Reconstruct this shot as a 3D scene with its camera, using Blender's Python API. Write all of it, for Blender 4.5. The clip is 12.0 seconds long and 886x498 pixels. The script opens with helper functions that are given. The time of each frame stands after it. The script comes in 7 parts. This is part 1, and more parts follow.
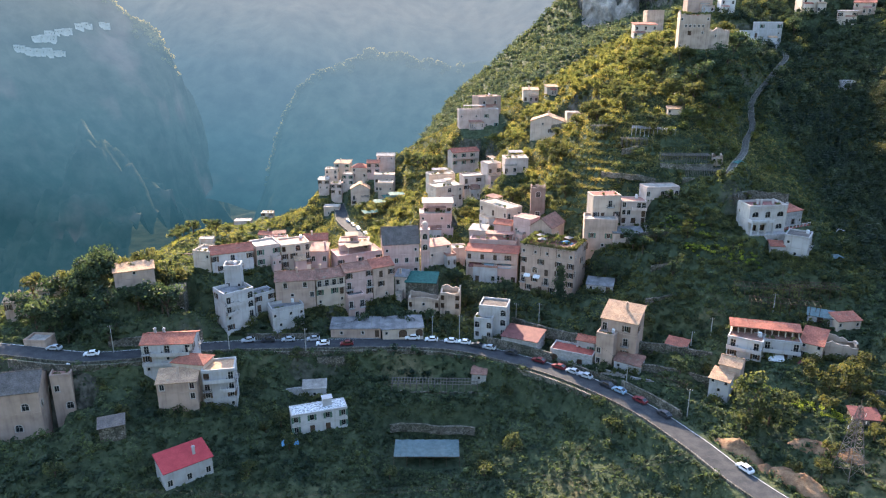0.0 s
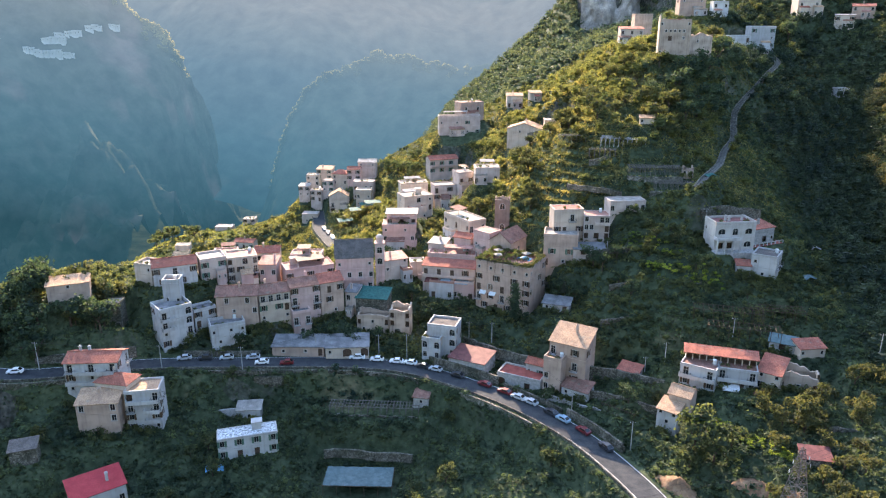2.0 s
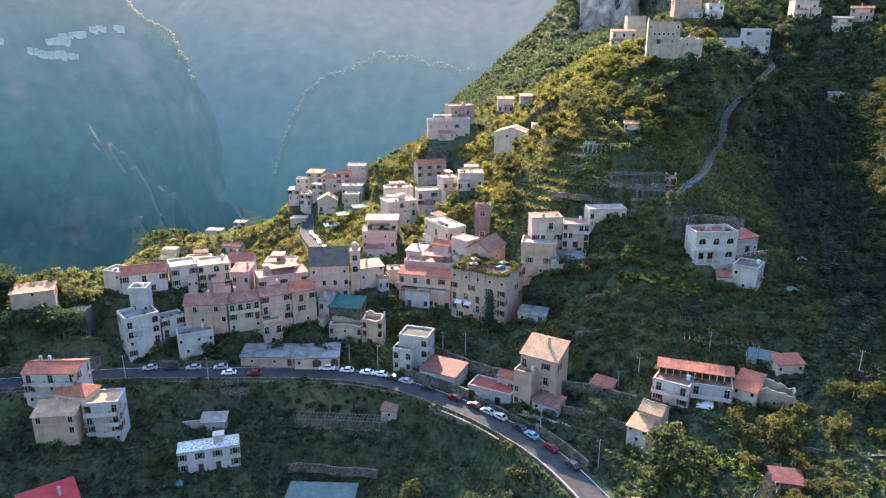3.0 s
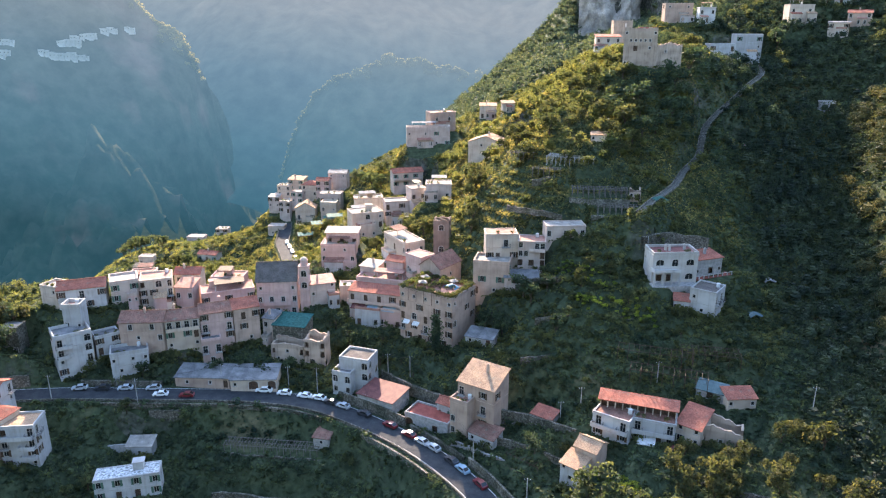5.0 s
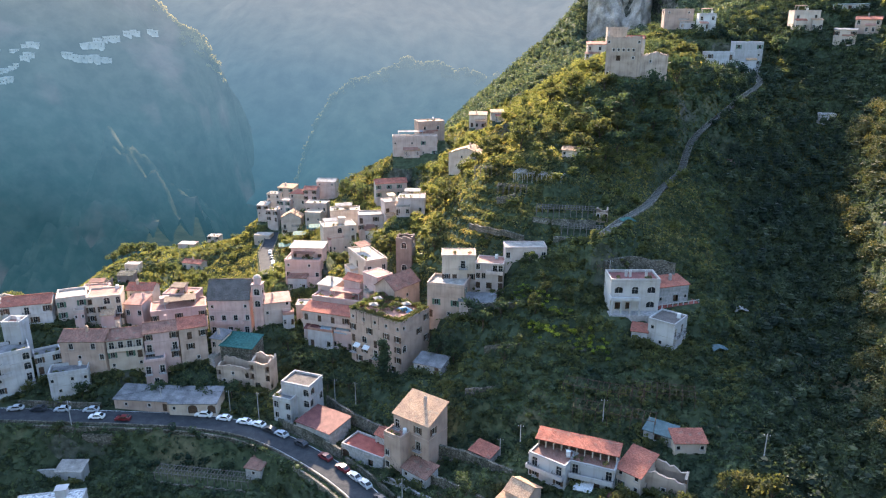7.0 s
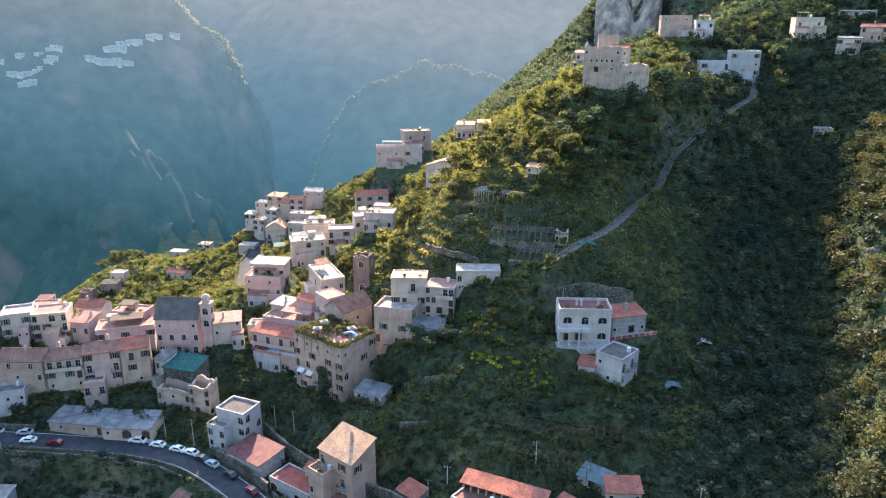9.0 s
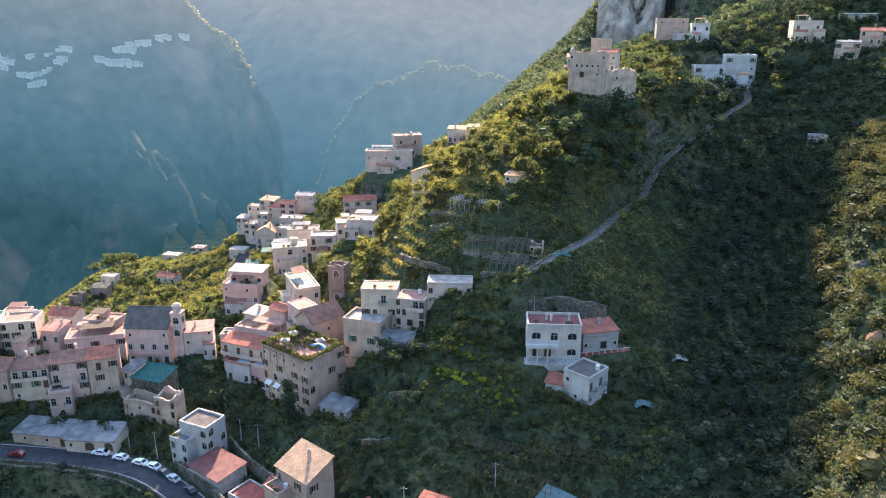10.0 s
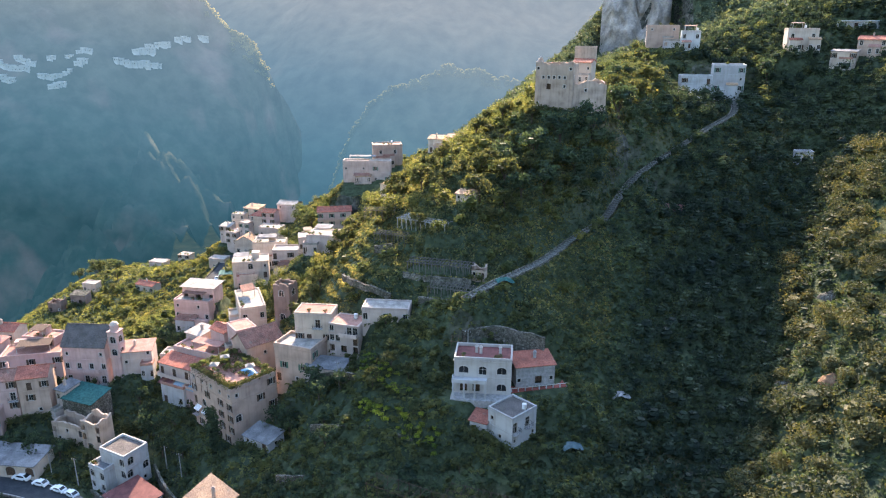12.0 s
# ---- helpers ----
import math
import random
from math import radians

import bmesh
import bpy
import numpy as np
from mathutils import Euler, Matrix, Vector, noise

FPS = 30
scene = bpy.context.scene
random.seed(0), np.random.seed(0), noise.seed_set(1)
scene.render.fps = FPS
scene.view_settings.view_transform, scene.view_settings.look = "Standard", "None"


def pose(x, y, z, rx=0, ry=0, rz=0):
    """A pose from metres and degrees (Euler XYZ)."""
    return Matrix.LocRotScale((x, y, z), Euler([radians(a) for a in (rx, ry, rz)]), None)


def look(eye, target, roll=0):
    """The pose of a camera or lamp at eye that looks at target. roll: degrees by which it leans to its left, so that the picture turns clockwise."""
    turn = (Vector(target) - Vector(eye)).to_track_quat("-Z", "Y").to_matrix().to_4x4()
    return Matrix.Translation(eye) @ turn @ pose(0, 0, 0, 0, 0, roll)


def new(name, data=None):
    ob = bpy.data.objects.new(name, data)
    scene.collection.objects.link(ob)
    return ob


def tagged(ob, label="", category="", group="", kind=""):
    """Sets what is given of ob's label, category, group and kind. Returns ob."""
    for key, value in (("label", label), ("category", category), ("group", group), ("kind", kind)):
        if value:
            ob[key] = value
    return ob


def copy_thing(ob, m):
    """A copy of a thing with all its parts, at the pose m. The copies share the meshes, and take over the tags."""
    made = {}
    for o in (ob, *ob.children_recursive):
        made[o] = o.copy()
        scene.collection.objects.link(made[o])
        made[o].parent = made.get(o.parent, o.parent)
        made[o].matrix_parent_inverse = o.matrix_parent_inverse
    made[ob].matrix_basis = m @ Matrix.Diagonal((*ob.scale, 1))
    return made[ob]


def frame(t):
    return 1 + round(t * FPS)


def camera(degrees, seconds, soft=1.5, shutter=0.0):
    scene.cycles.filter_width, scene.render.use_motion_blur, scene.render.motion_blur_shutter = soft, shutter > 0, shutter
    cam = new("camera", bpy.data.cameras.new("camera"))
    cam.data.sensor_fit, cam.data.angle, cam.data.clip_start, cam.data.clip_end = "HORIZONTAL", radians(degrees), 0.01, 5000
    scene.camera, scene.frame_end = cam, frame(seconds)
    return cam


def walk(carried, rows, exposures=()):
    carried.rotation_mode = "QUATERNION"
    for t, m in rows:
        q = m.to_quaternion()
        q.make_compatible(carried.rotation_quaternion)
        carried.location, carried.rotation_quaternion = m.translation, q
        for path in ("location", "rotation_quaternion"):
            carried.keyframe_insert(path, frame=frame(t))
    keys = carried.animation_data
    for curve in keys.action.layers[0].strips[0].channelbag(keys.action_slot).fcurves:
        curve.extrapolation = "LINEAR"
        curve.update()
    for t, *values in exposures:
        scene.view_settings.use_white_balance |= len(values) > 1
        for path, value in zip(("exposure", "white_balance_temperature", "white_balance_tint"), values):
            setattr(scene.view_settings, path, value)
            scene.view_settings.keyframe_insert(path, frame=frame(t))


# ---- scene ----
cam = camera(63.6, 12.0, 1.2)
METRES, EYE, TILT, LEAN, TURN = 154.0, 95.7, -18.0, 0.0, 0.0
ROWS = [
    (0.0, 0.0, 0.0, 0.0, -0.0, 0.0, -0.0),
    (0.5, 0.0348, 0.0157, 0.0066, 0.4, 0.02, -0.14),
    (1.0, 0.0723, 0.0328, 0.0142, 0.78, 0.05, -0.28),
    (1.5, 0.1068, 0.0489, 0.0214, 1.17, 0.07, -0.42),
    (2.0, 0.1442, 0.0666, 0.0297, 1.69, 0.09, -0.6),
    (2.5, 0.1787, 0.0831, 0.0378, 2.11, 0.12, -0.73),
    (3.0, 0.2156, 0.1013, 0.047, 2.51, 0.12, -0.88),
    (5.0, 0.357, 0.1731, 0.0836, 4.31, 0.12, -1.47),
    (5.5, 0.3911, 0.1911, 0.0936, 4.88, 0.12, -1.65),
    (6.0, 0.4276, 0.2107, 0.1048, 5.67, 0.11, -1.92),
    (6.5, 0.4617, 0.2292, 0.1154, 6.3, 0.1, -2.12),
    (7.0, 0.4981, 0.2492, 0.1274, 6.87, 0.08, -2.28),
    (9.0, 0.6373, 0.3311, 0.1735, 9.45, 0.04, -3.05),
    (9.5, 0.6704, 0.3515, 0.1848, 10.06, -0.01, -3.25),
    (10.0, 0.7067, 0.3745, 0.1977, 10.64, -0.05, -3.43),
    (10.5, 0.7405, 0.3965, 0.2091, 11.21, -0.06, -3.64),
    (11.0, 0.7764, 0.4205, 0.222, 11.85, -0.1, -3.85),
    (11.5, 0.8096, 0.4433, 0.2341, 12.47, -0.14, -4.05),
    (12.0, 0.8457, 0.4684, 0.2472, 13.11, -0.19, -4.25),
]
walk(cam, [(t, pose(0, 0, EYE, TILT, LEAN, TURN) @ pose(METRES * x, METRES * y, METRES * z, 90 + pitch, roll, yaw)) for t, x, y, z, yaw, pitch, roll in ROWS], [(0.0, 2.4, 6420, 18), (12.0, 2.4, 6420, 18)])

# ---- world, sun ----
SUN_EL, SUN_AZ = 25.4, -13.0          # degrees; azimuth to the right of +y
wd = bpy.data.worlds.new("sky")
scene.world = wd
wd.use_nodes = True
wn = wd.node_tree
sky = wn.nodes.new("ShaderNodeTexSky")
sky.sky_type, sky.sun_disc = "NISHITA", False
sky.sun_elevation, sky.sun_rotation = radians(SUN_EL), radians(SUN_AZ)
sky.air_density, sky.dust_density, sky.ozone_density = 1.4, 1.0, 3.0
wn.links.new(sky.outputs[0], wn.nodes["Background"].inputs[0])
wn.nodes["Background"].inputs[1].default_value = 0.15
sun = new("sun", bpy.data.lights.new("sun", "SUN"))
sun.data.energy, sun.data.angle, sun.data.color = 4.2, radians(0.6), (1.0, 0.80, 0.58)
sd = Vector((math.sin(radians(SUN_AZ)) * math.cos(radians(SUN_EL)), math.cos(radians(SUN_AZ)) * math.cos(radians(SUN_EL)), math.sin(radians(SUN_EL))))
sun.matrix_world = look(sd * 600, (0, 0, 0))

# ---- materials ----
def nodes_of(name):
    m = bpy.data.materials.new(name)
    m.use_nodes = True
    return m, m.node_tree, m.node_tree.nodes["Principled BSDF"]


def noise_node(nt, scale, detail=6, vec=None, stretch=None):
    n = nt.nodes.new("ShaderNodeTexNoise")
    n.inputs["Scale"].default_value, n.inputs["Detail"].default_value = scale, detail
    c = nt.nodes.new("ShaderNodeTexCoord")
    src = c.outputs["Object"]
    if stretch:
        mp = nt.nodes.new("ShaderNodeMapping")
        mp.inputs["Scale"].default_value = stretch
        nt.links.new(src, mp.inputs[0])
        src = mp.outputs[0]
    nt.links.new(src, n.inputs["Vector"])
    return n


def ramp_node(nt, src, stops):
    r = nt.nodes.new("ShaderNodeValToRGB")
    e = r.color_ramp.elements
    while len(e) < len(stops):
        e.new(0.5)
    for k, (p, c) in zip(e, stops):
        k.position, k.color = p, (*c, 1) if len(c) == 3 else c
    nt.links.new(src, r.inputs[0])
    return r


def mix_node(nt, fac, a, b, blend="MIX"):
    m = nt.nodes.new("ShaderNodeMix")
    m.data_type, m.blend_type = "RGBA", blend
    for sock, v in ((m.inputs[0], fac), (m.inputs[6], a), (m.inputs[7], b)):
        if isinstance(v, (int, float)):
            sock.default_value = v
        elif isinstance(v, tuple):
            sock.default_value = (*v, 1)
        else:
            nt.links.new(v, sock)
    return m.outputs[2]


def bump_node(nt, bsdf, height, strength, distance):
    b = nt.nodes.new("ShaderNodeBump")
    b.inputs["Strength"].default_value, b.inputs["Distance"].default_value = strength, distance
    nt.links.new(height, b.inputs["Height"])
    nt.links.new(b.outputs[0], bsdf.inputs["Normal"])


def plaster(name, base, stain, amount=0.5):
    """Weathered lime plaster: a base colour, patches and vertical streaks of stain."""
    m, nt, p = nodes_of(name)
    patch = ramp_node(nt, noise_node(nt, 0.35).outputs[0], [(0.42, (0, 0, 0)), (0.72, (1, 1, 1))])
    streak = ramp_node(nt, noise_node(nt, 1.0, 5, stretch=(1.6, 1.6, 0.12)).outputs[0], [(0.48, (0, 0, 0)), (0.8, (1, 1, 1))])
    oi = nt.nodes.new("ShaderNodeObjectInfo")
    hue = nt.nodes.new("ShaderNodeHueSaturation")
    hue.inputs["Color"].default_value = (*base, 1)
    mr = nt.nodes.new("ShaderNodeMapRange")
    mr.inputs["To Min"].default_value, mr.inputs["To Max"].default_value = 0.82, 1.08
    nt.links.new(oi.outputs["Random"], mr.inputs[0])
    nt.links.new(mr.outputs[0], hue.inputs["Value"])
    dirt = nt.nodes.new("ShaderNodeMath")
    dirt.operation, dirt.use_clamp = "MULTIPLY_ADD", True
    nt.links.new(patch.outputs[0], dirt.inputs[0])
    dirt.inputs[1].default_value = amount
    half = nt.nodes.new("ShaderNodeMath")
    half.operation = "MULTIPLY"
    half.inputs[1].default_value = amount * 0.7
    nt.links.new(streak.outputs[0], half.inputs[0])
    nt.links.new(half.outputs[0], dirt.inputs[2])
    nt.links.new(mix_node(nt, dirt.outputs[0], hue.outputs[0], stain), p.inputs["Base Color"])
    p.inputs["Roughness"].default_value, p.inputs["Specular IOR Level"].default_value = 0.9, 0.15
    bump_node(nt, p, noise_node(nt, 6.0, 8).outputs[0], 0.35, 0.04)
    return m


def tiles(name, base, dark, moss, rows=True):
    """Clay roof tiles: ribs down the slope, courses across it, sun-bleached and mossy patches."""
    m, nt, p = nodes_of(name)
    c = nt.nodes.new("ShaderNodeTexCoord")
    w = nt.nodes.new("ShaderNodeTexWave")
    w.bands_direction = "X"
    w.inputs["Scale"].default_value, w.inputs["Distortion"].default_value = 1.1, 0.4
    nt.links.new(c.outputs["Object"], w.inputs[0])
    a = ramp_node(nt, noise_node(nt, 0.5, 6).outputs[0], [(0.35, dark), (0.62, base)])
    fine = ramp_node(nt, noise_node(nt, 4.5, 4).outputs[0], [(0.35, (0.55, 0.55, 0.55)), (0.65, (1.15, 1.15, 1.15))])
    col = mix_node(nt, 1.0, a.outputs[0], fine.outputs[0], "MULTIPLY")
    mm = ramp_node(nt, noise_node(nt, 0.9, 8).outputs[0], [(0.58, (0, 0, 0)), (0.72, (0.7, 0.7, 0.7))])
    nt.links.new(mix_node(nt, mm.outputs[0], col, moss), p.inputs["Base Color"])
    p.inputs["Roughness"].default_value, p.inputs["Specular IOR Level"].default_value = 0.9, 0.1
    if rows:
        bump_node(nt, p, w.outputs[1], 0.8, 0.06)
    else:
        bump_node(nt, p, noise_node(nt, 3.0, 8).outputs[0], 0.4, 0.05)
    return m


def surface(name, c1, c2, scale=2.0, rough=0.85, bump=0.4, dist=0.05, metal=0.0):
    m, nt, p = nodes_of(name)
    r = ramp_node(nt, noise_node(nt, scale, 8).outputs[0], [(0.35, c1), (0.68, c2)])
    f = ramp_node(nt, noise_node(nt, scale * 7, 4).outputs[0], [(0.3, (0.75, 0.75, 0.75)), (0.7, (1.15, 1.15, 1.15))])
    nt.links.new(mix_node(nt, 1.0, r.outputs[0], f.outputs[0], "MULTIPLY"), p.inputs["Base Color"])
    p.inputs["Roughness"].default_value, p.inputs["Metallic"].default_value = rough, metal
    p.inputs["Specular IOR Level"].default_value = 0.12
    if bump:
        bump_node(nt, p, noise_node(nt, scale * 4, 8).outputs[0], bump, dist)
    return m


def rubble(name, dark, light, scale=2.4):
    """Rubble masonry: stones of their own tone with deep dark joints, stained in patches."""
    m, nt, p = nodes_of(name)
    c = nt.nodes.new("ShaderNodeTexCoord")
    cell, edge = nt.nodes.new("ShaderNodeTexVoronoi"), nt.nodes.new("ShaderNodeTexVoronoi")
    edge.feature = "DISTANCE_TO_EDGE"
    for v in (cell, edge):
        v.inputs["Scale"].default_value = scale
        nt.links.new(c.outputs["Object"], v.inputs["Vector"])
    grey = nt.nodes.new("ShaderNodeRGBToBW")
    nt.links.new(cell.outputs["Color"], grey.inputs[0])
    tone = ramp_node(nt, grey.outputs[0], [(0.2, dark), (0.8, light)])
    joint = ramp_node(nt, edge.outputs["Distance"], [(0.0, (0.35, 0.34, 0.32)), (0.12, (1, 1, 1))])
    stain = ramp_node(nt, noise_node(nt, 0.35, 8).outputs[0], [(0.35, (0.55, 0.6, 0.52)), (0.65, (1.12, 1.1, 1.05))])
    col = mix_node(nt, 1.0, mix_node(nt, 1.0, tone.outputs[0], joint.outputs[0], "MULTIPLY"), stain.outputs[0], "MULTIPLY")
    nt.links.new(col, p.inputs["Base Color"])
    p.inputs["Roughness"].default_value, p.inputs["Specular IOR Level"].default_value = 0.95, 0.08
    bump_node(nt, p, joint.outputs[0], 0.9, 0.12)
    return m


def plain(name, c, rough=0.5, metal=0.0):
    m, nt, p = nodes_of(name)
    p.inputs["Base Color"].default_value = (*c, 1)
    p.inputs["Roughness"].default_value, p.inputs["Metallic"].default_value = rough, metal
    return m


def leafy(name, stops, glow=0.45):
    """Leaves: each clump island has its own green; some light passes through."""
    m, nt, p = nodes_of(name)
    g = nt.nodes.new("ShaderNodeNewGeometry")
    r = ramp_node(nt, g.outputs["Random Per Island"], stops)
    big = ramp_node(nt, noise_node(nt, 0.06, 3).outputs[0], [(0.35, (0.6, 0.7, 0.7)), (0.65, (1.25, 1.15, 0.9))])
    mid = ramp_node(nt, noise_node(nt, 0.33, 2).outputs[0], [(0.36, (0.55, 0.62, 0.65)), (0.64, (1.35, 1.25, 1.15))])
    col = mix_node(nt, 1.0, mix_node(nt, 1.0, r.outputs[0], big.outputs[0], "MULTIPLY"), mid.outputs[0], "MULTIPLY")
    nt.links.new(col, p.inputs["Base Color"])
    p.inputs["Roughness"].default_value = 0.75
    p.inputs["Specular IOR Level"].default_value = 0.25
    t = nt.nodes.new("ShaderNodeBsdfTranslucent")
    nt.links.new(mix_node(nt, 1.0, col, (2.1, 2.0, 1.15), "MULTIPLY"), t.inputs[0])
    mx = nt.nodes.new("ShaderNodeMixShader")
    mx.inputs[0].default_value = glow
    nt.links.new(p.outputs[0], mx.inputs[1])
    nt.links.new(t.outputs[0], mx.inputs[2])
    nt.links.new(mx.outputs[0], nt.nodes["Material Output"].inputs[0])
    return m


def glass(name):
    m, nt, p = nodes_of(name)
    p.inputs["Base Color"].default_value = (0.015, 0.018, 0.02, 1)
    p.inputs["Roughness"].default_value, p.inputs["Specular IOR Level"].default_value = 0.12, 0.5
    return m


WHITE = plaster("white_plaster", (0.46, 0.445, 0.425), (0.24, 0.225, 0.20), 0.6)
WARMWHITE = plaster("warm_white_plaster", (0.53, 0.425, 0.36), (0.29, 0.215, 0.18), 0.55)
VILLAWALL = plaster("cream_white_plaster", (0.50, 0.46, 0.41), (0.27, 0.24, 0.21), 0.5)
CREAM = plaster("cream_plaster", (0.54, 0.44, 0.345), (0.30, 0.23, 0.18), 0.55)
OCHRE = plaster("ochre_plaster", (0.47, 0.34, 0.262), (0.24, 0.17, 0.135), 0.65)
PINK = plaster("pink_plaster", (0.54, 0.375, 0.325), (0.31, 0.205, 0.175), 0.55)
RUIN = plaster("ruin_stone", (0.45, 0.345, 0.265), (0.22, 0.165, 0.125), 0.8)
BRICK = plaster("old_brown_brick", (0.27, 0.19, 0.155), (0.14, 0.10, 0.08), 0.8)
STONE = rubble("rubble_stone", (0.10, 0.092, 0.08), (0.24, 0.22, 0.19))
PALESTONE = rubble("pale_rubble_stone", (0.14, 0.13, 0.115), (0.31, 0.285, 0.25))
TILE = tiles("terracotta_tiles", (0.42, 0.15, 0.10), (0.28, 0.105, 0.075), (0.22, 0.16, 0.12))
PALE = tiles("bleached_tiles", (0.52, 0.33, 0.20), (0.36, 0.23, 0.15), (0.26, 0.23, 0.17))
BROWN = tiles("brown_tiles", (0.30, 0.155, 0.115), (0.19, 0.105, 0.08), (0.17, 0.16, 0.12))
SLATE = tiles("grey_tiles", (0.155, 0.135, 0.12), (0.10, 0.09, 0.082), (0.13, 0.12, 0.09))
REDPAINT = surface("red_sheet", (0.30, 0.03, 0.036), (0.38, 0.045, 0.05), 0.6, 0.55, 0.15, 0.03)
ROOFWHITE = surface("white_roof_coat", (0.23, 0.205, 0.175), (0.40, 0.36, 0.312), 0.5, 0.85, 0.25, 0.03)
ROOFPINK = surface("terracotta_terrace", (0.28, 0.14, 0.105), (0.39, 0.215, 0.165), 0.5, 0.8, 0.2, 0.02)
ROOFGREY = surface("grey_roof_coat", (0.12, 0.12, 0.12), (0.23, 0.225, 0.22), 0.4, 0.85, 0.3, 0.03)
ROOFRED = surface("red_terrace", (0.21, 0.055, 0.043), (0.30, 0.088, 0.066), 0.6, 0.7, 0.2, 0.02)
SPECK = surface("peeling_white_roof", (0.16, 0.17, 0.17), (0.72, 0.74, 0.74), 1.6, 0.8, 0.3, 0.03)
GLASS = glass("window_glass")
FRAME = plain("painted_frame", (0.42, 0.38, 0.33), 0.6)
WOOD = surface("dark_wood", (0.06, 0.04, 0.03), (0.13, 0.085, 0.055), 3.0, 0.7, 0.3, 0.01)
GREENWOOD = plain("green_shutter", (0.05, 0.11, 0.075), 0.6)
IRON = plain("railing_iron", (0.05, 0.05, 0.055), 0.5, 0.6)
CONCRETE = surface("concrete", (0.26, 0.25, 0.235), (0.42, 0.40, 0.375), 1.2, 0.9, 0.4, 0.03)
ASPHALT = surface("asphalt", (0.032, 0.036, 0.040), (0.055, 0.058, 0.060), 0.5, 0.9, 0.3, 0.01)
PAINT = surface("worn_road_paint", (0.40, 0.40, 0.38), (0.68, 0.68, 0.65), 3.0, 0.8, 0.1, 0.01)
BARK = surface("bark", (0.05, 0.038, 0.028), (0.12, 0.09, 0.065), 3.0, 0.95, 0.7, 0.03)
LEAF = leafy("leaves", [(0.0, (0.058, 0.076, 0.044)), (0.5, (0.078, 0.095, 0.052)), (1.0, (0.108, 0.118, 0.062))], 0.45)
# Blue-green shift in the leaf colour stands in for haze on the ridge.
LEAFFAR = leafy("hazed_ridge_leaves", [(0.0, (0.05, 0.075, 0.06)), (0.5, (0.075, 0.10, 0.075)), (1.0, (0.11, 0.13, 0.09))], 0.3)
# Lighter leaf copy: the sunny slope's brightness is put into the colour.
LEAFSUN = leafy("sunlit_leaves", [(0.0, (0.078, 0.092, 0.042)), (0.5, (0.102, 0.114, 0.052)), (1.0, (0.132, 0.136, 0.064))], 0.55)
# Darker, bluer copy with garden shade in its colour; also for naturally dark trees.
LEAFDARK = leafy("dark_shaded_leaves", [(0.0, (0.036, 0.056, 0.040)), (0.6, (0.052, 0.078, 0.050)), (1.0, (0.08, 0.108, 0.062))], 0.35)
LEAFWOOD = leafy("woodland_leaves", [(0.0, (0.058, 0.066, 0.034)), (0.5, (0.074, 0.08, 0.041)), (1.0, (0.096, 0.096, 0.05))], 0.24)
# Darker copy of the leaves: the ravine's shade is put into the colour.
LEAFSHADE = leafy("shaded_ravine_leaves", [(0.0, (0.026, 0.042, 0.032)), (0.6, (0.036, 0.055, 0.038)), (1.0, (0.052, 0.074, 0.046))], 0.3)
# Yellower copy with the sunlight of orchard and slope in its colour.
LEAFGOLD = leafy("sunlit_yellow_green_leaves", [(0.0, (0.066, 0.074, 0.036)), (0.5, (0.088, 0.092, 0.044)), (1.0, (0.118, 0.112, 0.054))], 0.45)
DRYGRASS = leafy("dry_grass", [(0.0, (0.085, 0.09, 0.042)), (0.5, (0.16, 0.148, 0.075)), (1.0, (0.24, 0.21, 0.115))], 0.42)
GREYWOOD = surface("grey_weathered_wood", (0.10, 0.09, 0.078), (0.19, 0.17, 0.145), 3.0, 0.85, 0.3, 0.01)
PALEWOOD = surface("bleached_wood", (0.30, 0.28, 0.25), (0.48, 0.45, 0.41), 3.0, 0.85, 0.3, 0.01)
# Leaf colour brightened to stand in for sun patches on terraces and bank.
VINESUN = leafy("sunlit_vine_leaves", [(0.0, (0.09, 0.13, 0.03)), (0.5, (0.18, 0.23, 0.05)), (1.0, (0.28, 0.31, 0.08))], 0.55)
GREENNET = surface("green_net", (0.018, 0.07, 0.062), (0.04, 0.13, 0.11), 1.5, 0.8, 0.2, 0.02)
BLUENET = surface("blue_green_sheet", (0.06, 0.10, 0.105), (0.10, 0.15, 0.155), 0.8, 0.6, 0.2, 0.03)
STEEL = surface("weathered_steel", (0.13, 0.105, 0.09), (0.22, 0.19, 0.17), 2.0, 0.7, 0.1, 0.005, 0.3)
RUSTROOF = surface("dull_red_sheet_roof", (0.12, 0.048, 0.044), (0.19, 0.075, 0.065), 0.7, 0.7, 0.3, 0.04)
EARTH = surface("dry_earth", (0.15, 0.088, 0.052), (0.27, 0.17, 0.10), 0.7, 0.95, 0.7, 0.15)

# ---- geometry helpers ----
def mesh_of(name, verts, faces, material, smooth=False):
    me = bpy.data.meshes.new(name)
    me.from_pydata(verts, [], faces)
    me.materials.append(material)
    if smooth:
        me.polygons.foreach_set("use_smooth", [True] * len(me.polygons))
    me.update()
    return me


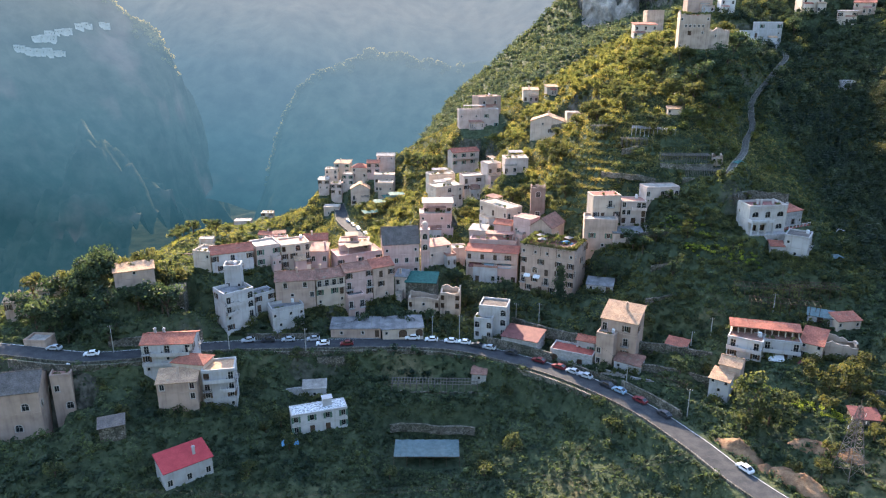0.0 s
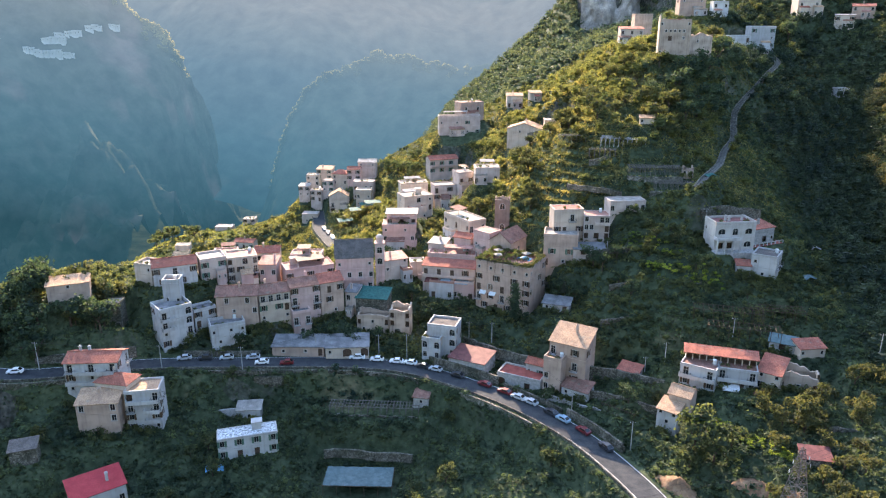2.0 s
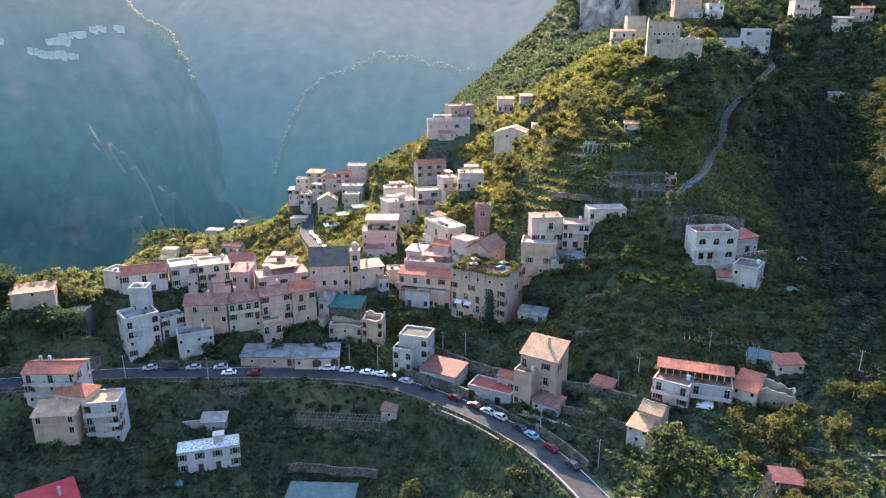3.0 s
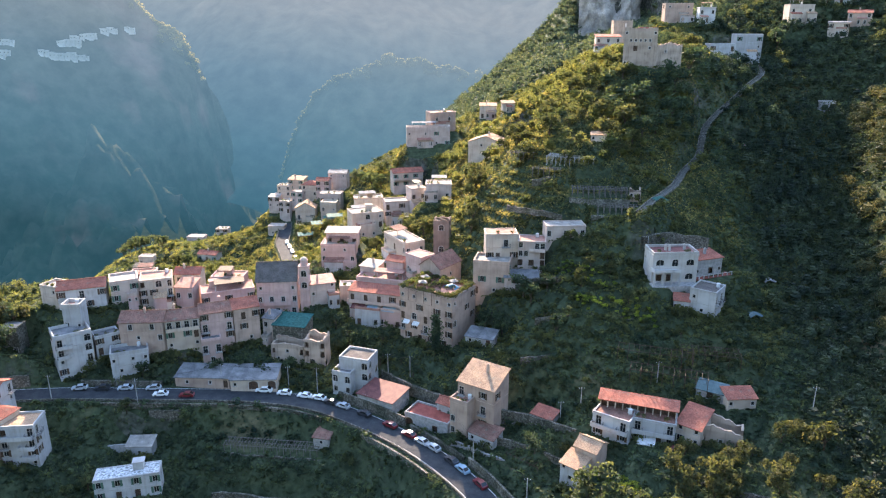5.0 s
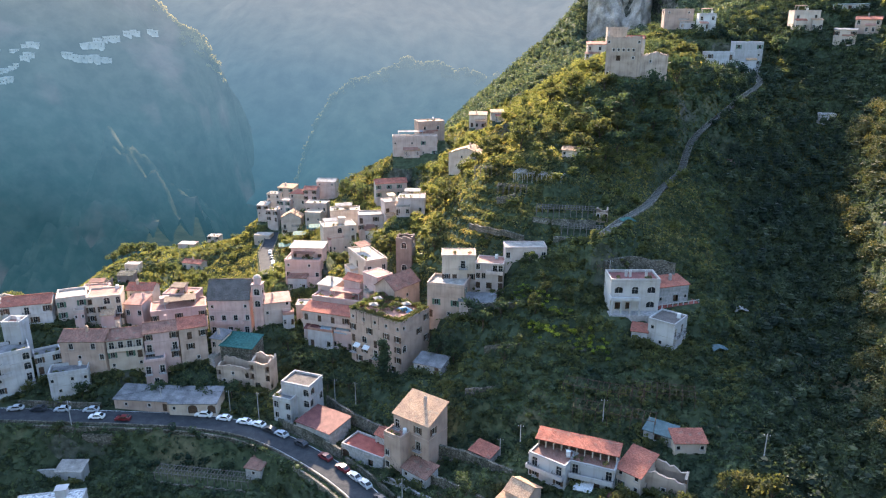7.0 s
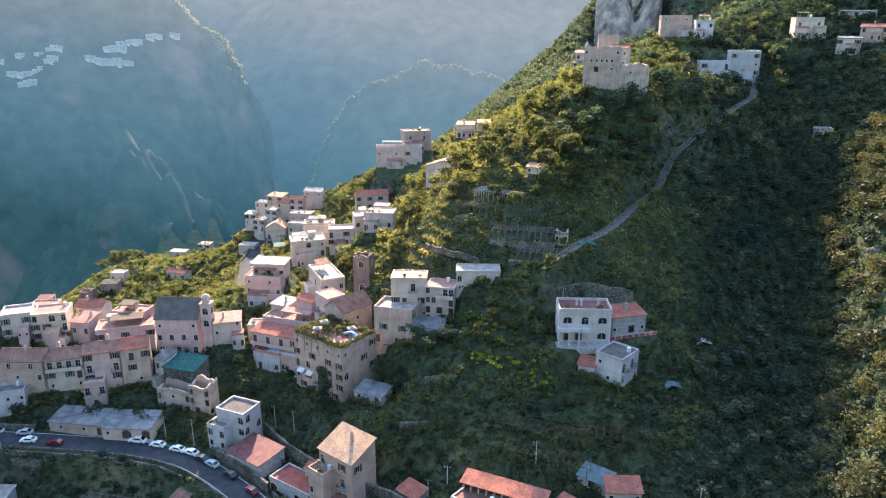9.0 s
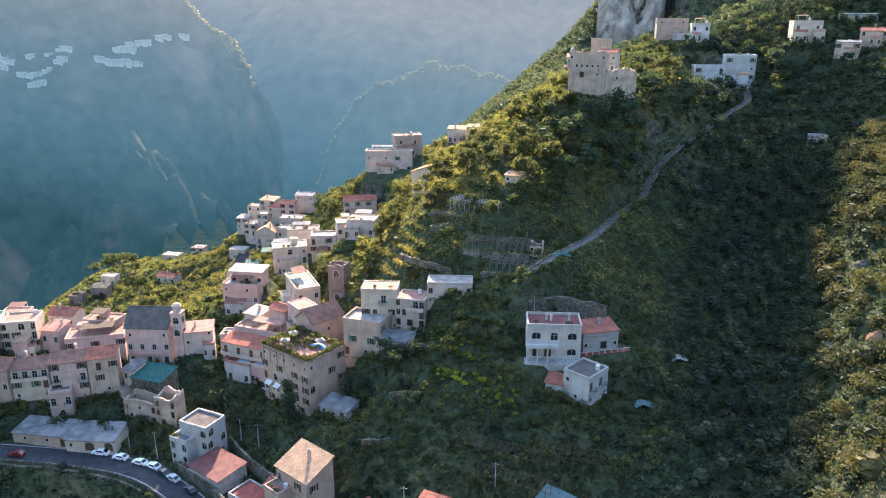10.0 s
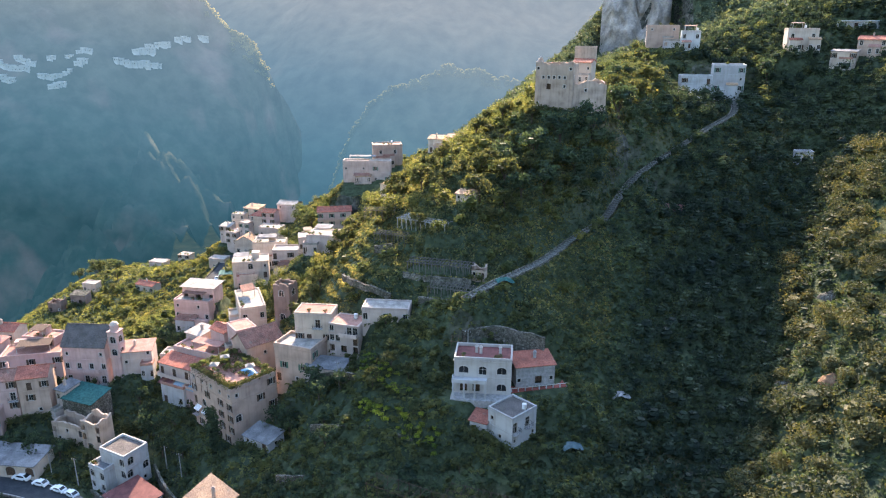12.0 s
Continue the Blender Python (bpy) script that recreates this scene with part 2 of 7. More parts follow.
def quads_mesh(name, verts, quads, material, smooth=False):
    """A mesh from arrays: verts (n, 3), quads (m, 4)."""
    me = bpy.data.meshes.new(name)
    me.vertices.add(len(verts))
    me.vertices.foreach_set("co", np.asarray(verts, np.float32).ravel())
    me.loops.add(len(quads) * 4)
    me.loops.foreach_set("vertex_index", np.asarray(quads, np.int32).ravel())
    me.polygons.add(len(quads))
    me.polygons.foreach_set("loop_start", np.arange(len(quads), dtype=np.int32) * 4)
    me.polygons.foreach_set("use_smooth", np.full(len(quads), smooth))
    me.materials.append(material)
    me.update(calc_edges=True)
    me.validate()
    return me


class Shape:
    """Collects boxes, prisms and quads into one mesh."""

    def __init__(self):
        self.v, self.f = [], []

    def quad(self, a, b, c, d):
        n = len(self.v)
        self.v += [tuple(a), tuple(b), tuple(c), tuple(d)]
        self.f.append((n, n + 1, n + 2, n + 3))

    def tri(self, a, b, c):
        n = len(self.v)
        self.v += [tuple(a), tuple(b), tuple(c)]
        self.f.append((n, n + 1, n + 2))

    def box(self, x0, y0, z0, x1, y1, z1):
        n = len(self.v)
        self.v += [(x, y, z) for z in (z0, z1) for x, y in ((x0, y0), (x1, y0), (x1, y1), (x0, y1))]
        self.f += [(n + 3, n + 2, n + 1, n), (n + 4, n + 5, n + 6, n + 7)] + [(n + i, n + (i + 1) % 4, n + 4 + (i + 1) % 4, n + 4 + i) for i in range(4)]

    def ring(self, points, low, high):
        """An upright prism on a closed outline, counter-clockwise."""
        n, k = len(self.v), len(points)
        self.v += [(x, y, low) for x, y in points] + [(x, y, high) for x, y in points]
        self.f += [tuple(n + k - 1 - i for i in range(k)), tuple(n + k + i for i in range(k))]
        self.f += [(n + i, n + (i + 1) % k, n + k + (i + 1) % k, n + k + i) for i in range(k)]

    def bar(self, a, b, r, sides=5, r2=None):
        a, b = Vector(a), Vector(b)
        q = (b - a).to_track_quat("Z", "Y")
        n, r2 = len(self.v), r if r2 is None else r2
        for p, rr in ((a, r), (b, r2)):
            self.v += [tuple(p + q @ Vector((rr * math.cos(2 * math.pi * i / sides), rr * math.sin(2 * math.pi * i / sides), 0))) for i in range(sides)]
        self.f += [(n + i, n + (i + 1) % sides, n + sides + (i + 1) % sides, n + sides + i) for i in range(sides)]
        self.f += [tuple(n + sides - 1 - i for i in range(sides)), tuple(n + sides + i for i in range(sides))]

    def mesh(self, name, material, smooth=False):
        return mesh_of(name, self.v, self.f, material, smooth)


def part(name, data, parent, at=None, label=""):
    """One mesh object under a thing or a part, at a pose in its parent's space."""
    ob = new(name, data)
    ob.parent = parent
    if at is not None:
        ob.matrix_basis = at
    return tagged(ob, label)


def smooth01(t):
    t = np.clip(t, 0, 1)
    return t * t * (3 - 2 * t)


def value_noise(x, y, seed=0):
    """Smooth noise in -1..1 on arrays, one bump per unit."""
    x, y = np.asarray(x, float), np.asarray(y, float)
    i, j = np.floor(x).astype(np.int64), np.floor(y).astype(np.int64)
    u, v = smooth01(x - i), smooth01(y - j)

    def h(a, b):
        n = (a * 374761393 + b * 668265263 + seed * 974711) & 0x7FFFFFFF
        n = ((n ^ (n >> 13)) * 1274126177) & 0x7FFFFFFF
        return ((n ^ (n >> 16)) & 0xFFFF) / 32767.5 - 1
    return (h(i, j) * (1 - u) + h(i + 1, j) * u) * (1 - v) + (h(i, j + 1) * (1 - u) + h(i + 1, j + 1) * u) * v


def fractal(x, y, octaves=4, seed=0):
    return sum(value_noise(x * 2 ** k + 17 * k, y * 2 ** k, seed + k) / 2 ** k for k in range(octaves))


# ---- plan: the houses' sites ----
SITES = []


def site(kind, lx, ly, rx, ry, depth, top, base, roof="flat", wall=WHITE, cover=ROOFWHITE, front=(), left=(), right=(), label="", rise=2.0, chimneys=0, parapet=0.6, shutters=None, over=0.35):
    """A house: its front wall runs from (lx, ly) to (rx, ry); depth goes back from it; top and base are heights."""
    if ly > 290 and kind == "house":
        base = max(base, top - 9.4)
        front = front[:3]
    if ly > 221 and wall is WHITE and lx < 82:
        wall = WARMWHITE
    SITES.append(dict(kind=kind, l=(lx, ly), r=(rx, ry), depth=depth, top=top, base=base, roof=roof, wall=wall, cover=cover, front=front, left=left, right=right, label=label, rise=rise, chimneys=chimneys, parapet=parapet, shutters=shutters, over=over))


# along the road
site("house", 46, 190.9, 55.2, 185.8, 7.5, 12.9, 1.4, "shed", OCHRE, PALE, ["B..W.", "...B.", "s..W."], ["W", "W", "."], ["W.", "..", ".."], "tall ochre plaster house with a bleached tile roof above the road", 3.0, 1)
site("house", 44.2, 187.9, 48.6, 185.4, 4.0, 8.8, -0.8, "flat", OCHRE, ROOFPINK, ["...", "W..", "W.."], (), (), "ochre corner block with a roof terrace against the tall house", parapet=0.9)
site("house", 49.0, 184.6, 55.2, 180.6, 4.5, 2.4, -0.6, "shed", WHITE, BROWN, ["s.s"], (), ["s"], "low white annexe with a brown tile roof", 1.2)
site("villa", 11.4, 208.9, 19.9, 206.8, 7, 8.8, -1, "flat", WHITE, SLATE, ["...A", ".A.A", "W..B"], ["A", "A", "."], ["A.", "A.A", ".s"], "white three-storey villa with arched windows and a roof terrace")
site("house", 9.8, 206.4, 15.2, 204.9, 3.8, 5.4, -1, "flat", WHITE, ROOFGREY, ["A.A", "W.W"], ["A", "."], (), "white terrace wing below the arched villa", parapet=0.8)
site("garage", 18.0, 200.7, 28.2, 195.9, 8.5, 2.6, -2, "shed", CONCRETE, RUSTROOF, ["......"], (), (), "long garage with a rusty red roof above the road wall", 0.6)
site("terrace", 32, 193.7, 43.6, 188.4, 6.5, 1.2, -2.5, "flat", CONCRETE, ROOFRED, ["G..o."], (), (), "grey roadside garage with a red roof terrace", parapet=0.5)
site("house", 40.2, 195.8, 45.0, 193.2, 4, 3.6, -0.5, "gable", WHITE, TILE, ["s.W"], (), (), "small white house with a red tile roof", 1.0)
site("house", 78.4, 179.5, 86.1, 175.0, 6, 12.2, 6.2, "flat", WHITE, BROWN, ["B.B", "W.W"], ["s", "."], (), "white balconied house with a brown roof terrace", parapet=0.3)
site("house", 87.2, 177.2, 96.4, 174.6, 6, 12.2, 6.5, "flat", WHITE, BROWN, ["B..B", "W.DW"], (), (), "white balconied house under a long red roof", parapet=0.3)
site("loggia", 80.4, 182.2, 97.0, 177.6, 3.2, 14.4, 11.5, "shed", CREAM, TILE, ["oooooooooo"], (), (), "open attic loggia under a long red tile roof", 0.7, over=0.6)
site("hut", 95.4, 145.6, 101.2, 144.6, 4, 7.2, 5.2, "shed", STONE, RUSTROOF, ["s.."], (), (), "low hut with a dull red roof in the orchard", 0.8)
site("house", 97.0, 176.6, 101.5, 173.4, 7, 12.0, 7, "shed", CREAM, TILE, ["s.s", "W.s"], (), ["s"], "cream side house with a steep red roof", 2.2)
site("house", 73.7, 171.6, 78.1, 168.6, 5.5, 8.0, 3, "gable", OCHRE, PALE, ["...", ".s."], (), (), "ochre tower house with a bleached gable roof", 1.5)
site("villa", 70.4, 168.8, 74.4, 165.8, 4.6, 5.4, -1.5, "shed", WHITE, PALE, ["s.s", ".s.", "s.."], (), ["s.", ".s", ".."], "narrow white tower house with a pale lean-to roof", 1.3)
site("ruin", 102.2, 175.4, 110.6, 172.6, 4.5, 11.4, 7.4, "ragged", RUIN, STONE, ["o..s..o"], (), (), "roofless rubble barn with empty openings beside the red-roofed house")
site("hut", 109.7, 182.1, 116.5, 183, 4, 15.5, 12.5, "shed", CREAM, TILE, ["s..s"], (), (), "garden hut with a red tile roof", 1.0)
site("shed", 103.8, 187.5, 109.5, 184.5, 4, 15.2, 12.8, "shed", CONCRETE, BLUENET, [".o."], (), (), "lean-to shed with a pale sheet roof", 0.8)
# left group below the road
site("house", -82.1, 176.2, -68.5, 177.4, 8, 11.2, -1, "gable", WHITE, TILE, ["B.B.B", "W.s.W", "s...s", "....."], ["W.", "s.", "..", ".."], ["W.B", "B.s", "...", "..."], "large white house with balconies and a red tile roof", 1.4, 2)
site("house", -73.6, 174.4, -64.4, 172.8, 6, 6.8, -5, "hip", CREAM, TILE, ["..o.", "..B.", "..W."], (), (), "cream house with a bright red hipped roof", 1.8)
site("house", -64.6, 171.4, -56.3, 173.0, 7, 5.3, -6.2, "flat", WHITE, PALE, ["o..B", "B..B", "W..W", "W..s"], (), ["B.", "W.", "W.", ".."], "tall grey-white house with stacked balconies", parapet=0.5)
site("house", -75.2, 167.0, -65.2, 168.6, 6, 4.3, -4.6, "shed", OCHRE, PALE, ["W..W", "...W", "...."], (), (), "ochre house with a ribbed pale roof", 1.4)
site("house", -40.7, 168.8, -26.4, 173.6, 5.2, -6.4, -12.6, "flat", WHITE, SPECK, ["W.W.W.W", "W.D.D.W"], (), ["s", "s"], "white two-storey farmhouse with a peeling white roof", parapet=0.15)
site("shed", -40.6, 184.6, -34.2, 185.4, 4, -6.9, -10.5, "shed", WHITE, ROOFWHITE, [".s."], (), (), "white garden shed with a pale sheet roof", 0.7)
site("house", -66.6, 145.6, -57.4, 152.9, 7, -8.0, -13, "shed", WHITE, REDPAINT, ["W.W.W"], ["s"], ["W"], "white cottage with a bright red sheet roof", 1.6, 1)
site("church", -122, 158.0, -103.8, 162.6, 11, 4.6, -13, "gable", OCHRE, SLATE, ["...A..A.", "..A..A..", "........"], (), ["A.A", "...", "..."], "large ochre church hall with a dark roof", 3.6)
site("house", -103.4, 168.0, -98.6, 169.4, 6, 5.6, -10, "flat", OCHRE, ROOFPINK, ["W.", ".A", ".."], (), (), "ochre annexe beside the church hall")
site("house", -117.0, 181.5, -110.8, 181.0, 5, 9.6, 5, "flat", OCHRE, ROOFWHITE, ["o."], (), (), "ochre roadside block with a flat roof")
# white tower house and the long row
site("house", -65.5, 199.2, -58.4, 205.4, 8, 15.8, 4, "flat", WHITE, ROOFGREY, ["B..A", "B..A", "s..B", "W..."], ["W.", "..", "..", ".."], (), "tall white house with green balconies above the road", parapet=0.9)
site("house", -67.8, 208.0, -62.8, 208.6, 4.5, 21.6, 14.5, "flat", WHITE, ROOFPINK, ["...", "W.s"], (), (), "narrow white rooftop tower with an open terrace", parapet=1.1)
site("house", -58.4, 206.6, -53.4, 211.0, 5, 13, 7.5, "flat", WHITE, ROOFGREY, ["W.W", "D.W"], (), (), "low white house with a grey flat roof")
site("house", -52.7, 209.8, -40.6, 211.6, 8, 16.8, 7, "gable", OCHRE, BROWN, [".W..W.", "..s..W", "W.W..."], ["W", ".", "."], (), "long ochre row house with a brown tile roof", 2.0)
site("house", -40.4, 212.6, -31.7, 216.6, 8, 16.4, 7, "gable", CREAM, BROWN, ["BBBB", "W.WD", "s..s"], (), (), "cream row house with a long balcony", 1.8)
site("house", -31.5, 216.8, -23.2, 220.8, 8, 17.2, 5, "gable", PINK, BROWN, ["W..W", "B..B", "W..W", "...."], (), (), "pink row house with stacked balconies", 1.7)
site("house", -30.4, 213.6, -25.4, 216.0, 4, 9.8, 2, "flat", PINK, ROOFGREY, ["B.B", ".W."], (), (), "pink lower block with a railed terrace", parapet=0.7)
site("house", -23.0, 221.0, -16.4, 224.6, 8, 17.3, 6, "gable", OCHRE, TILE, [".D.W", ".W..", "..s."], (), (), "yellow-ochre row house with a bright red roof", 1.8)
site("house", -52.5, 202.9, -43.6, 207.4, 6, 9.4, 3, "flat", WHITE, ROOFGREY, ["s..s.s", ".s...."], (), (), "white terraced house with a railed roof", parapet=0.9)
site("garage", -35.1, 204.4, -19.6, 204.9, 7, 3.2, 0, "shed", OCHRE, ROOFGREY, [".s..s.D"], (), (), "long roadside garage with a grey roof", 0.8)
site("garage", -18.9, 203.9, -6.2, 205.5, 8, 3.2, 0, "shed", CREAM, ROOFGREY, ["s.G.G"], (), (), "roadside garage with two arched doors", 0.8)
# church quarter
site("church", -20.7, 235.8, -8.3, 238.0, 10, 20.5, 9, "gable", PINK, SLATE, ["s...s", "W.W.W.W", "B.B.B"], ["s", ".", "."], ["s", "W", "."], "pale pink church nave with a steep dark grey roof", 5.0)
site("house", -35.6, 228.6, -21.2, 235.6, 8, 18.6, 11, "flat", PINK, ROOFPINK, ["W..W..W", "W.W..W."], (), ["W.W", "..."], "salmon pink house with a pink terrace roof", parapet=0.3)
site("house", -36.5, 238.4, -26.1, 238.9, 6, 20.6, 14, "flat", PINK, ROOFPINK, [".W..W", "....."], (), (), "pink house with a covered roof terrace", parapet=0.4)
site("house", -4.7, 240.4, 2.8, 243.8, 7, 18.4, 11, "shed", WHITE, ROOFPINK, ["...s", "s...", "...."], (), (), "plain white house with a terracotta terrace roof", 0.6)
site("house", -53.6, 225.7, -45.0, 229.4, 8, 23.3, 12.5, "flat", CREAM, ROOFPINK, ["o..A.A", "W.W..B", "W..W.W", "s..s.."], (), (), "cream four-storey house with arched top windows", parapet=0.4)
site("house", -45.2, 231.0, -39.6, 231.0, 6, 20, 11, "shed", PINK, ROOFPINK, ["W.W", "W.s"], (), (), "pink house with a sloping terracotta roof", 1.0)
site("house", -73.8, 215.9, -61.9, 221.0, 7, 23.6, 17, "gable", WHITE, TILE, ["W..B..W", ".W..W.."], (), (), "white house with a dull red tile roof", 1.7)
site("house", -80.6, 218.4, -74.6, 216.6, 6, 23.8, 18, "flat", CREAM, ROOFWHITE, ["..s", "..."], (), (), "cream house with a white roof terrace")
site("house", -61.2, 222.6, -54.3, 226.6, 8, 23.6, 17, "flat", WHITE, ROOFWHITE, ["W.W", "W.."], (), (), "white house with a bright flat roof")
site("house", 8.2, 239.3, 26, 235.5, 5, 17.5, 7, "shed", WHITE, TILE, ["D.D.D.W.", "s.B.B.B.", "..o..o.."], (), (), "long white house with red roof and awnings", 1.2)
site("house", 9.6, 245.0, 26.0, 242.0, 7, 19.6, 12.5, "flat", PINK, ROOFPINK, ["o..ooo.."], (), (), "pink house with a broad roof terrace", parapet=0.5)
site("palazzo", 26.2, 228.2, 42.5, 219.6, 13.5, 22.8, 7, "flat", OCHRE, ROOFPINK, ["s.s.s.s.s", "W..W..W.W", "D.A.D.W.W", "B.W.B.W.W", ".W.D.W.W."], ["W.W", "...", "...", "...", "..."], ["s..W", "..W.", "A..W", "....", "...."], "massive ochre palazzo with a planted roof terrace", parapet=0.7)
site("shed", 46.6, 216.8, 54.4, 214.4, 5.5, 13.4, 10.6, "shed", WHITE, ROOFGREY, ["s.D"], (), ["s"], "white garden annexe with a grey sheet roof", 0.8)
site("house", 48, 233.1, 58.8, 231.6, 8, 30, 20, "flat", OCHRE, ROOFWHITE, ["......", ".W..W.", "D..s.."], (), ["W.", "..", ".."], "ochre house with a parapeted roof terrace", parapet=0.8)
site("house", 51.6, 238.4, 61.4, 239.6, 6.5, 37.2, 29, "flat", CREAM, ROOFRED, ["..B.", "WD.W"], (), ["s.", ".."], "cream upper house with a red terrace roof", parapet=0.2)
site("house", 61.4, 237.6, 69.6, 237.0, 7, 35.6, 27.5, "flat", WHITE, ROOFPINK, ["W..BB", "WW..D", "o.o.o"], (), ["..", "..", ".."], "white balconied house with a pink terrace roof", parapet=0.2)
site("house", 57.5, 230.5, 67.5, 230.5, 5, 26.5, 21.5, "shed", WHITE, ROOFGREY, [".o..s", "..s.."], (), (), "white lower block with a grey sheet roof", 0.8)
site("house", 14.5, 272.4, 23.9, 259.0, 7.5, 27, 18.5, "flat", CREAM, ROOFWHITE, ["W..D..W", "......."], (), ["B.W", "..."], "cream house with white vaulted roof above the lane", parapet=0.4)
site("house", 25.4, 248.4, 31.0, 243.6, 6, 27.3, 18, "flat", PINK, ROOFPINK, ["...", "s..", "..."], (), (), "blank pinkish block beside the chapel", parapet=0.2)
site("chapel", 30.8, 241.6, 37.6, 237.2, 11, 26.0, 17, "gable_front", OCHRE, BROWN, ["s", "."], (), [".s.", "..."], "ochre chapel with a brown gable roof", 3.2)
site("house", -9.2, 273.6, 3.3, 274.1, 8, 21.3, 11, "flat", PINK, ROOFWHITE, ["s..s.", "W..o.W", "......"], (), [".s.", "...", "..."], "pale pink house with a covered roof terrace", parapet=0.4)
site("loggia", -7.8, 277.0, 3.6, 277.4, 6, 25.2, 20.5, "shed", PINK, ROOFWHITE, ["o.o.o"], (), (), "open rooftop loggia with a sloping roof", 0.5, over=0.6)
site("house", 69.9, 239.6, 81.8, 241.3, 6, 39.8, 36, "flat", WHITE, ROOFWHITE, ["W..W..W"], (), ["."], "low white house with three square windows", parapet=0.3)
site("villa", 98.3, 221.4, 111, 223.0, 7.5, 37.6, 29.4, "flat", VILLAWALL, RUSTROOF, [".V..A..V.", ".o.o...V."], ["s..", "..."], (), "white villa with arched windows and a brown roof terrace", rise=0.5, chimneys=3, parapet=0.7)
site("house", 111.6, 226.8, 120.0, 230.6, 6, 34.6, 29.5, "shed", CONCRETE, TILE, ["s..o.s"], (), (), "grey rendered outbuilding with a red tile roof", 0.9)
site("house", 107.4, 214.6, 113.2, 210.8, 7.8, 30.5, 23.4, "flat", WHITE, SLATE, ["s..", ".s."], (), ["B.B.", "s..s"], "white cube house with a grey roof terrace", parapet=0.4)
site("shed", -12.6, 224.6, -2.4, 223.4, 7, 11.2, 4, "shed", STONE, GREENNET, ["..o..."], (), (), "old stone shed under a green sheet roof", 1.4)
site("house", -16.2, 226.4, -12.4, 225.6, 5, 12.6, 5, "shed", WHITE, ROOFGREY, ["W.", ".."], (), (), "low white house with a grey lean-to roof", 0.8)
site("ruin", -11.5, 218.6, -1.4, 217.8, 5, 6.6, 1.5, "ragged", RUIN, STONE, ["o..s..o", ".s....."], (), (), "roofless rubble ruin with empty windows")
site("ruin", -1.0, 217.2, 5.4, 216.4, 4.5, 9.6, 1.5, "ragged", RUIN, STONE, ["o..o", "o..o", ".o.."], (), ["o."], "tall broken facade of a ruined church with empty windows")
site("shed", 8.4, 188.6, 12.6, 187.9, 4, -4.0, -7, "shed", CONCRETE, BROWN, [".s."], (), (), "small garden shed below the road", 0.6)
site("hut", 64.6, 188.6, 69.4, 185.6, 4, 5.8, 3.4, "shed", CONCRETE, TILE, ["..."], (), (), "low store with a red tile roof inside a garden wall", 0.8)
site("house", 9.6, 251.4, 15.4, 249.6, 6, 21.6, 12, "shed", WHITE, ROOFWHITE, ["..s", "..."], (), (), "white house with a bright sloping roof", 0.6)
site("house", 18.6, 250.4, 24.4, 248.0, 5, 24.2, 13, "gable", PINK, TILE, ["s.s", "..."], (), (), "pink house with a red tile roof in the village", 1.2)
site("house", 3.6, 246.4, 8.6, 247.2, 5, 15.6, 9, "flat", WHITE, ROOFWHITE, ["s.D"], (), (), "low white house with a bright terrace", parapet=0.4)
site("house", -48.6, 238.6, -40.6, 239.6, 6, 21.4, 14, "gable", CREAM, TILE, ["W.W", "..."], (), (), "cream house with a red tile roof in the village", 1.4)
site("house", -60.4, 232.4, -53.0, 234.4, 6, 22.6, 15, "flat", PINK, ROOFPINK, ["W.W", "..."], (), (), "pink house with a terracotta terrace in the village", parapet=0.4)
site("shed", -84.6, 203.6, -79.6, 204.2, 5, 16.4, 8, "flat", STONE, ROOFGREY, ["o.", ".W"], (), (), "derelict stone shed under the trees", parapet=0.3)
site("shed", -84.8, 153.4, -79.4, 155.6, 4, -0.6, -5, "shed", STONE, SLATE, ["..."], (), (), "shed with a blue-grey sheet roof among bushes", 0.8)
site("hut", 86.0, 276.6, 91.0, 275.6, 4, 62.4, 59.6, "shed", CREAM, PALE, ["s.."], (), (), "small pale field barn on the slope", 0.6)
site("hut", 146.0, 312.4, 151.4, 311.4, 4, 52.6, 49.6, "shed", STONE, RUSTROOF, ["o.s"], (), (), "low hut with a dull red roof beside the stairway", 0.7)
site("ruin", 96.0, 251.6, 99.4, 251.2, 2.5, 48.0, 46.0, "ragged", RUIN, STONE, ["s.o"], (), (), "broken pale wall of a roofless field hut")
site("shed", 103.4, 214.4, 107.2, 213.6, 4, 27.2, 23.6, "shed", WHITE, TILE, ["o.s"], (), (), "red-tiled lean-to porch beside the white cube house", 0.7)
# upper village
site("house", -2.9, 301.1, 8.7, 306.6, 9, 25.4, 12, "flat", CREAM, ROOFWHITE, ["..A.s", ".s..D", "....."], ["s", ".", "."], (), "cream house with an arched upper window", parapet=0.4)
site("house", 9.4, 308.8, 18.6, 311.6, 7, 28.6, 17, "flat", WHITE, ROOFWHITE, ["D..W.", "W..D.", "....."], (), (), "white house with a railed balcony", parapet=0.5)
site("house", -6.4, 323, 5.6, 326, 7, 26.2, 15, "flat", CREAM, ROOFWHITE, ["...", "..."], (), (), "cream house with white vaulted roofs", parapet=0.5)
site("house", 19.9, 309.6, 25.8, 312.4, 7, 34.2, 24, "flat", WHITE, ROOFWHITE, ["D.W", "..."], (), (), "white house with a dark doorway", parapet=0.3)
site("house", 26.6, 302.0, 36.6, 302.9, 8, 38, 32, "flat", WHITE, ROOFWHITE, ["..W"], (), ["."], "low white house with a flat roof", parapet=0.3)
site("villa", 5.0, 361.0, 18.6, 366.4, 7, 30, 19.5, "gable", WHITE, TILE, ["W.W.W.", "W.W.W.", "......"], ["s", ".", "."], ["W", "s", "."], "white villa with rows of windows and a red roof", 1.5)
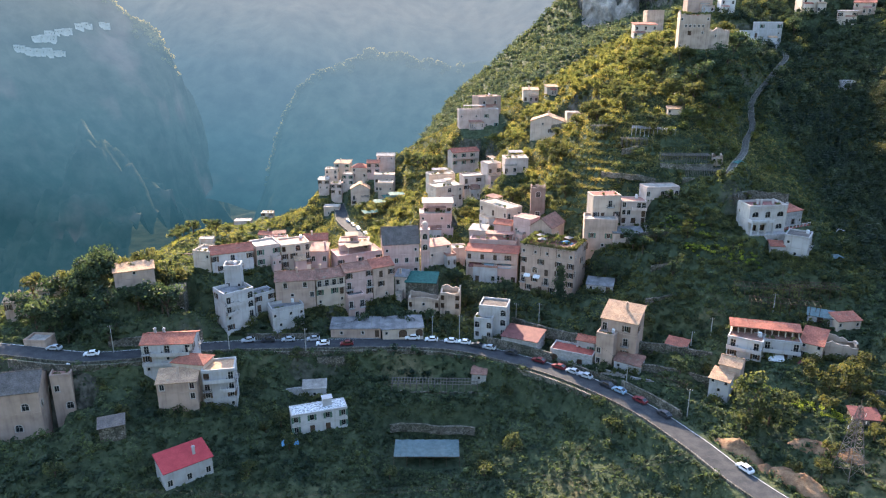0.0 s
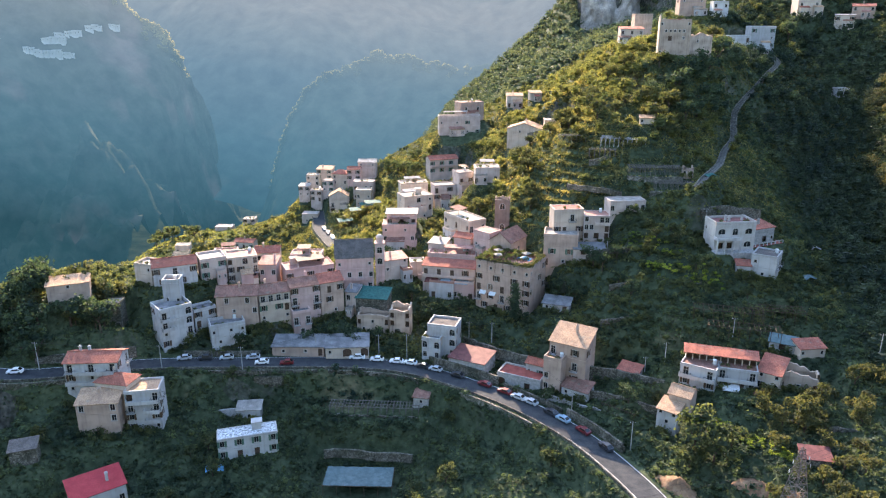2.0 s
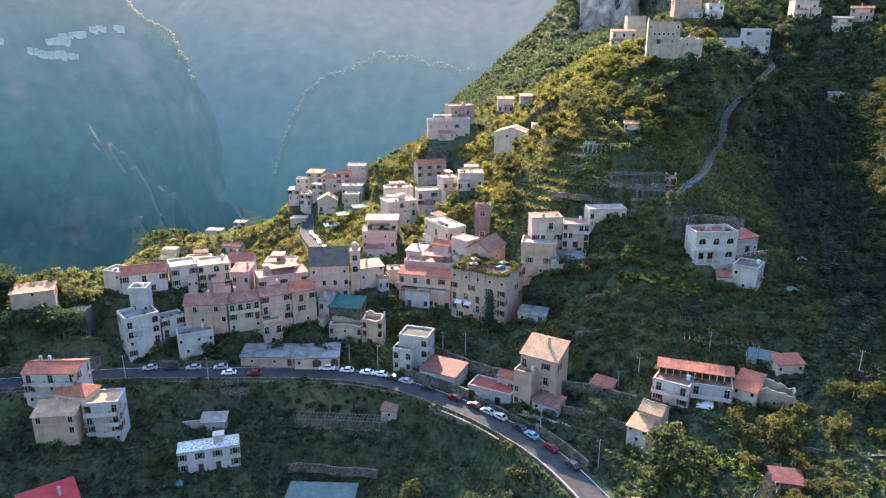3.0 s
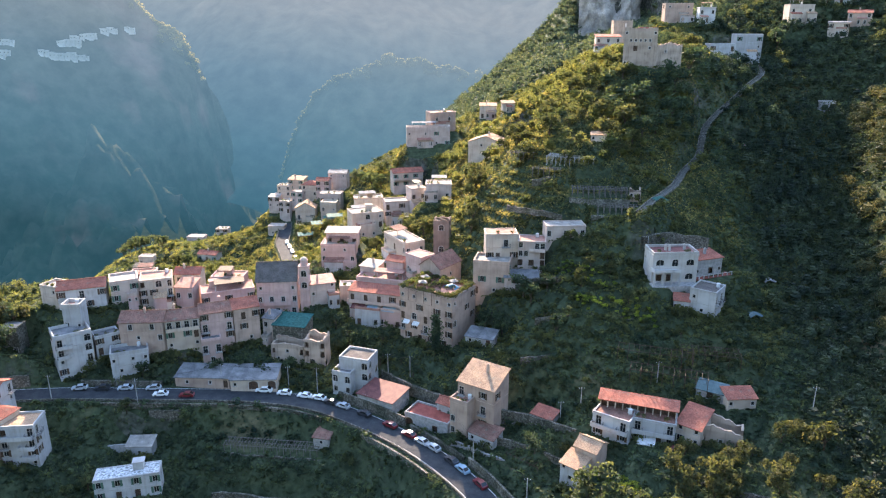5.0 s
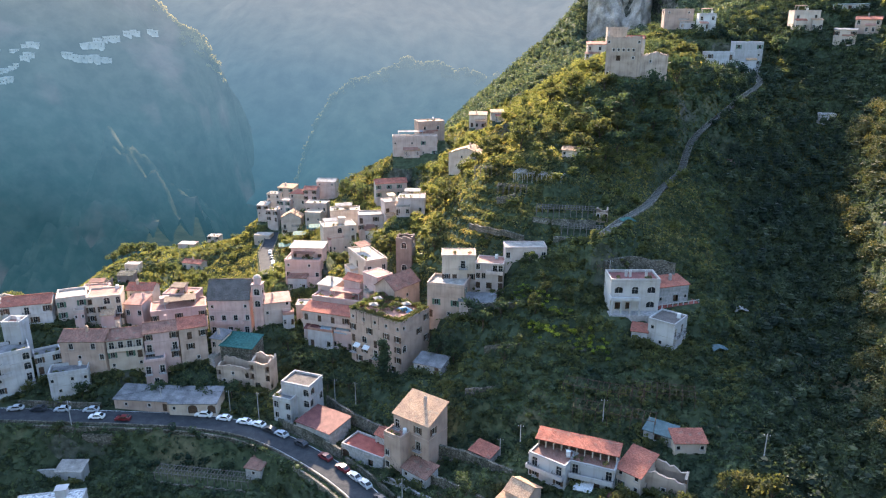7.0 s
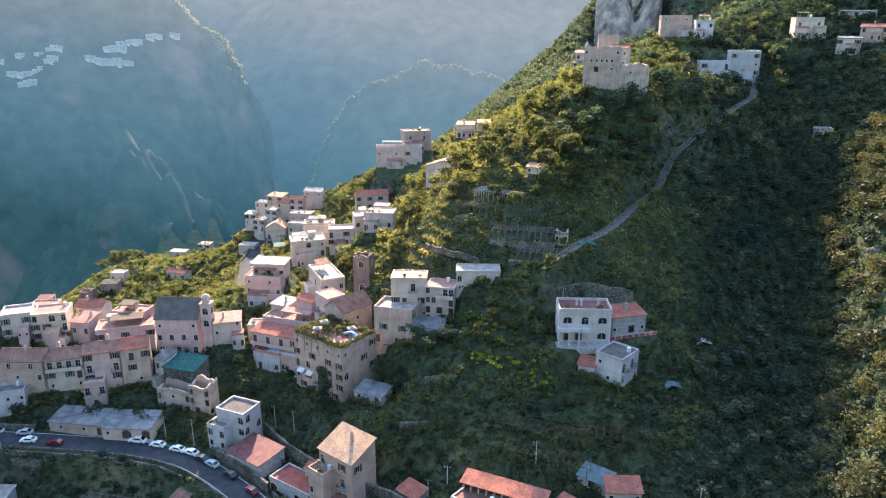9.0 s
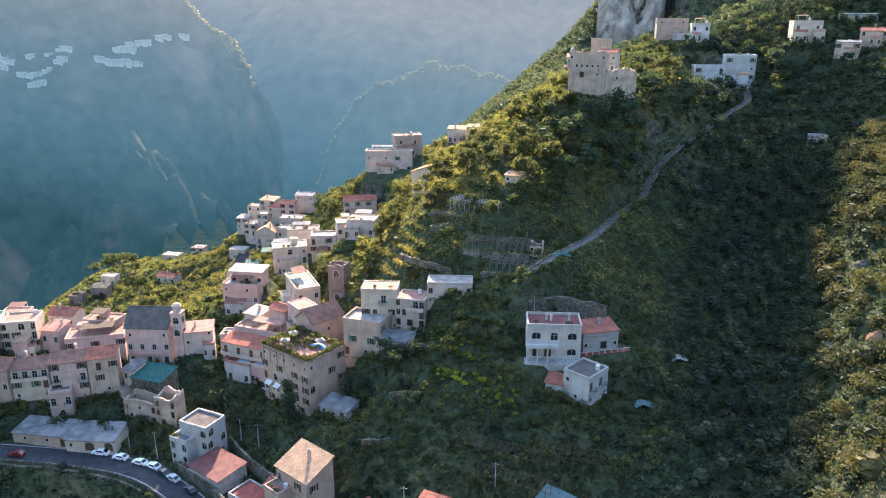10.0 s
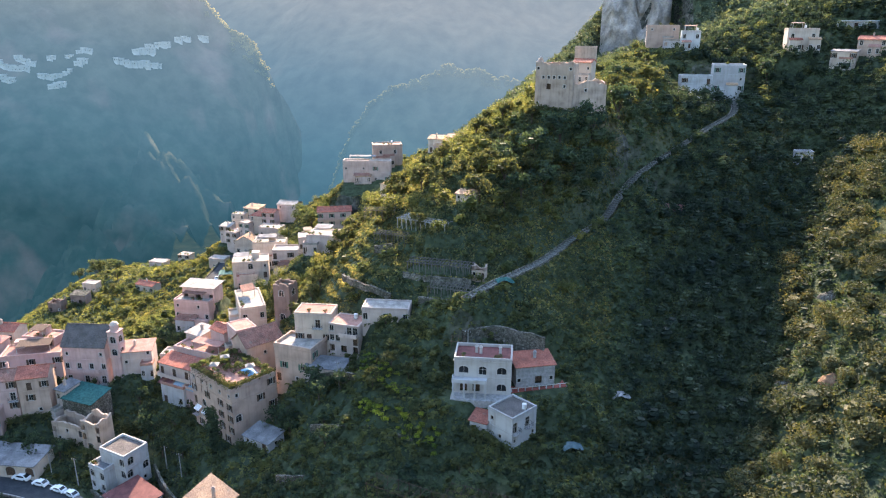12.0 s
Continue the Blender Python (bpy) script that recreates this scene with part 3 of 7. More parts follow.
site("house", 41.4, 340, 56.4, 336.4, 10, 49.2, 37, "gable_front", CREAM, PALE, [".s..", "..W.", "...."], ["..", "..", ".."], (), "cream gabled farmhouse with a pale roof", 2.6)
site("house", 58.2, 338, 64, 338, 6, 53, 46, "flat", CREAM, ROOFWHITE, ["....", "...."], (), (), "cream outbuilding with a flat roof", parapet=0.2)
site("house", 63.2, 325, 69.9, 325, 5, 53, 48.5, "shed", CREAM, PALE, ["...", "..."], (), (), "small cream barn with a pale roof", 0.9)
site("house", 19.5, 395.5, 32.0, 401.0, 8, 54, 42, "flat", OCHRE, ROOFPINK, [".W..W.", "......"], (), (), "brick-pink house with a terracotta terrace", parapet=0.4)
site("house", 8.6, 384, 30, 388, 5, 48.2, 37, "flat", WHITE, ROOFWHITE, ["s..s.W..", "..W..s.W"], (), (), "long white house with a railed terrace", parapet=0.6)
site("house", 44.3, 402, 52.9, 402, 6, 57.4, 51, "shed", CREAM, PALE, ["D.W"], (), (), "cream hillside house with a pale roof", 1.0)
site("house", 56, 392, 62, 393, 5, 60, 56, "shed", CREAM, PALE, ["..."], (), (), "small hillside barn with a pale roof", 0.8)
site("castle", 102.2, 323.4, 114.6, 321.4, 8, 96.0, 82, "ragged", RUIN, STONE, ["s.....s", ".sssss.", "..o..s.", ".......", "s......"], (), ["..", "s.", "..", "..", ".."], "ruined stone castle block with blind window rows", parapet=0.9)
site("castle", 114.8, 323.4, 125.4, 326.6, 6, 89.4, 80, "ragged", RUIN, STONE, [".s..", "....", "...."], (), (), "broken castle curtain wall of rubble stone", parapet=0.8)
site("castle", 109.5, 403, 118.6, 403, 8, 98.4, 86, "flat", RUIN, STONE, ["..", "..", ".."], (), (), "square stone castle tower", parapet=0.8)
site("house", 112.4, 352, 119, 350, 5, 95.5, 88, "gable", CREAM, TILE, ["s.s", "..."], (), (), "cream house with a red roof in the castle", 1.0)
site("house", 99.6, 388, 111, 388, 7, 92, 85, "shed", CREAM, TILE, ["W.W.W", "W...W"], (), (), "pink-roofed house beside the castle tower", 1.0)
site("house", 139.3, 430, 153.5, 430, 8, 107.6, 95, "flat", OCHRE, ROOFPINK, ["s.s", "...", "..."], ["W", ".", "."], (), "brown stone house on the cliff edge", parapet=0.3)
site("house", 153.6, 417, 161.5, 417, 6, 105.4, 98, "flat", WHITE, ROOFPINK, ["W.W", "..."], (), (), "white hillside house with a small terrace", parapet=0.3)
site("villa", 165.3, 391, 177.4, 391, 8, 92.9, 79, "flat", WHITE, ROOFWHITE, ["W..W", "...s", "W.DW", "...."], (), (), "white four-storey house above the stepped path", parapet=0.4)
site("villa", 153.1, 389.5, 165.3, 390.4, 7, 88.4, 79, "flat", WHITE, ROOFWHITE, ["W..D", "....", "...."], (), (), "white house with a railed terrace", parapet=0.5)
site("house", 194.4, 409, 206.1, 409, 8, 106.6, 98, "flat", CREAM, ROOFWHITE, ["W.W", "DoW"], (), (), "cream house on the upper terraces", parapet=0.3)
site("house", 208.4, 396.6, 216.6, 393.0, 6, 98.6, 92, "shed", CREAM, ROOFGREY, ["W..W", "...."], (), (), "pale house with a grey sheet roof in the upper gardens", 0.6)
site("house", 218.4, 400.6, 227.6, 396.4, 7, 103.0, 97, "gable", OCHRE, TILE, ["W..W", "...."], (), (), "ochre house with a red tile roof in the upper gardens", 1.2)
site("shed", 214.5, 419.2, 227.0, 411.8, 5, 109.6, 106.6, "shed", CONCRETE, BLUENET, ["o.o.o"], (), (), "long greenhouse shed with a pale sheet roof", 0.4)
site("hut", 190.2, 347, 195.9, 347, 4, 66.8, 62, "flat", CONCRETE, ROOFGREY, ["o"], (), (), "small concrete water tank hut", parapet=0.2)
# houses on the spur's edge
site("house", -66.4, 385, -57.8, 385, 6, -4.8, -10, "flat", CREAM, ROOFWHITE, [".s..W"], (), (), "cream cottage beside the village street", parapet=0.2)
site("house", -72.7, 408, -66.8, 408, 6, 5.5, -9, "shed", WHITE, ROOFWHITE, ["W.W", "s.s", "..."], (), (), "white house at the village edge", 0.6)
site("house", -69.8, 416, -62.5, 416, 6, 10, -6, "flat", CREAM, ROOFWHITE, ["W.W", "W.W", "..."], (), (), "cream house at the village edge", parapet=0.3)
site("house", -57.5, 402, -51.8, 401, 6, 10, -3, "flat", WHITE, ROOFWHITE, ["W.W", "s.W", "..."], (), (), "white stacked village house", parapet=0.4)
site("house", -51, 385, -40.6, 386, 7, 5.4, -5, "gable_front", CREAM, PALE, ["..", "B.W", "W.W"], (), ["B", "."], "cream gabled house with timber balconies", 3.0)
site("house", -37.9, 386, -26.8, 386, 7, 13, 3, "flat", WHITE, ROOFWHITE, ["o.WW", "W..."], (), (), "white house with a pergola terrace", parapet=0.4)
site("house", -38.2, 408, -28.1, 408, 8, 19.6, 7, "gable", WHITE, ROOFWHITE, ["s.s", "...", "..."], (), (), "white gabled house on the spur", 1.2)
site("house", -52.7, 405, -43.8, 404, 7, 13.4, 0, "hip", CREAM, TILE, ["W..", "W.W", "..."], (), (), "village house with a red hipped roof", 2.0)
site("house", -64.8, 421, -55.8, 420, 7, 12.8, -4, "shed", CREAM, PALE, ["W.W", "W.W", "..."], (), (), "cream village house with a pale roof", 0.8)
site("house", -43.1, 400, -36.2, 400, 6, 17, 4, "gable", PINK, TILE, ["W.W", "W.W", "..."], (), (), "pink village house with a red roof", 1.2)
site("house", -35, 376, -27.1, 376, 6, 10.6, 0, "flat", CREAM, ROOFWHITE, ["W.s", "..."], (), (), "cream terraced house above the car park", parapet=0.6)
site("house", -64.2, 400, -58.2, 399, 6, 5, -7, "flat", WHITE, ROOFWHITE, ["W.W", "W.D", "..."], (), (), "white house over the village street", parapet=0.3)
site("house", -127.4, 419, -117.5, 419, 6, -22.6, -28, "flat", WHITE, ROOFWHITE, ["W.D.W"], (), (), "white cottage among the olive trees", parapet=0.2)
site("house", -100.4, 371.4, -90.0, 369.8, 6, -16.6, -20.4, "gable", CREAM, TILE, ["W.D.W"], (), (), "cream cottage with a red tile roof below the village", 1.2)
site("house", -112, 425, -105, 425, 6, -19.2, -23, "flat", CREAM, ROOFWHITE, ["W.W", "..."], (), (), "cream cottage below the village", parapet=0.2)
site("ruin", -137.6, 352.6, -131.0, 353.6, 5, -23.4, -28.2, "ragged", BRICK, STONE, ["o.s"], (), ["."], "roofless stone farm ruin on the edge of the spur")
site("ruin", -129.6, 359.0, -121.6, 360.0, 5, -20.6, -25.6, "shed", BRICK, STONE, ["s.o."], (), ["."], "derelict stone barn on the edge of the spur", 0.8)
site("ruin", -133.0, 372.0, -125.6, 372.6, 5, -19.6, -24.2, "flat", CREAM, ROOFWHITE, ["W.s"], (), ["."], "pale derelict cottage on the edge of the spur", parapet=0.3)
site("house", -97.7, 199.1, -87.4, 203.6, 6, 23.6, 18.5, "shed", OCHRE, PALE, ["..s..", "....."], (), (), "low house with a long bleached roof among trees", 0.9)
site("house", -134, 202, -127, 203, 6, 13, 6, "gable", OCHRE, PALE, ["W.W", "..."], (), (), "ochre house with a bleached tile roof", 1.4)
site("house", -126.4, 208, -118, 212, 6, 14.5, 7, "gable", CREAM, PALE, ["W.W", "..."], (), (), "cream house with a bleached tile roof", 1.4)


# ---- ground ----
# Coarse lattice of heights: columns every 46 m from x = -200, rows every 54 m from y = 60.
RELIEF = np.array((
    (-56, -36, -32, -40, -46, -36, -21, -11, 9, 43, 79),
    (-36, -20, -14, -23, -31, -20, -5, 12, 31, 59, 84),
    (-23, -11, 3, -11, -25, -14, 2, 9, 25, 65, 86),
    (-28, 7, 36, 22, 12, -4, 34, 24, 13, 67, 89),
    (-65, -18, -5, -5, 13, 20, 77, 48, 23, 68, 103),
    (-81, -36, -29, -27, 1, 28, 72, 92, 50, 57, 104),
    (-65, -18, -20, -6, 16, 37, 68, 103, 78, 83, 111),
    (-66, -23, -26, 2, 33, 46, 57, 94, 101, 117, 130),
    (-70, -67, -74, -59, -9, 36, 70, 86, 97, 124, 150),
), float).T
ROAD = [(-142, 181, 9.6), (-118, 178.5, 8.4), (-99, 177.5, 6.9), (-85, 182.5, 5.4), (-74, 189, 4.0), (-60, 194.4, 2.4), (-45, 197.8, 1.0), (-30, 200.2, 0.2), (-11, 202.2, -0.7), (6, 200.6, -1.3), (23, 192.4, -1.6), (38.5, 181.2, -1.9), (51.6, 166.6, -2.1), (60.6, 150.5, -2.3), (66.5, 136.5, -2.4), (75, 122, -2.4), (90, 103, -2.6)]
STEPS = [(97, 238.5, 45.0), (102, 247.5, 46.0), (107.5, 256.5, 46.6), (113.1, 266.4, 47.3), (119.5, 281, 49.2), (127.5, 295.5, 51.6), (131, 306, 55), (135.2, 317.7, 59.1), (142, 328, 63.3), (151, 339.5, 67.6), (161, 353.5, 72.3), (171.3, 368.9, 76.5), (173, 386, 80)]
LANE = [(-40, 334, -6.5), (-46, 349, -7.5), (-53, 366, -7.8), (-56, 380, -7), (-60, 396, -6)]


def spline(points, step):
    """Points at about equal steps along a smooth curve."""
    p = np.array(points, float)
    p = np.vstack([2 * p[0] - p[1], p, 2 * p[-1] - p[-2]])
    out = []
    for i in range(1, len(p) - 2):
        n = max(2, int(np.linalg.norm(p[i + 1] - p[i]) / step))
        for u in np.arange(n) / n:
            out.append(0.5 * (2 * p[i] + (p[i + 1] - p[i - 1]) * u + (2 * p[i - 1] - 5 * p[i] + 4 * p[i + 1] - p[i + 2]) * u ** 2 + (3 * p[i] - p[i - 1] - 3 * p[i + 1] + p[i + 2]) * u ** 3))
    return np.array(out + [p[-2]])


ROAD_LINE, STEP_LINE, LANE_LINE = spline(ROAD, 1.5), spline(STEPS, 1.2), spline(LANE, 1.5)


def relief(x, y):
    x, y = np.asarray(x, float), np.asarray(y, float)
    a, b = np.clip((x + 200) / 46, 0, 9.9999), np.clip((y - 60) / 54, 0, 7.9999)
    i, j = a.astype(int), b.astype(int)

    def w(u):
        return ((1 - u) ** 3 / 6, (3 * u ** 3 - 6 * u ** 2 + 4) / 6, (-3 * u ** 3 + 3 * u ** 2 + 3 * u + 1) / 6, u ** 3 / 6)
    wa, wb, h = w(a - i), w(b - j), 0
    for p in range(4):
        for q in range(4):
            h = h + wa[p] * wb[q] * RELIEF[np.clip(i + p - 1, 0, 10), np.clip(j + q - 1, 0, 8)]
    edge = 160 + 0.30 * (y - 207)
    h = h + (6.5 * smooth01((x - edge) / 9) - 5.0 * np.exp(-((x - edge + 10) / 11) ** 2)) * smooth01((y - 120) / 30) * smooth01((345 - y) / 40)
    ridge = np.interp(x, [-120, -60, -46, -29, 9, 62, 85, 100, 116, 150, 220, 320], [-190, -100, -62, -30, 20, 66, 84, 103, 122, 160, 200, 230])
    nook = 85 * smooth01((x - 106) / 8) * smooth01((172 - x) / 10)
    k = smooth01((y - 520 - nook) / (165 - nook))
    h = h + (ridge - h) * k - 0.8 * np.maximum(0, y - 705)
    h = h + 38 * smooth01((y - 606) / 8) * smooth01((x - 116) / 6) * smooth01((158 - x) / 9) * smooth01((700 - y) / 60)
    return h - 0.6 * np.maximum(0, -200 - x) - 0.3 * np.maximum(0, 30 - y)


def along(line, x, y):
    """Distance to a line and its height there."""
    d = np.full(x.shape, 1e9)
    z = np.zeros(x.shape)
    for (ax, ay, az), (bx, by, bz) in zip(line[:-1], line[1:]):
        near = (x > min(ax, bx) - 16) & (x < max(ax, bx) + 16) & (y > min(ay, by) - 16) & (y < max(ay, by) + 16)
        if not near.any():
            continue
        px, py = x[near] - ax, y[near] - ay
        t = np.clip((px * (bx - ax) + py * (by - ay)) / ((bx - ax) ** 2 + (by - ay) ** 2 + 1e-9), 0, 1)
        dd = np.hypot(px - t * (bx - ax), py - t * (by - ay))
        old, oz = d[near], z[near]
        better = dd < old
        d[near], z[near] = np.where(better, dd, old), np.where(better, az + t * (bz - az), oz)
    return d, z


def footprint(s, x, y):
    """Distance outside a site's rectangle, negative within it."""
    l, r = Vector(s["l"]), Vector(s["r"])
    u = (r - l).normalized()
    px, py = x - l.x, y - l.y
    a, b = px * u.x + py * u.y, -px * u.y + py * u.x
    w = (r - l).length
    return np.maximum(np.maximum(-a, a - w), np.maximum(-b, b - s["depth"]))


PADS = [dict(l=(-14.5, 163.0), r=(5.5, 163.0), depth=11.0, base=-19.4), dict(l=(78.0, 252.2), r=(95.6, 251.4), depth=5.4, base=46.0), dict(l=(85.4, 245.2), r=(98.2, 244.2), depth=5.4, base=42.2), dict(l=(-15.6, 186.2), r=(10.6, 185.2), depth=4.6, base=-8.4), dict(l=(110.6, 224.4), r=(123.2, 230.4), depth=4.0, base=29.3), dict(l=(97.0, 217.6), r=(111.0, 219.2), depth=4.0, base=29.1), dict(l=(111.4, 222.6), r=(124.0, 226.6), depth=4.0, base=29.2)]

for s in SITES:
    if s["l"][1] > 290 and s["kind"] in ("house", "villa") and s["l"][0] > -80:
        u = (Vector(s["r"]) - Vector(s["l"])).normalized()
        o = Vector((u.y, -u.x)) * 5.0
        PADS.append(dict(l=(s["l"][0] + o.x, s["l"][1] + o.y), r=(s["r"][0] + o.x, s["r"][1] + o.y), depth=4.6, base=s["base"] - 0.6))
        if s["l"][0] > 0 and s["l"][1] > 330 and s["l"][0] < 60:
            PADS.append(dict(l=(s["l"][0] + 2.6 * o.x, s["l"][1] + 2.6 * o.y), r=(s["r"][0] + 2.6 * o.x, s["r"][1] + 2.6 * o.y), depth=8.0, base=s["base"] - 3.0))


def ground_height(x, y, detail=True):
    x, y = np.asarray(x, float), np.asarray(y, float)
    h = relief(x, y)
    if detail:
        h = h + 1.2 * fractal(x / 22, y / 22, 4, 3)
        s = 2.7 + 0 * x
        k = h / s + 0.5 * value_noise(x / 40, y / 40, 9)
        f = k - np.floor(k)
        step = s * (np.floor(k) + smooth01((f - 0.72) / 0.28)) - s * 0.5 * value_noise(x / 40, y / 40, 9)
        mask = smooth01((132 - x) / 14) * smooth01((x + 120) / 20) * smooth01(1.1 + fractal(x / 60, y / 60, 2, 5))
        mask = mask * (1 - 0.5 * smooth01((y - 250) / 25))
        h = h + (step + 0.4 - h) * 0.85 * mask
        h = h + 0.35 * fractal(x / 5, y / 5, 3, 8)
    num, den = h * 1.0, np.ones(x.shape)
    for s in SITES + PADS:
        d = footprint(s, x, y)
        w = np.where(d < 0.8, 60.0, 6.0 * np.clip(1 - (d - 0.8) / 6.5, 0, 1) ** 2)
        num, den = num + w * (s["base"] + 0.1), den + w
    h = num / den
    d, z = along(STEP_LINE, x, y)
    h = h + (z - 0.15 - h) * smooth01((6.5 - d) / 5.0)
    d, z = along(LANE_LINE, x, y)
    h = h + (z - 0.15 - h) * smooth01((6.5 - d) / 2.5)
    d, z = along(ROAD_LINE, x, y)
    h = h + (z - 0.25 - h) * smooth01((9.0 - d) / 4.0)
    return h


def ground_material():
    m, nt, p = nodes_of("hillside")
    big = ramp_node(nt, noise_node(nt, 0.035, 5).outputs[0], [(0.38, (0.040, 0.055, 0.036)), (0.60, (0.062, 0.078, 0.046)), (0.72, (0.125, 0.11, 0.072))])
    fine = ramp_node(nt, noise_node(nt, 0.6, 8).outputs[0], [(0.35, (0.55, 0.6, 0.5)), (0.68, (1.35, 1.25, 1.1))])
    soil = mix_node(nt, 1.0, big.outputs[0], fine.outputs[0], "MULTIPLY")
    g = nt.nodes.new("ShaderNodeNewGeometry")
    sp = nt.nodes.new("ShaderNodeSeparateXYZ")
    nt.links.new(g.outputs["True Normal"], sp.inputs[0])
    steep = ramp_node(nt, sp.outputs[2], [(0.22, (1, 1, 1)), (0.38, (0, 0, 0))])
    rock = ramp_node(nt, noise_node(nt, 0.5, 10).outputs[0], [(0.40, (0.035, 0.036, 0.028)), (0.68, (0.15, 0.14, 0.115))])
    nt.links.new(mix_node(nt, steep.outputs[0], soil, rock.outputs[0]), p.inputs["Base Color"])
    p.inputs["Roughness"].default_value, p.inputs["Specular IOR Level"].default_value = 0.95, 0.05
    bump_node(nt, p, noise_node(nt, 0.9, 10).outputs[0], 0.9, 0.5)
    return m


GROUND = ground_material()


def grid_mesh(name, xs, ys, height, material):
    gx, gy = np.meshgrid(xs, ys, indexing="ij")
    v = np.stack([gx, gy, height(gx, gy)], -1).reshape(-1, 3)
    n, k = len(xs), len(ys)
    idx = np.arange(n * k).reshape(n, k)
    q = np.stack([idx[:-1, :-1], idx[1:, :-1], idx[1:, 1:], idx[:-1, 1:]], -1).reshape(-1, 4)
    return quads_mesh(name, v, q, material, True)


ground = tagged(new("ground", grid_mesh("ground", np.arange(-300, 342, 2.0), np.arange(20, 770, 2.0), ground_height, GROUND)), "terraced green hillside with scrub, soil and bare rock", "ground", kind="structure")

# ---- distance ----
# Haze colours put into the far surfaces' emission, from low to high.
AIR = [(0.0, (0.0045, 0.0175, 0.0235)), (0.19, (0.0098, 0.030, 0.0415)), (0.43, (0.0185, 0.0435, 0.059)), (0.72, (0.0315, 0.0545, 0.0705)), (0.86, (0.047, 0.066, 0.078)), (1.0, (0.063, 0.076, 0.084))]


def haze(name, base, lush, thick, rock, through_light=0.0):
    """Far slopes with hazy air painted into their emission: it glows more the higher the line of sight and the nearer
    to the sun.
    """
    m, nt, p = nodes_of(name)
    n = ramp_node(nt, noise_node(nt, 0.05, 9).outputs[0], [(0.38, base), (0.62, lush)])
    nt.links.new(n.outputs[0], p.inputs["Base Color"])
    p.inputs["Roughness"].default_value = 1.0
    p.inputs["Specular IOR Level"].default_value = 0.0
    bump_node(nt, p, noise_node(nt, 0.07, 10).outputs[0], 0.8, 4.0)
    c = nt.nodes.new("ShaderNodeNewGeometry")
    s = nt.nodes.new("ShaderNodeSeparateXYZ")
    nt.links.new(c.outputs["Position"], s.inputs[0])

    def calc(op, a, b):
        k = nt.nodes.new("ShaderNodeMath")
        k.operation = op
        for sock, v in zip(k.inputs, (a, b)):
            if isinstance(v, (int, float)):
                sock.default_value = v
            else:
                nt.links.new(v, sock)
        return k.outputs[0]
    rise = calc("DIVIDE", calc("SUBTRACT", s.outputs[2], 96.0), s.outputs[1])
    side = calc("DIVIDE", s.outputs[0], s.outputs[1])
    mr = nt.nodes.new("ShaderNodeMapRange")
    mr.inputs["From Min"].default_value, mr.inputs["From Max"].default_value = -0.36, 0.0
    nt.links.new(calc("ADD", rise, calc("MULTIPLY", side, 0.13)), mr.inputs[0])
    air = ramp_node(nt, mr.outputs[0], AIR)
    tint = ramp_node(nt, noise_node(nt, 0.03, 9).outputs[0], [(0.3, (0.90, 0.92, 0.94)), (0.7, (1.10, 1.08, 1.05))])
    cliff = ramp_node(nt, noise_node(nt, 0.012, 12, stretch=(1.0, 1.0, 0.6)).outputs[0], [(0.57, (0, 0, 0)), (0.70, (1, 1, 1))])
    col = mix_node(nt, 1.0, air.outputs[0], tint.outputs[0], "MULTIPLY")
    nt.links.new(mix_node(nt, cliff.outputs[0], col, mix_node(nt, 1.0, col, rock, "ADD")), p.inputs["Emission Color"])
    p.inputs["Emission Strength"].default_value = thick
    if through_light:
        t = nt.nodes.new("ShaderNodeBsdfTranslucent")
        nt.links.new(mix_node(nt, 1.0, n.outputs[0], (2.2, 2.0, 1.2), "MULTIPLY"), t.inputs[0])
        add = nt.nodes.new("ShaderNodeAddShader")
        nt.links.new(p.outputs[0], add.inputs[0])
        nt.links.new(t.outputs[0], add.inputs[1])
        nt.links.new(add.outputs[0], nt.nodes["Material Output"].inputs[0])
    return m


def massif(x, y):
    """A steep mountain whose crest falls to a cliff above the gorge."""
    x = np.asarray(x, float)
    crest = np.interp(x + 7 * fractal(y / 40, x / 90, 3, 21), [-1500, -900, -700, -562, -497, -437, -420, -408, -398, -384, -360], [560, 360, 262, 182, 113, 68, 34, -40, -110, -190, -230])
    off = y - 1150 + 10 * fractal(x / 60, y / 200, 3, 23)
    h = crest - np.where(off < 0, -0.75 * off, 1.1 * off) + 9 * fractal(x / 70, y / 70, 6, 22)
    crag = -36 - 1.5 * np.hypot(np.maximum(0, np.abs(x + 402) - 4), (y - 812) * 0.55) + 24 * fractal(x / 17, y / 24, 5, 24)
    return np.maximum(np.maximum(h, crag), -255 + 6 * fractal(x / 50, y / 50, 4, 25))


def knoll(x, y):
    x = np.asarray(x, float)
    crest = np.interp(x, [-320, -262, -236, -228, -214, -200, -170, -150, -106, -50, -6, 30, 140, 240], [-230, -180, -110, -78, -30, 0, 24, 34, 44, 42, 34, 28, 60, 130])
    line = np.interp(x, [-320, -228, -200, -106, -6, 240], [900, 960, 1015, 1077, 1031, 1090])
    off = y - line
    return crest - np.abs(off) * np.where(off < 0, 0.80, 0.7) + 4.5 * fractal(x / 36, y / 36, 6, 31)


def back_wall(x, y):
    return -120 + 0.62 * (y - 1300) + 70 * fractal(x / 420, y / 420, 6, 41)


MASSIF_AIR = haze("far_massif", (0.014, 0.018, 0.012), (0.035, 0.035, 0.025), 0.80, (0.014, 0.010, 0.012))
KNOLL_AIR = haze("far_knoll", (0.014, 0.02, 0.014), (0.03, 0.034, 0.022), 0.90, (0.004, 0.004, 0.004))
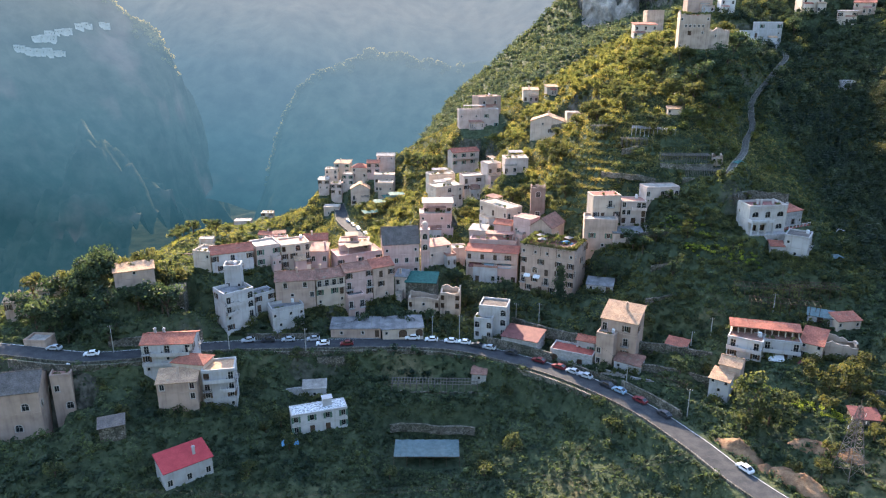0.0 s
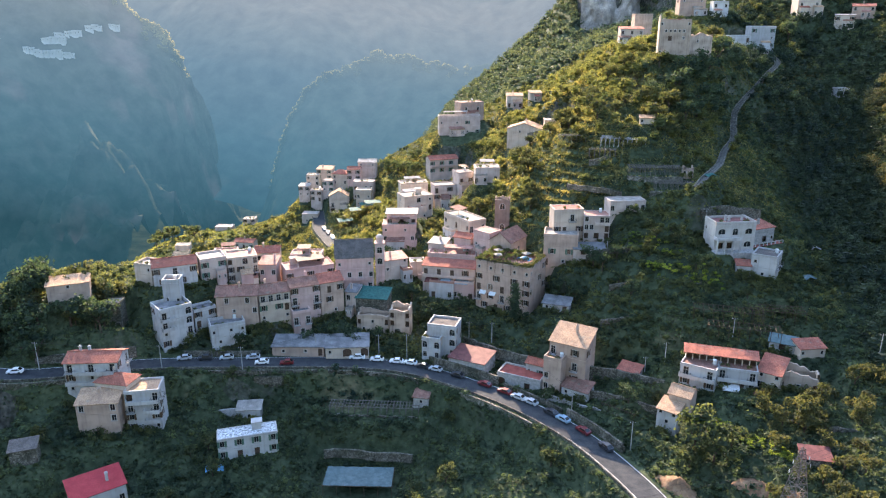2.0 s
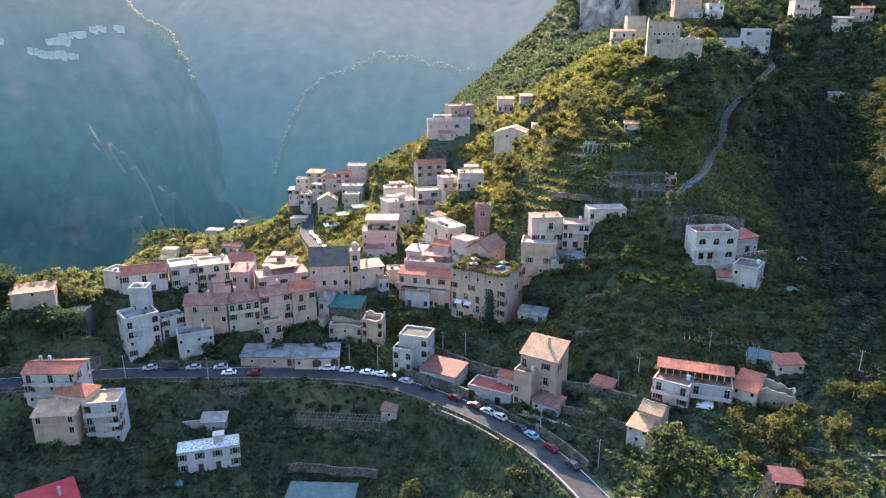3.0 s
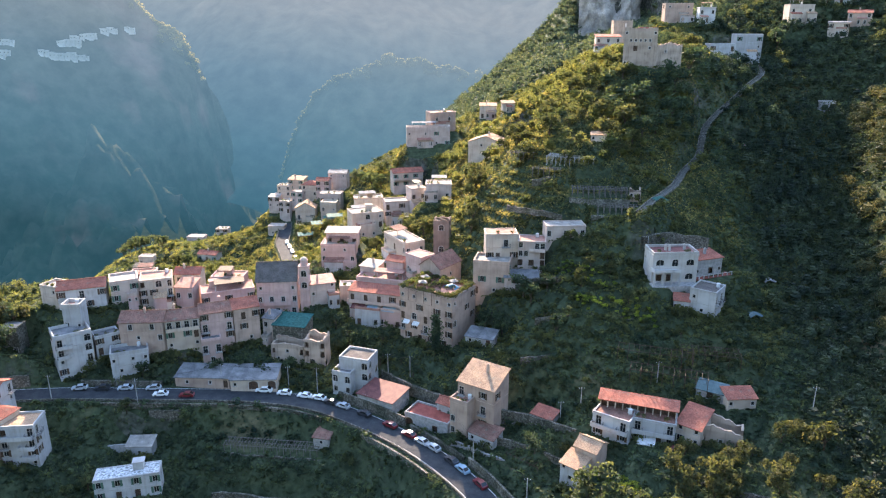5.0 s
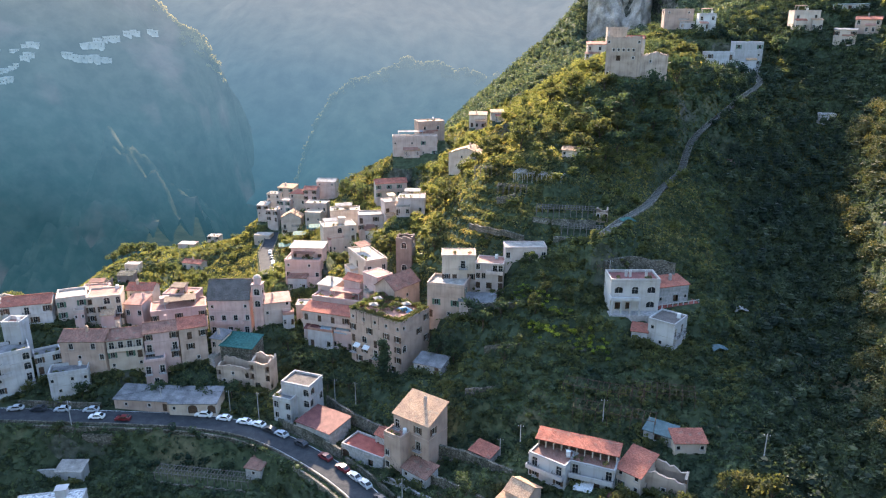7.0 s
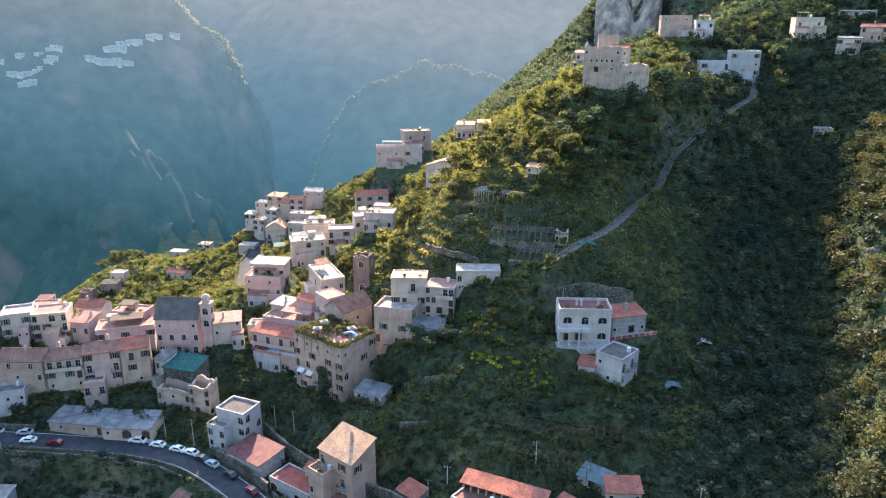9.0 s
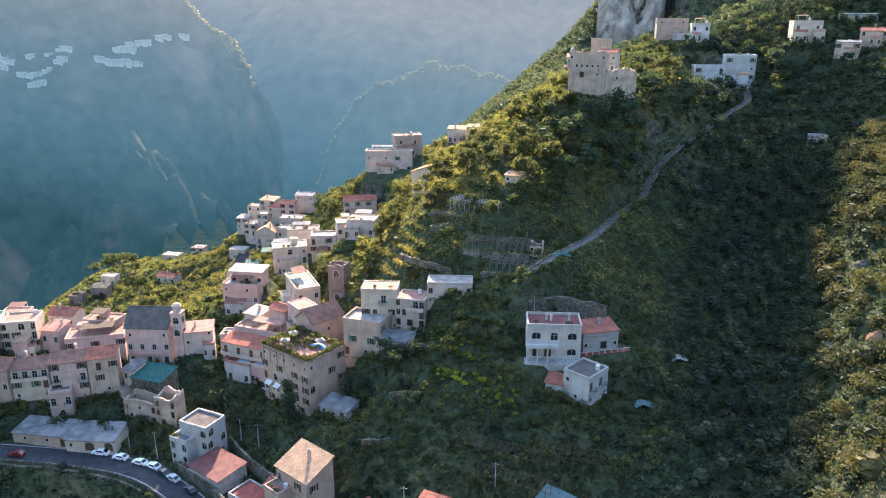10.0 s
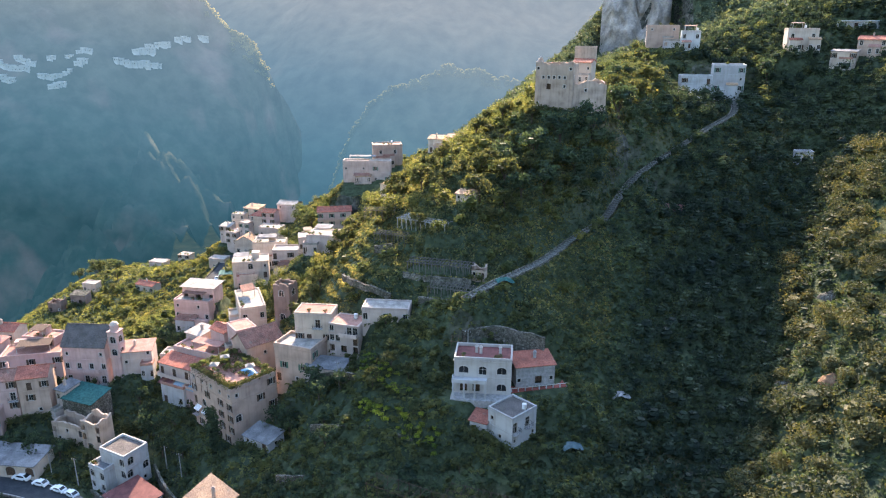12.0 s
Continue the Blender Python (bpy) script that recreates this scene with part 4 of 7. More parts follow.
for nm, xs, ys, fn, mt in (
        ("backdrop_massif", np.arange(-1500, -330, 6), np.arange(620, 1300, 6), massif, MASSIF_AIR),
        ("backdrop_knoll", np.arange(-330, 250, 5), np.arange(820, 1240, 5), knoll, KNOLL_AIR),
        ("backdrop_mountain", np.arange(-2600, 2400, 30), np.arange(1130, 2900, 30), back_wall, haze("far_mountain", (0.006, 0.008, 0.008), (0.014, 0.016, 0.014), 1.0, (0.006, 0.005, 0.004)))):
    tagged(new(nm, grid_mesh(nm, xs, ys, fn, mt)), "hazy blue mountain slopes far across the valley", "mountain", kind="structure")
pl = Shape()
pl.quad((-6000, -3000, -260), (6000, -3000, -260), (6000, 350, -260), (-6000, 350, -260))
tagged(new("valley_ground", pl.mesh("valley_ground", GROUND)), "wooded valley floor far below the spur", "ground", kind="structure")
pl = Shape()
pl.quad((-6000, 350, -260), (6000, 350, -260), (6000, 6000, -260), (-6000, 6000, -260))
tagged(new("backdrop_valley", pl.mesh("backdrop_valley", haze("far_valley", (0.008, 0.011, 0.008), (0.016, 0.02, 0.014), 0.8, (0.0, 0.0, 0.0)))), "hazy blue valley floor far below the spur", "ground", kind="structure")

# Unseen hill, added to cut the low sky light on the house fronts.
def south_side(x, y):
    return -150 + 0.85 * np.maximum(0, -110 - y) + 45 * fractal(x / 260, y / 260, 5, 51)


tagged(new("backdrop_south", grid_mesh("backdrop_south", np.arange(-1300, 1300, 25), np.arange(-760, -60, 25), south_side, GROUND)), "wooded mountainside across the valley behind the gardens", "mountain", kind="structure")

# ---- road ----
def ribbon(line, offset0, offset1, lift, lift1=None):
    """A strip beside a line between two offsets to its right (plan), as vertices and quads."""
    p = np.array(line)
    t = np.gradient(p[:, :2], axis=0)
    t /= np.linalg.norm(t, axis=1)[:, None]
    n = np.stack([t[:, 1], -t[:, 0]], 1)
    a = np.column_stack([p[:, :2] + n * offset0, p[:, 2] + lift])
    b = np.column_stack([p[:, :2] + n * offset1, p[:, 2] + (lift if lift1 is None else lift1)])
    v = np.stack([a, b], 1).reshape(-1, 3)
    i = np.arange(len(p) - 1) * 2
    return v, np.stack([i, i + 1, i + 3, i + 2], 1)


def strip_box(name, line, o0, o1, low, high, material):
    """A kerb or wall along a line: outer, inner and top faces."""
    v, q = [], []
    for a, b, la, lb in ((o0, o0, low, high), (o0, o1, high, high), (o1, o1, high, low)):
        vv, qq = ribbon(line, a, b, la, lb)
        q.append(qq + sum(len(w) for w in v))
        v.append(vv)
    return quads_mesh(name, np.vstack(v), np.vstack(q), material)


road = tagged(new("road", strip_box("road", ROAD_LINE, -3.4, 3.4, -0.6, 0.0, ASPHALT)), "grey asphalt hillside road with worn edge lines", "road", kind="structure")
for nm, o in (("edge_line", -3.1), ("edge_line", 3.1)):
    v, q = ribbon(ROAD_LINE, o - 0.08, o + 0.08, 0.006)
    part(nm, quads_mesh(nm, v, q, PAINT), road, label="worn white edge line")
tagged(new("road_parapet", strip_box("road_parapet", ROAD_LINE, 3.55, 3.9, -2.0, 0.45, STONE)), "low concrete parapet on the valley side of the road", "parapet", kind="structure")
tagged(new("stepped_path", strip_box("stepped_path", STEP_LINE, -0.95, 0.95, -1.0, 0.1, STONE)), "long stone stairway climbing the hillside", "path", kind="structure")
tagged(new("village_lane", strip_box("village_lane", LANE_LINE, -3.0, 3.0, -0.8, 0.0, ASPHALT)), "grey village lane on a retaining wall", "road", kind="structure")

# ---- houses ----
OPENINGS = {"W": (1.2, 1.75, 0.75), "B": (1.35, 2.35, 0.06), "D": (1.3, 2.3, 0.05), "s": (0.85, 1.0, 1.1), "A": (1.75, 2.1, 0.55), "V": (2.2, 1.8, 0.8), "G": (2.6, 2.7, 0.02), "o": (1.6, 1.9, 0.45)}
CACHE = {}


def window_meshes(kind, w, h):
    """Frame, pane and, for arches, the spandrel, shared between windows of a size."""
    key = (kind, round(w, 2), round(h, 2))
    if key in CACHE:
        return CACHE[key]
    s = Shape()
    b, y0, y1 = 0.07, 0.12, 0.19
    for x0, z0, x1, z1 in ((-w / 2, 0, -w / 2 + b, h), (w / 2 - b, 0, w / 2, h), (-w / 2 + b, h - b, w / 2 - b, h), (-w / 2 + b, 0, w / 2 - b, b)):
        s.box(x0, y0, z0, x1, y1, z1)
    if kind in "WBADV":
        s.box(-0.03, y0 + 0.01, b, 0.03, y1, h - b)
    if kind in "WBs":
        t, y = Shape(), -0.035
        a, b2 = w / 2, w / 2 + 0.14
        pts = [(-a, 0), (-a, h), (a, h), (a, 0), (b2, 0), (b2, h + 0.14), (-b2, h + 0.14), (-b2, 0)]
        t.v = [(px, y, pz) for px, pz in pts] + [(px, 0.03, pz) for px, pz in pts]
        t.f = [(0, 1, 6, 7), (1, 2, 5, 6), (2, 3, 4, 5)] + [(i, 8 + i, 8 + (i + 1) % 8, (i + 1) % 8) for i in range(8)]
        CACHE["surround", key] = t.mesh("surround", FRAME)
        l = Shape()
        l.box(-w / 2 - 0.2, -0.12, -0.1, w / 2 + 0.2, 0.1, -0.005)
        CACHE["sill", key] = l.mesh("sill", CONCRETE)
    if kind in "BA":
        s.box(-w / 2 + b, y0 + 0.01, h * 0.62, -0.03, y1, h * 0.62 + 0.05)
        s.box(0.03, y0 + 0.01, h * 0.62, w / 2 - b, y1, h * 0.62 + 0.05)
    g = Shape()
    g.box(-w / 2 + 0.02, 0.17, 0.02, w / 2 - 0.02, 0.21, h - 0.02)
    CACHE[key] = (s.mesh("window_frame", FRAME if kind not in "DG" else WOOD), g.mesh("pane", WOOD if kind in "DG" else GLASS))
    return CACHE[key]


def arch_mesh(w, h, wall):
    """The wall above an arched opening's curve."""
    key = ("arch", round(w, 2), round(h, 2), wall.name)
    if key not in CACHE:
        s, r, n = Shape(), w / 2, 10
        spring = h - r * 0.75
        pts = [(-r * math.cos(math.pi * i / n), spring + r * 0.75 * math.sin(math.pi * i / n)) for i in range(n + 1)]
        for (x0, z0), (x1, z1) in zip(pts[:-1], pts[1:]):
            s.quad((x0, 0.004, z0), (x1, 0.004, z1), (x1, 0.004, h), (x0, 0.004, h))
            s.quad((x0, 0.12, z0), (x1, 0.12, z1), (x1, 0.004, z1), (x0, 0.004, z0))
        CACHE[key] = s.mesh("arch", wall)
    return CACHE[key]


def arch_trim_mesh(w, h):
    """A raised band round an arched opening."""
    key = ("arch_trim", round(w, 2), round(h, 2))
    if key not in CACHE:
        s, r, n, b = Shape(), w / 2, 10, 0.16
        spring = h - r * 0.75
        line = lambda k: [(-r - k, 0.0)] + [(-(r + k) * math.cos(math.pi * i / n), spring + (r * 0.75 + k) * math.sin(math.pi * i / n)) for i in range(n + 1)] + [(r + k, 0.0)]
        inner, outer = line(0.0), line(b)
        for (a0, c0), (a1, c1), (d0, e0), (d1, e1) in zip(inner[:-1], inner[1:], outer[:-1], outer[1:]):
            s.quad((a0, -0.06, c0), (a1, -0.06, c1), (d1, -0.06, e1), (d0, -0.06, e0))
            s.quad((d0, -0.06, e0), (d1, -0.06, e1), (d1, 0.03, e1), (d0, 0.03, e0))
            s.quad((a1, -0.06, c1), (a0, -0.06, c0), (a0, 0.03, c0), (a1, 0.03, c1))
        CACHE[key] = s.mesh("surround", FRAME)
    return CACHE[key]


def railing_mesh(w, d):
    key = ("rail", round(w, 1), round(d, 1))
    if key not in CACHE:
        s = Shape()
        n = max(4, int(w / 0.22))
        s.box(-w / 2, -d, 0.95, w / 2, -d + 0.05, 1.0)
        for i in range(n + 1):
            x = -w / 2 + w * i / n
            s.box(x - 0.015, -d + 0.01, 0.1, x + 0.015, -d + 0.04, 0.95)
        for x in (-w / 2, w / 2 - 0.05):
            s.box(x, -d, 0.95, x + 0.05, 0, 1.0)
            for i in range(1, 4):
                s.box(x + 0.01, -d + d * i / 4, 0.1, x + 0.04, -d + d * i / 4 + 0.03, 0.95)
        CACHE[key] = s.mesh("railing", IRON)
    return CACHE[key]


def slab_mesh(w, d):
    key = ("slab", round(w, 1), round(d, 1))
    if key not in CACHE:
        s = Shape()
        s.box(-w / 2, -d, -0.14, w / 2, 0.0, 0.0)
        s.box(-w / 2 - 0.04, -d - 0.05, -0.05, w / 2 + 0.04, -d, 0.03)
        CACHE[key] = s.mesh("balcony_slab", CONCRETE)
    return CACHE[key]


def shutter_mesh(w, h, material):
    """One open leaf of a louvred shutter."""
    key = ("shutter", round(w, 2), round(h, 2), material.name)
    if key not in CACHE:
        s, a = Shape(), w * 0.24
        s.box(-a, -0.09, 0, -a + 0.07, -0.02, h)
        s.box(a - 0.07, -0.09, 0, a, -0.02, h)
        s.box(-a + 0.07, -0.09, 0, a - 0.07, -0.02, 0.08)
        s.box(-a + 0.07, -0.09, h - 0.08, a - 0.07, -0.02, h)
        n = 9
        for i in range(n):
            z = 0.08 + (h - 0.16) * i / n
            s.quad((-a + 0.07, -0.08, z), (a - 0.07, -0.08, z), (a - 0.07, -0.03, z + (h - 0.16) / n), (-a + 0.07, -0.03, z + (h - 0.16) / n))
        CACHE[key] = s.mesh("shutter", material)
    return CACHE[key]


def facade(shape, root, spec, width, low, high, rows, place, wall, shutters):
    """One wall with recessed openings. place: from (u, depth inward, v) in the wall's own frame to the house's."""
    holes, floors = [], len(rows)
    fh = (high - max(low, 0)) / floors if floors else 1
    for k, row in enumerate(rows):
        z0 = high - fh * (k + 1)
        for i, ch in enumerate(row):
            if ch == ".":
                continue
            w, h, sill = OPENINGS[ch]
            near = row[max(0, i - 1):i] + row[i + 1:i + 2]
            w, h = min(w, width / len(row) * (1.7 if near.strip(".") == "" else 0.86)), min(h, fh * 0.82)
            w = min(w, 2 * width * (i + 0.5) / len(row) - 0.3, 2 * width * (len(row) - i - 0.5) / len(row) - 0.3)
            sill = min(sill, max(0.04, fh - h - 0.25))
            u = width * (i + 0.5) / len(row)
            holes.append((u - w / 2, u + w / 2, z0 + sill, z0 + sill + h))
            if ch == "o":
                # Dark panel set inside the bay in place of its shaded interior.
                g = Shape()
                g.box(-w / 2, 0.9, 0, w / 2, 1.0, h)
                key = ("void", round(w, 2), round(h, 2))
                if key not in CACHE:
                    CACHE[key] = g.mesh("shade_panel", WOOD)
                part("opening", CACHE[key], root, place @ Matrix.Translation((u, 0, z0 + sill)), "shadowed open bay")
            else:
                fr, pn = window_meshes(ch, w, h)
                f = part("door" if ch in "DG" else "window", fr, root, place @ Matrix.Translation((u, 0, z0 + sill)))
                part("door_leaf" if ch in "DG" else "pane", pn, f)
                for extra in ("surround", "sill"):
                    key = (extra, (ch, round(w, 2), round(h, 2)))
                    if key in CACHE and not (extra == "sill" and ch == "B"):
                        part(extra, CACHE[key], f)
                if ch == "W" and shutters is not None:
                    for sx in (-1, 1):
                        part("shutter", shutter_mesh(w, h, shutters), f, Matrix.Translation((sx * (w / 2 + w * 0.24 + 0.02), 0, 0)))
                if ch in "AGV":
                    part("arch", arch_mesh(w, h, wall), f)
                    part("surround", arch_trim_mesh(w, h), f)
            if ch == "B":
                bw = min(width / len(row) * 1.05, 2.6)
                b = part("balcony", slab_mesh(bw, 0.95), root, place @ Matrix.Translation((u, 0, z0 + sill)))
                part("railing", railing_mesh(bw, 0.95), b)
    if width > 6 and floors > 1 and spec is not None and spec["kind"] in ("house", "villa", "palazzo", "church"):
        zb = high - fh
        band = Shape()
        band.box(0, -0.07, -0.14, width, 0.01, 0.02)
        part("string_course", band.mesh("string_course", wall), root, place @ Matrix.Translation((0, 0, zb)))
    us = sorted({0.0, width, *[v for h in holes for v in h[:2]]})
    vs = sorted({low, high, *[v for h in holes for v in h[2:]]})
    P = lambda u, y, v: place @ Vector((u, y, v))
    for u0, u1 in zip(us[:-1], us[1:]):
        if u1 - u0 < 1e-4:
            continue
        for v0, v1 in zip(vs[:-1], vs[1:]):
            cu, cv = (u0 + u1) / 2, (v0 + v1) / 2
            if any(a < cu < b and c < cv < d for a, b, c, d in holes):
                continue
            shape.quad(P(u0, 0, v0), P(u1, 0, v0), P(u1, 0, v1), P(u0, 0, v1))
    for a, b, c, d in holes:
        e = 0.25
        shape.quad(P(a, 0, c), P(a, e, c), P(a, e, d), P(a, 0, d))
        shape.quad(P(b, e, c), P(b, 0, c), P(b, 0, d), P(b, e, d))
        shape.quad(P(a, 0, c), P(b, 0, c), P(b, e, c), P(a, e, c))
        shape.quad(P(a, e, d), P(b, e, d), P(b, 0, d), P(a, 0, d))


def slab(s, a, b, c, d, t=0.18):
    """A roof plane of thickness t: corners counter-clockwise seen from above."""
    a, b, c, d = map(Vector, (a, b, c, d))
    n = (b - a).cross(d - a).normalized() * t
    s.quad(a, b, c, d)
    s.quad(d - n, c - n, b - n, a - n)
    for p, q in ((a, b), (b, c), (c, d), (d, a)):
        s.quad(p - n, q - n, q, p)


DECKS = {"large white house with balconies and a red tile roof": ((9.15, 2.6, 13.0, 1.4), (6.1, 0.2, 8.0, 1.2)),
         "tall grey-white house with stacked balconies": ((8.6, 0.3, 8.2, 1.3), (5.75, 4.4, 8.3, 1.4), (2.9, 4.4, 8.3, 1.2)),
         "cream row house with a long balcony": ((6.25, 0.2, 9.3, 1.1),),
         "white balconied house with a brown roof terrace": ((3.0, 0.0, 8.9, 1.3),),
         "white balconied house under a long red roof": ((2.85, 0.0, 9.4, 1.4),),
         "long white house with red roof and awnings": ((7.0, 0.2, 18.0, 1.3),),
         "pale pink church nave with a steep dark grey roof": ((3.83, 2.0, 10.6, 1.0),),
         "white balconied house with a pink terrace roof": ((5.4, 3.4, 8.2, 1.3),),
         "tall white house with green balconies above the road": ((8.8, 0.2, 4.2, 1.1), (5.9, 0.2, 4.2, 1.1)),
         "white villa with rows of windows and a red roof": ((7.0, 0.4, 14.0, 1.2),)}
CATEGORY = {"house": "house", "villa": "house", "garage": "garage", "terrace": "garage", "loggia": "loggia", "hut": "hut", "shed": "shed", "church": "church", "chapel": "chapel", "castle": "castle ruin", "palazzo": "palazzo", "ruin": "ruin"}


def build_house(s, rng):
    l, r = Vector(s["l"]), Vector(s["r"])
    w, d, H = (r - l).length, s["depth"], s["top"] - s["base"]
    ang = math.atan2(r.y - l.y, r.x - l.x)
    root = new(s["kind"] if s["kind"] != "terrace" else "garage")
    root.matrix_world = Matrix.Translation((l.x, l.y, s["base"])) @ Matrix.Rotation(ang, 4, "Z")
    tagged(root, s["label"], CATEGORY[s["kind"]], "hillside houses" if s["kind"] in ("house", "villa") else "")
    wall, roof = Shape(), Shape()
    low, ov, rise = -4.0, s["over"], s["rise"]
    for rows, width, place in ((s["front"], w, Matrix.Identity(4)), (s["right"], d, Matrix.Translation((w, 0, 0)) @ Matrix.Rotation(math.pi / 2, 4, "Z")),
                               ((), w, Matrix.Translation((w, d, 0)) @ Matrix.Rotation(math.pi, 4, "Z")), (s["left"], d, Matrix.Translation((0, d, 0)) @ Matrix.Rotation(-math.pi / 2, 4, "Z"))):
        facade(wall, root, s, width, low, H, rows, place, s["wall"], s["shutters"])
    kind = s["roof"]
    if s["kind"] in ("house", "villa") and 222 < l.y and not (l.x > 45 and l.y < 262) and "farmhouse" not in s["label"] and "villa" not in s["label"] and "outbuilding" not in s["label"] and "cube" not in s["label"]:
        for _ in range(2 if w > 9 else 1):
            if rng.random() < 0.75:
                aw, ad, ah = w * rng.uniform(0.3, 0.55), rng.uniform(1.8, 3.2), max(2.4, H * rng.uniform(0.3, 0.58))
                ax = rng.uniform(-1.0, w - aw + 0.8)
                an, ar = Shape(), Shape()
                place = Matrix.Translation((ax, -ad, 0))
                facade(an, root, s, aw, -6, ah, [rng.choice(("W.W", "D.W", "s.s", "W.o", "B.W"))], place, s["wall"], None)
                an.quad((ax, 0, -6), (ax, -ad, -6), (ax, -ad, ah), (ax, 0, ah))
                an.quad((ax + aw, -ad, -6), (ax + aw, 0, -6), (ax + aw, 0, ah), (ax + aw, -ad, ah))
                part("annexe", an.mesh("annexe", rng.choice((s["wall"], s["wall"], PINK, WHITE))), root)
                if rng.random() < 0.45:
                    slab(ar, (ax - 0.2, -ad - 0.3, ah), (ax + aw + 0.2, -ad - 0.3, ah), (ax + aw + 0.2, 0, ah + 0.8), (ax - 0.2, 0, ah + 0.8), 0.15)
                    part("annexe_roof", ar.mesh("annexe_roof", rng.choice((TILE, BROWN, ROOFPINK, PALE))), root)
                else:
                    ar.box(ax - 0.05, -ad - 0.05, ah, ax + aw + 0.05, 0, ah + 0.08)
                    ar.box(ax - 0.05, -ad - 0.05, ah + 0.08, ax + aw + 0.05, -ad + 0.12, ah + 0.8)
                    ar.box(ax - 0.05, -ad + 0.12, ah + 0.08, ax + 0.12, 0, ah + 0.8)
                    ar.box(ax + aw - 0.12, -ad + 0.12, ah + 0.08, ax + aw + 0.05, 0, ah + 0.8)
                    part("annexe_terrace", ar.mesh("annexe_terrace", rng.choice((ROOFWHITE, ROOFPINK, s["wall"]))), root)
    if kind == "flat" and s["kind"] == "house" and w * d > 40 and l.y > 215 and not (l.x > 45 and l.y < 262) and s["cover"] is not ROOFRED and rng.random() < 0.4:
        cw, cd, cx, cy = w * rng.uniform(0.35, 0.6), d * rng.uniform(0.4, 0.6), w * rng.uniform(0.05, 0.35), d * rng.uniform(0.1, 0.35)
        cv = Shape()
        slab(cv, (cx - 0.2, cy - 0.2, H + 2.25), (cx + cw + 0.2, cy - 0.2, H + 2.25), (cx + cw + 0.2, cy + cd, H + 2.6), (cx - 0.2, cy + cd, H + 2.6), 0.12)
        part("canopy", cv.mesh("canopy", rng.choice((ROOFPINK, ROOFGREY, BROWN, WOOD))), root, label="roof terrace canopy")
        for px in (cx, cx + cw):
            for py in (cy, cy + cd - 0.3):
                po = Shape()
                po.bar((px, py, H), (px, py, H + 2.2), 0.09, 5)
                part("canopy_post", po.mesh("canopy_post", FRAME), root)
    if kind == "ragged":
        rub = Shape()
        corners, th = [(0, 0), (w, 0), (w, d), (0, d)], 0.5
        for k in range(4):
            a, b = Vector(corners[k]), Vector(corners[(k + 1) % 4])
            e = (b - a).normalized()
            nn = Vector((-e.y, e.x)) * th
            n, hh, prev = max(4, int((b - a).length / 0.8)), rng.uniform(0.2, 1.2), None
            for i in range(n + 1):
                hh = min(2.4, max(0.15, hh + rng.uniform(-0.7, 0.7)))
                p = a.lerp(b, i / n)
                q = len(rub.v)
                rub.v += [(p.x, p.y, H - 0.02), (p.x, p.y, H + hh), (p.x + nn.x, p.y + nn.y, H + hh), (p.x + nn.x, p.y + nn.y, H - 0.02)]
                if prev is not None:
                    rub.f += [(prev, q, q + 1, prev + 1), (prev + 1, q + 1, q + 2, prev + 2), (prev + 2, q + 2, q + 3, prev + 3)]
                prev = q
        part("broken_top", rub.mesh("broken_top", s["wall"]), root)
        roof.box(0.2, 0.2, H * 0.2, w - 0.2, d - 0.2, H * 0.25)
    elif kind == "flat":
        t, p = 0.28, s["parapet"]
        roof.box(0, 0, H - 0.1, w, d, H + 0.02)
        par = Shape()
        e = 0.04
        for b in ((-e, -e, w + e, t), (-e, d - t, w + e, d + e), (-e, t, t, d - t), (w - t, t, w + e, d - t)):
            par.box(b[0], b[1], H - 0.06, b[2], b[3], H + p)
        part("parapet", par.mesh("parapet", s["wall"]), root)
        cor = Shape()
        for b in ((-0.14, -0.14, w + 0.14, -0.045), (-0.14, -0.045, -0.045, d + 0.1), (w + 0.045, -0.045, w + 0.14, d + 0.1)):
            cor.box(b[0], b[1], H - 0.25, b[2], b[3], H - 0.1)
        part("cornice", cor.mesh("cornice", s["wall"]), root)
        if s["kind"] in ("house", "villa", "palazzo") and w * d > 45 and s["cover"] is not ROOFRED and H > 6 and not (l.x > 45 and l.y < 262) and s["kind"] != "villa" and "cube" not in s["label"] and rng.random() < 0.3:
            bx, by = w * rng.uniform(0.15, 0.6), d * rng.uniform(0.45, 0.65)
            box = Shape()
            box.box(bx, by, H + 0.02, bx + rng.uniform(1.8, 2.6), min(by + 2.2, d - 0.4), H + 2.1)
            box.box(bx - 0.15, by - 0.15, H + 2.1, bx + 2.75, min(by + 2.35, d - 0.3), H + 2.22)
            part("stair_head", box.mesh("stair_head", s["wall"]), root)
    elif kind == "shed":
        slab(roof, (-ov, -ov, H - 0.05), (w + ov, -ov, H - 0.05), (w + ov, d + ov, H + rise), (-ov, d + ov, H + rise))
        wall.tri((0, 0, H), (0, d, H + rise * 0.9), (0, d, H))
        wall.tri((w, 0, H), (w, d, H), (w, d, H + rise * 0.9))
        wall.quad((w, d, H), (0, d, H), (0, d, H + rise * 0.9), (w, d, H + rise * 0.9))
    elif kind == "gable":
        m = d / 2
        slab(roof, (-ov, -ov, H - 0.1), (w + ov, -ov, H - 0.1), (w + ov, m, H + rise), (-ov, m, H + rise))
        slab(roof, (w + ov, d + ov, H - 0.1), (-ov, d + ov, H - 0.1), (-ov, m, H + rise), (w + ov, m, H + rise))
        roof.bar((-ov, m, H + rise + 0.02), (w + ov, m, H + rise + 0.02), 0.16, 6)
        wall.tri((0, 0, H), (0, m, H + rise - 0.15), (0, d, H))
        wall.tri((w, 0, H), (w, d, H), (w, m, H + rise - 0.15))
    elif kind == "gable_front":
        m = w / 2
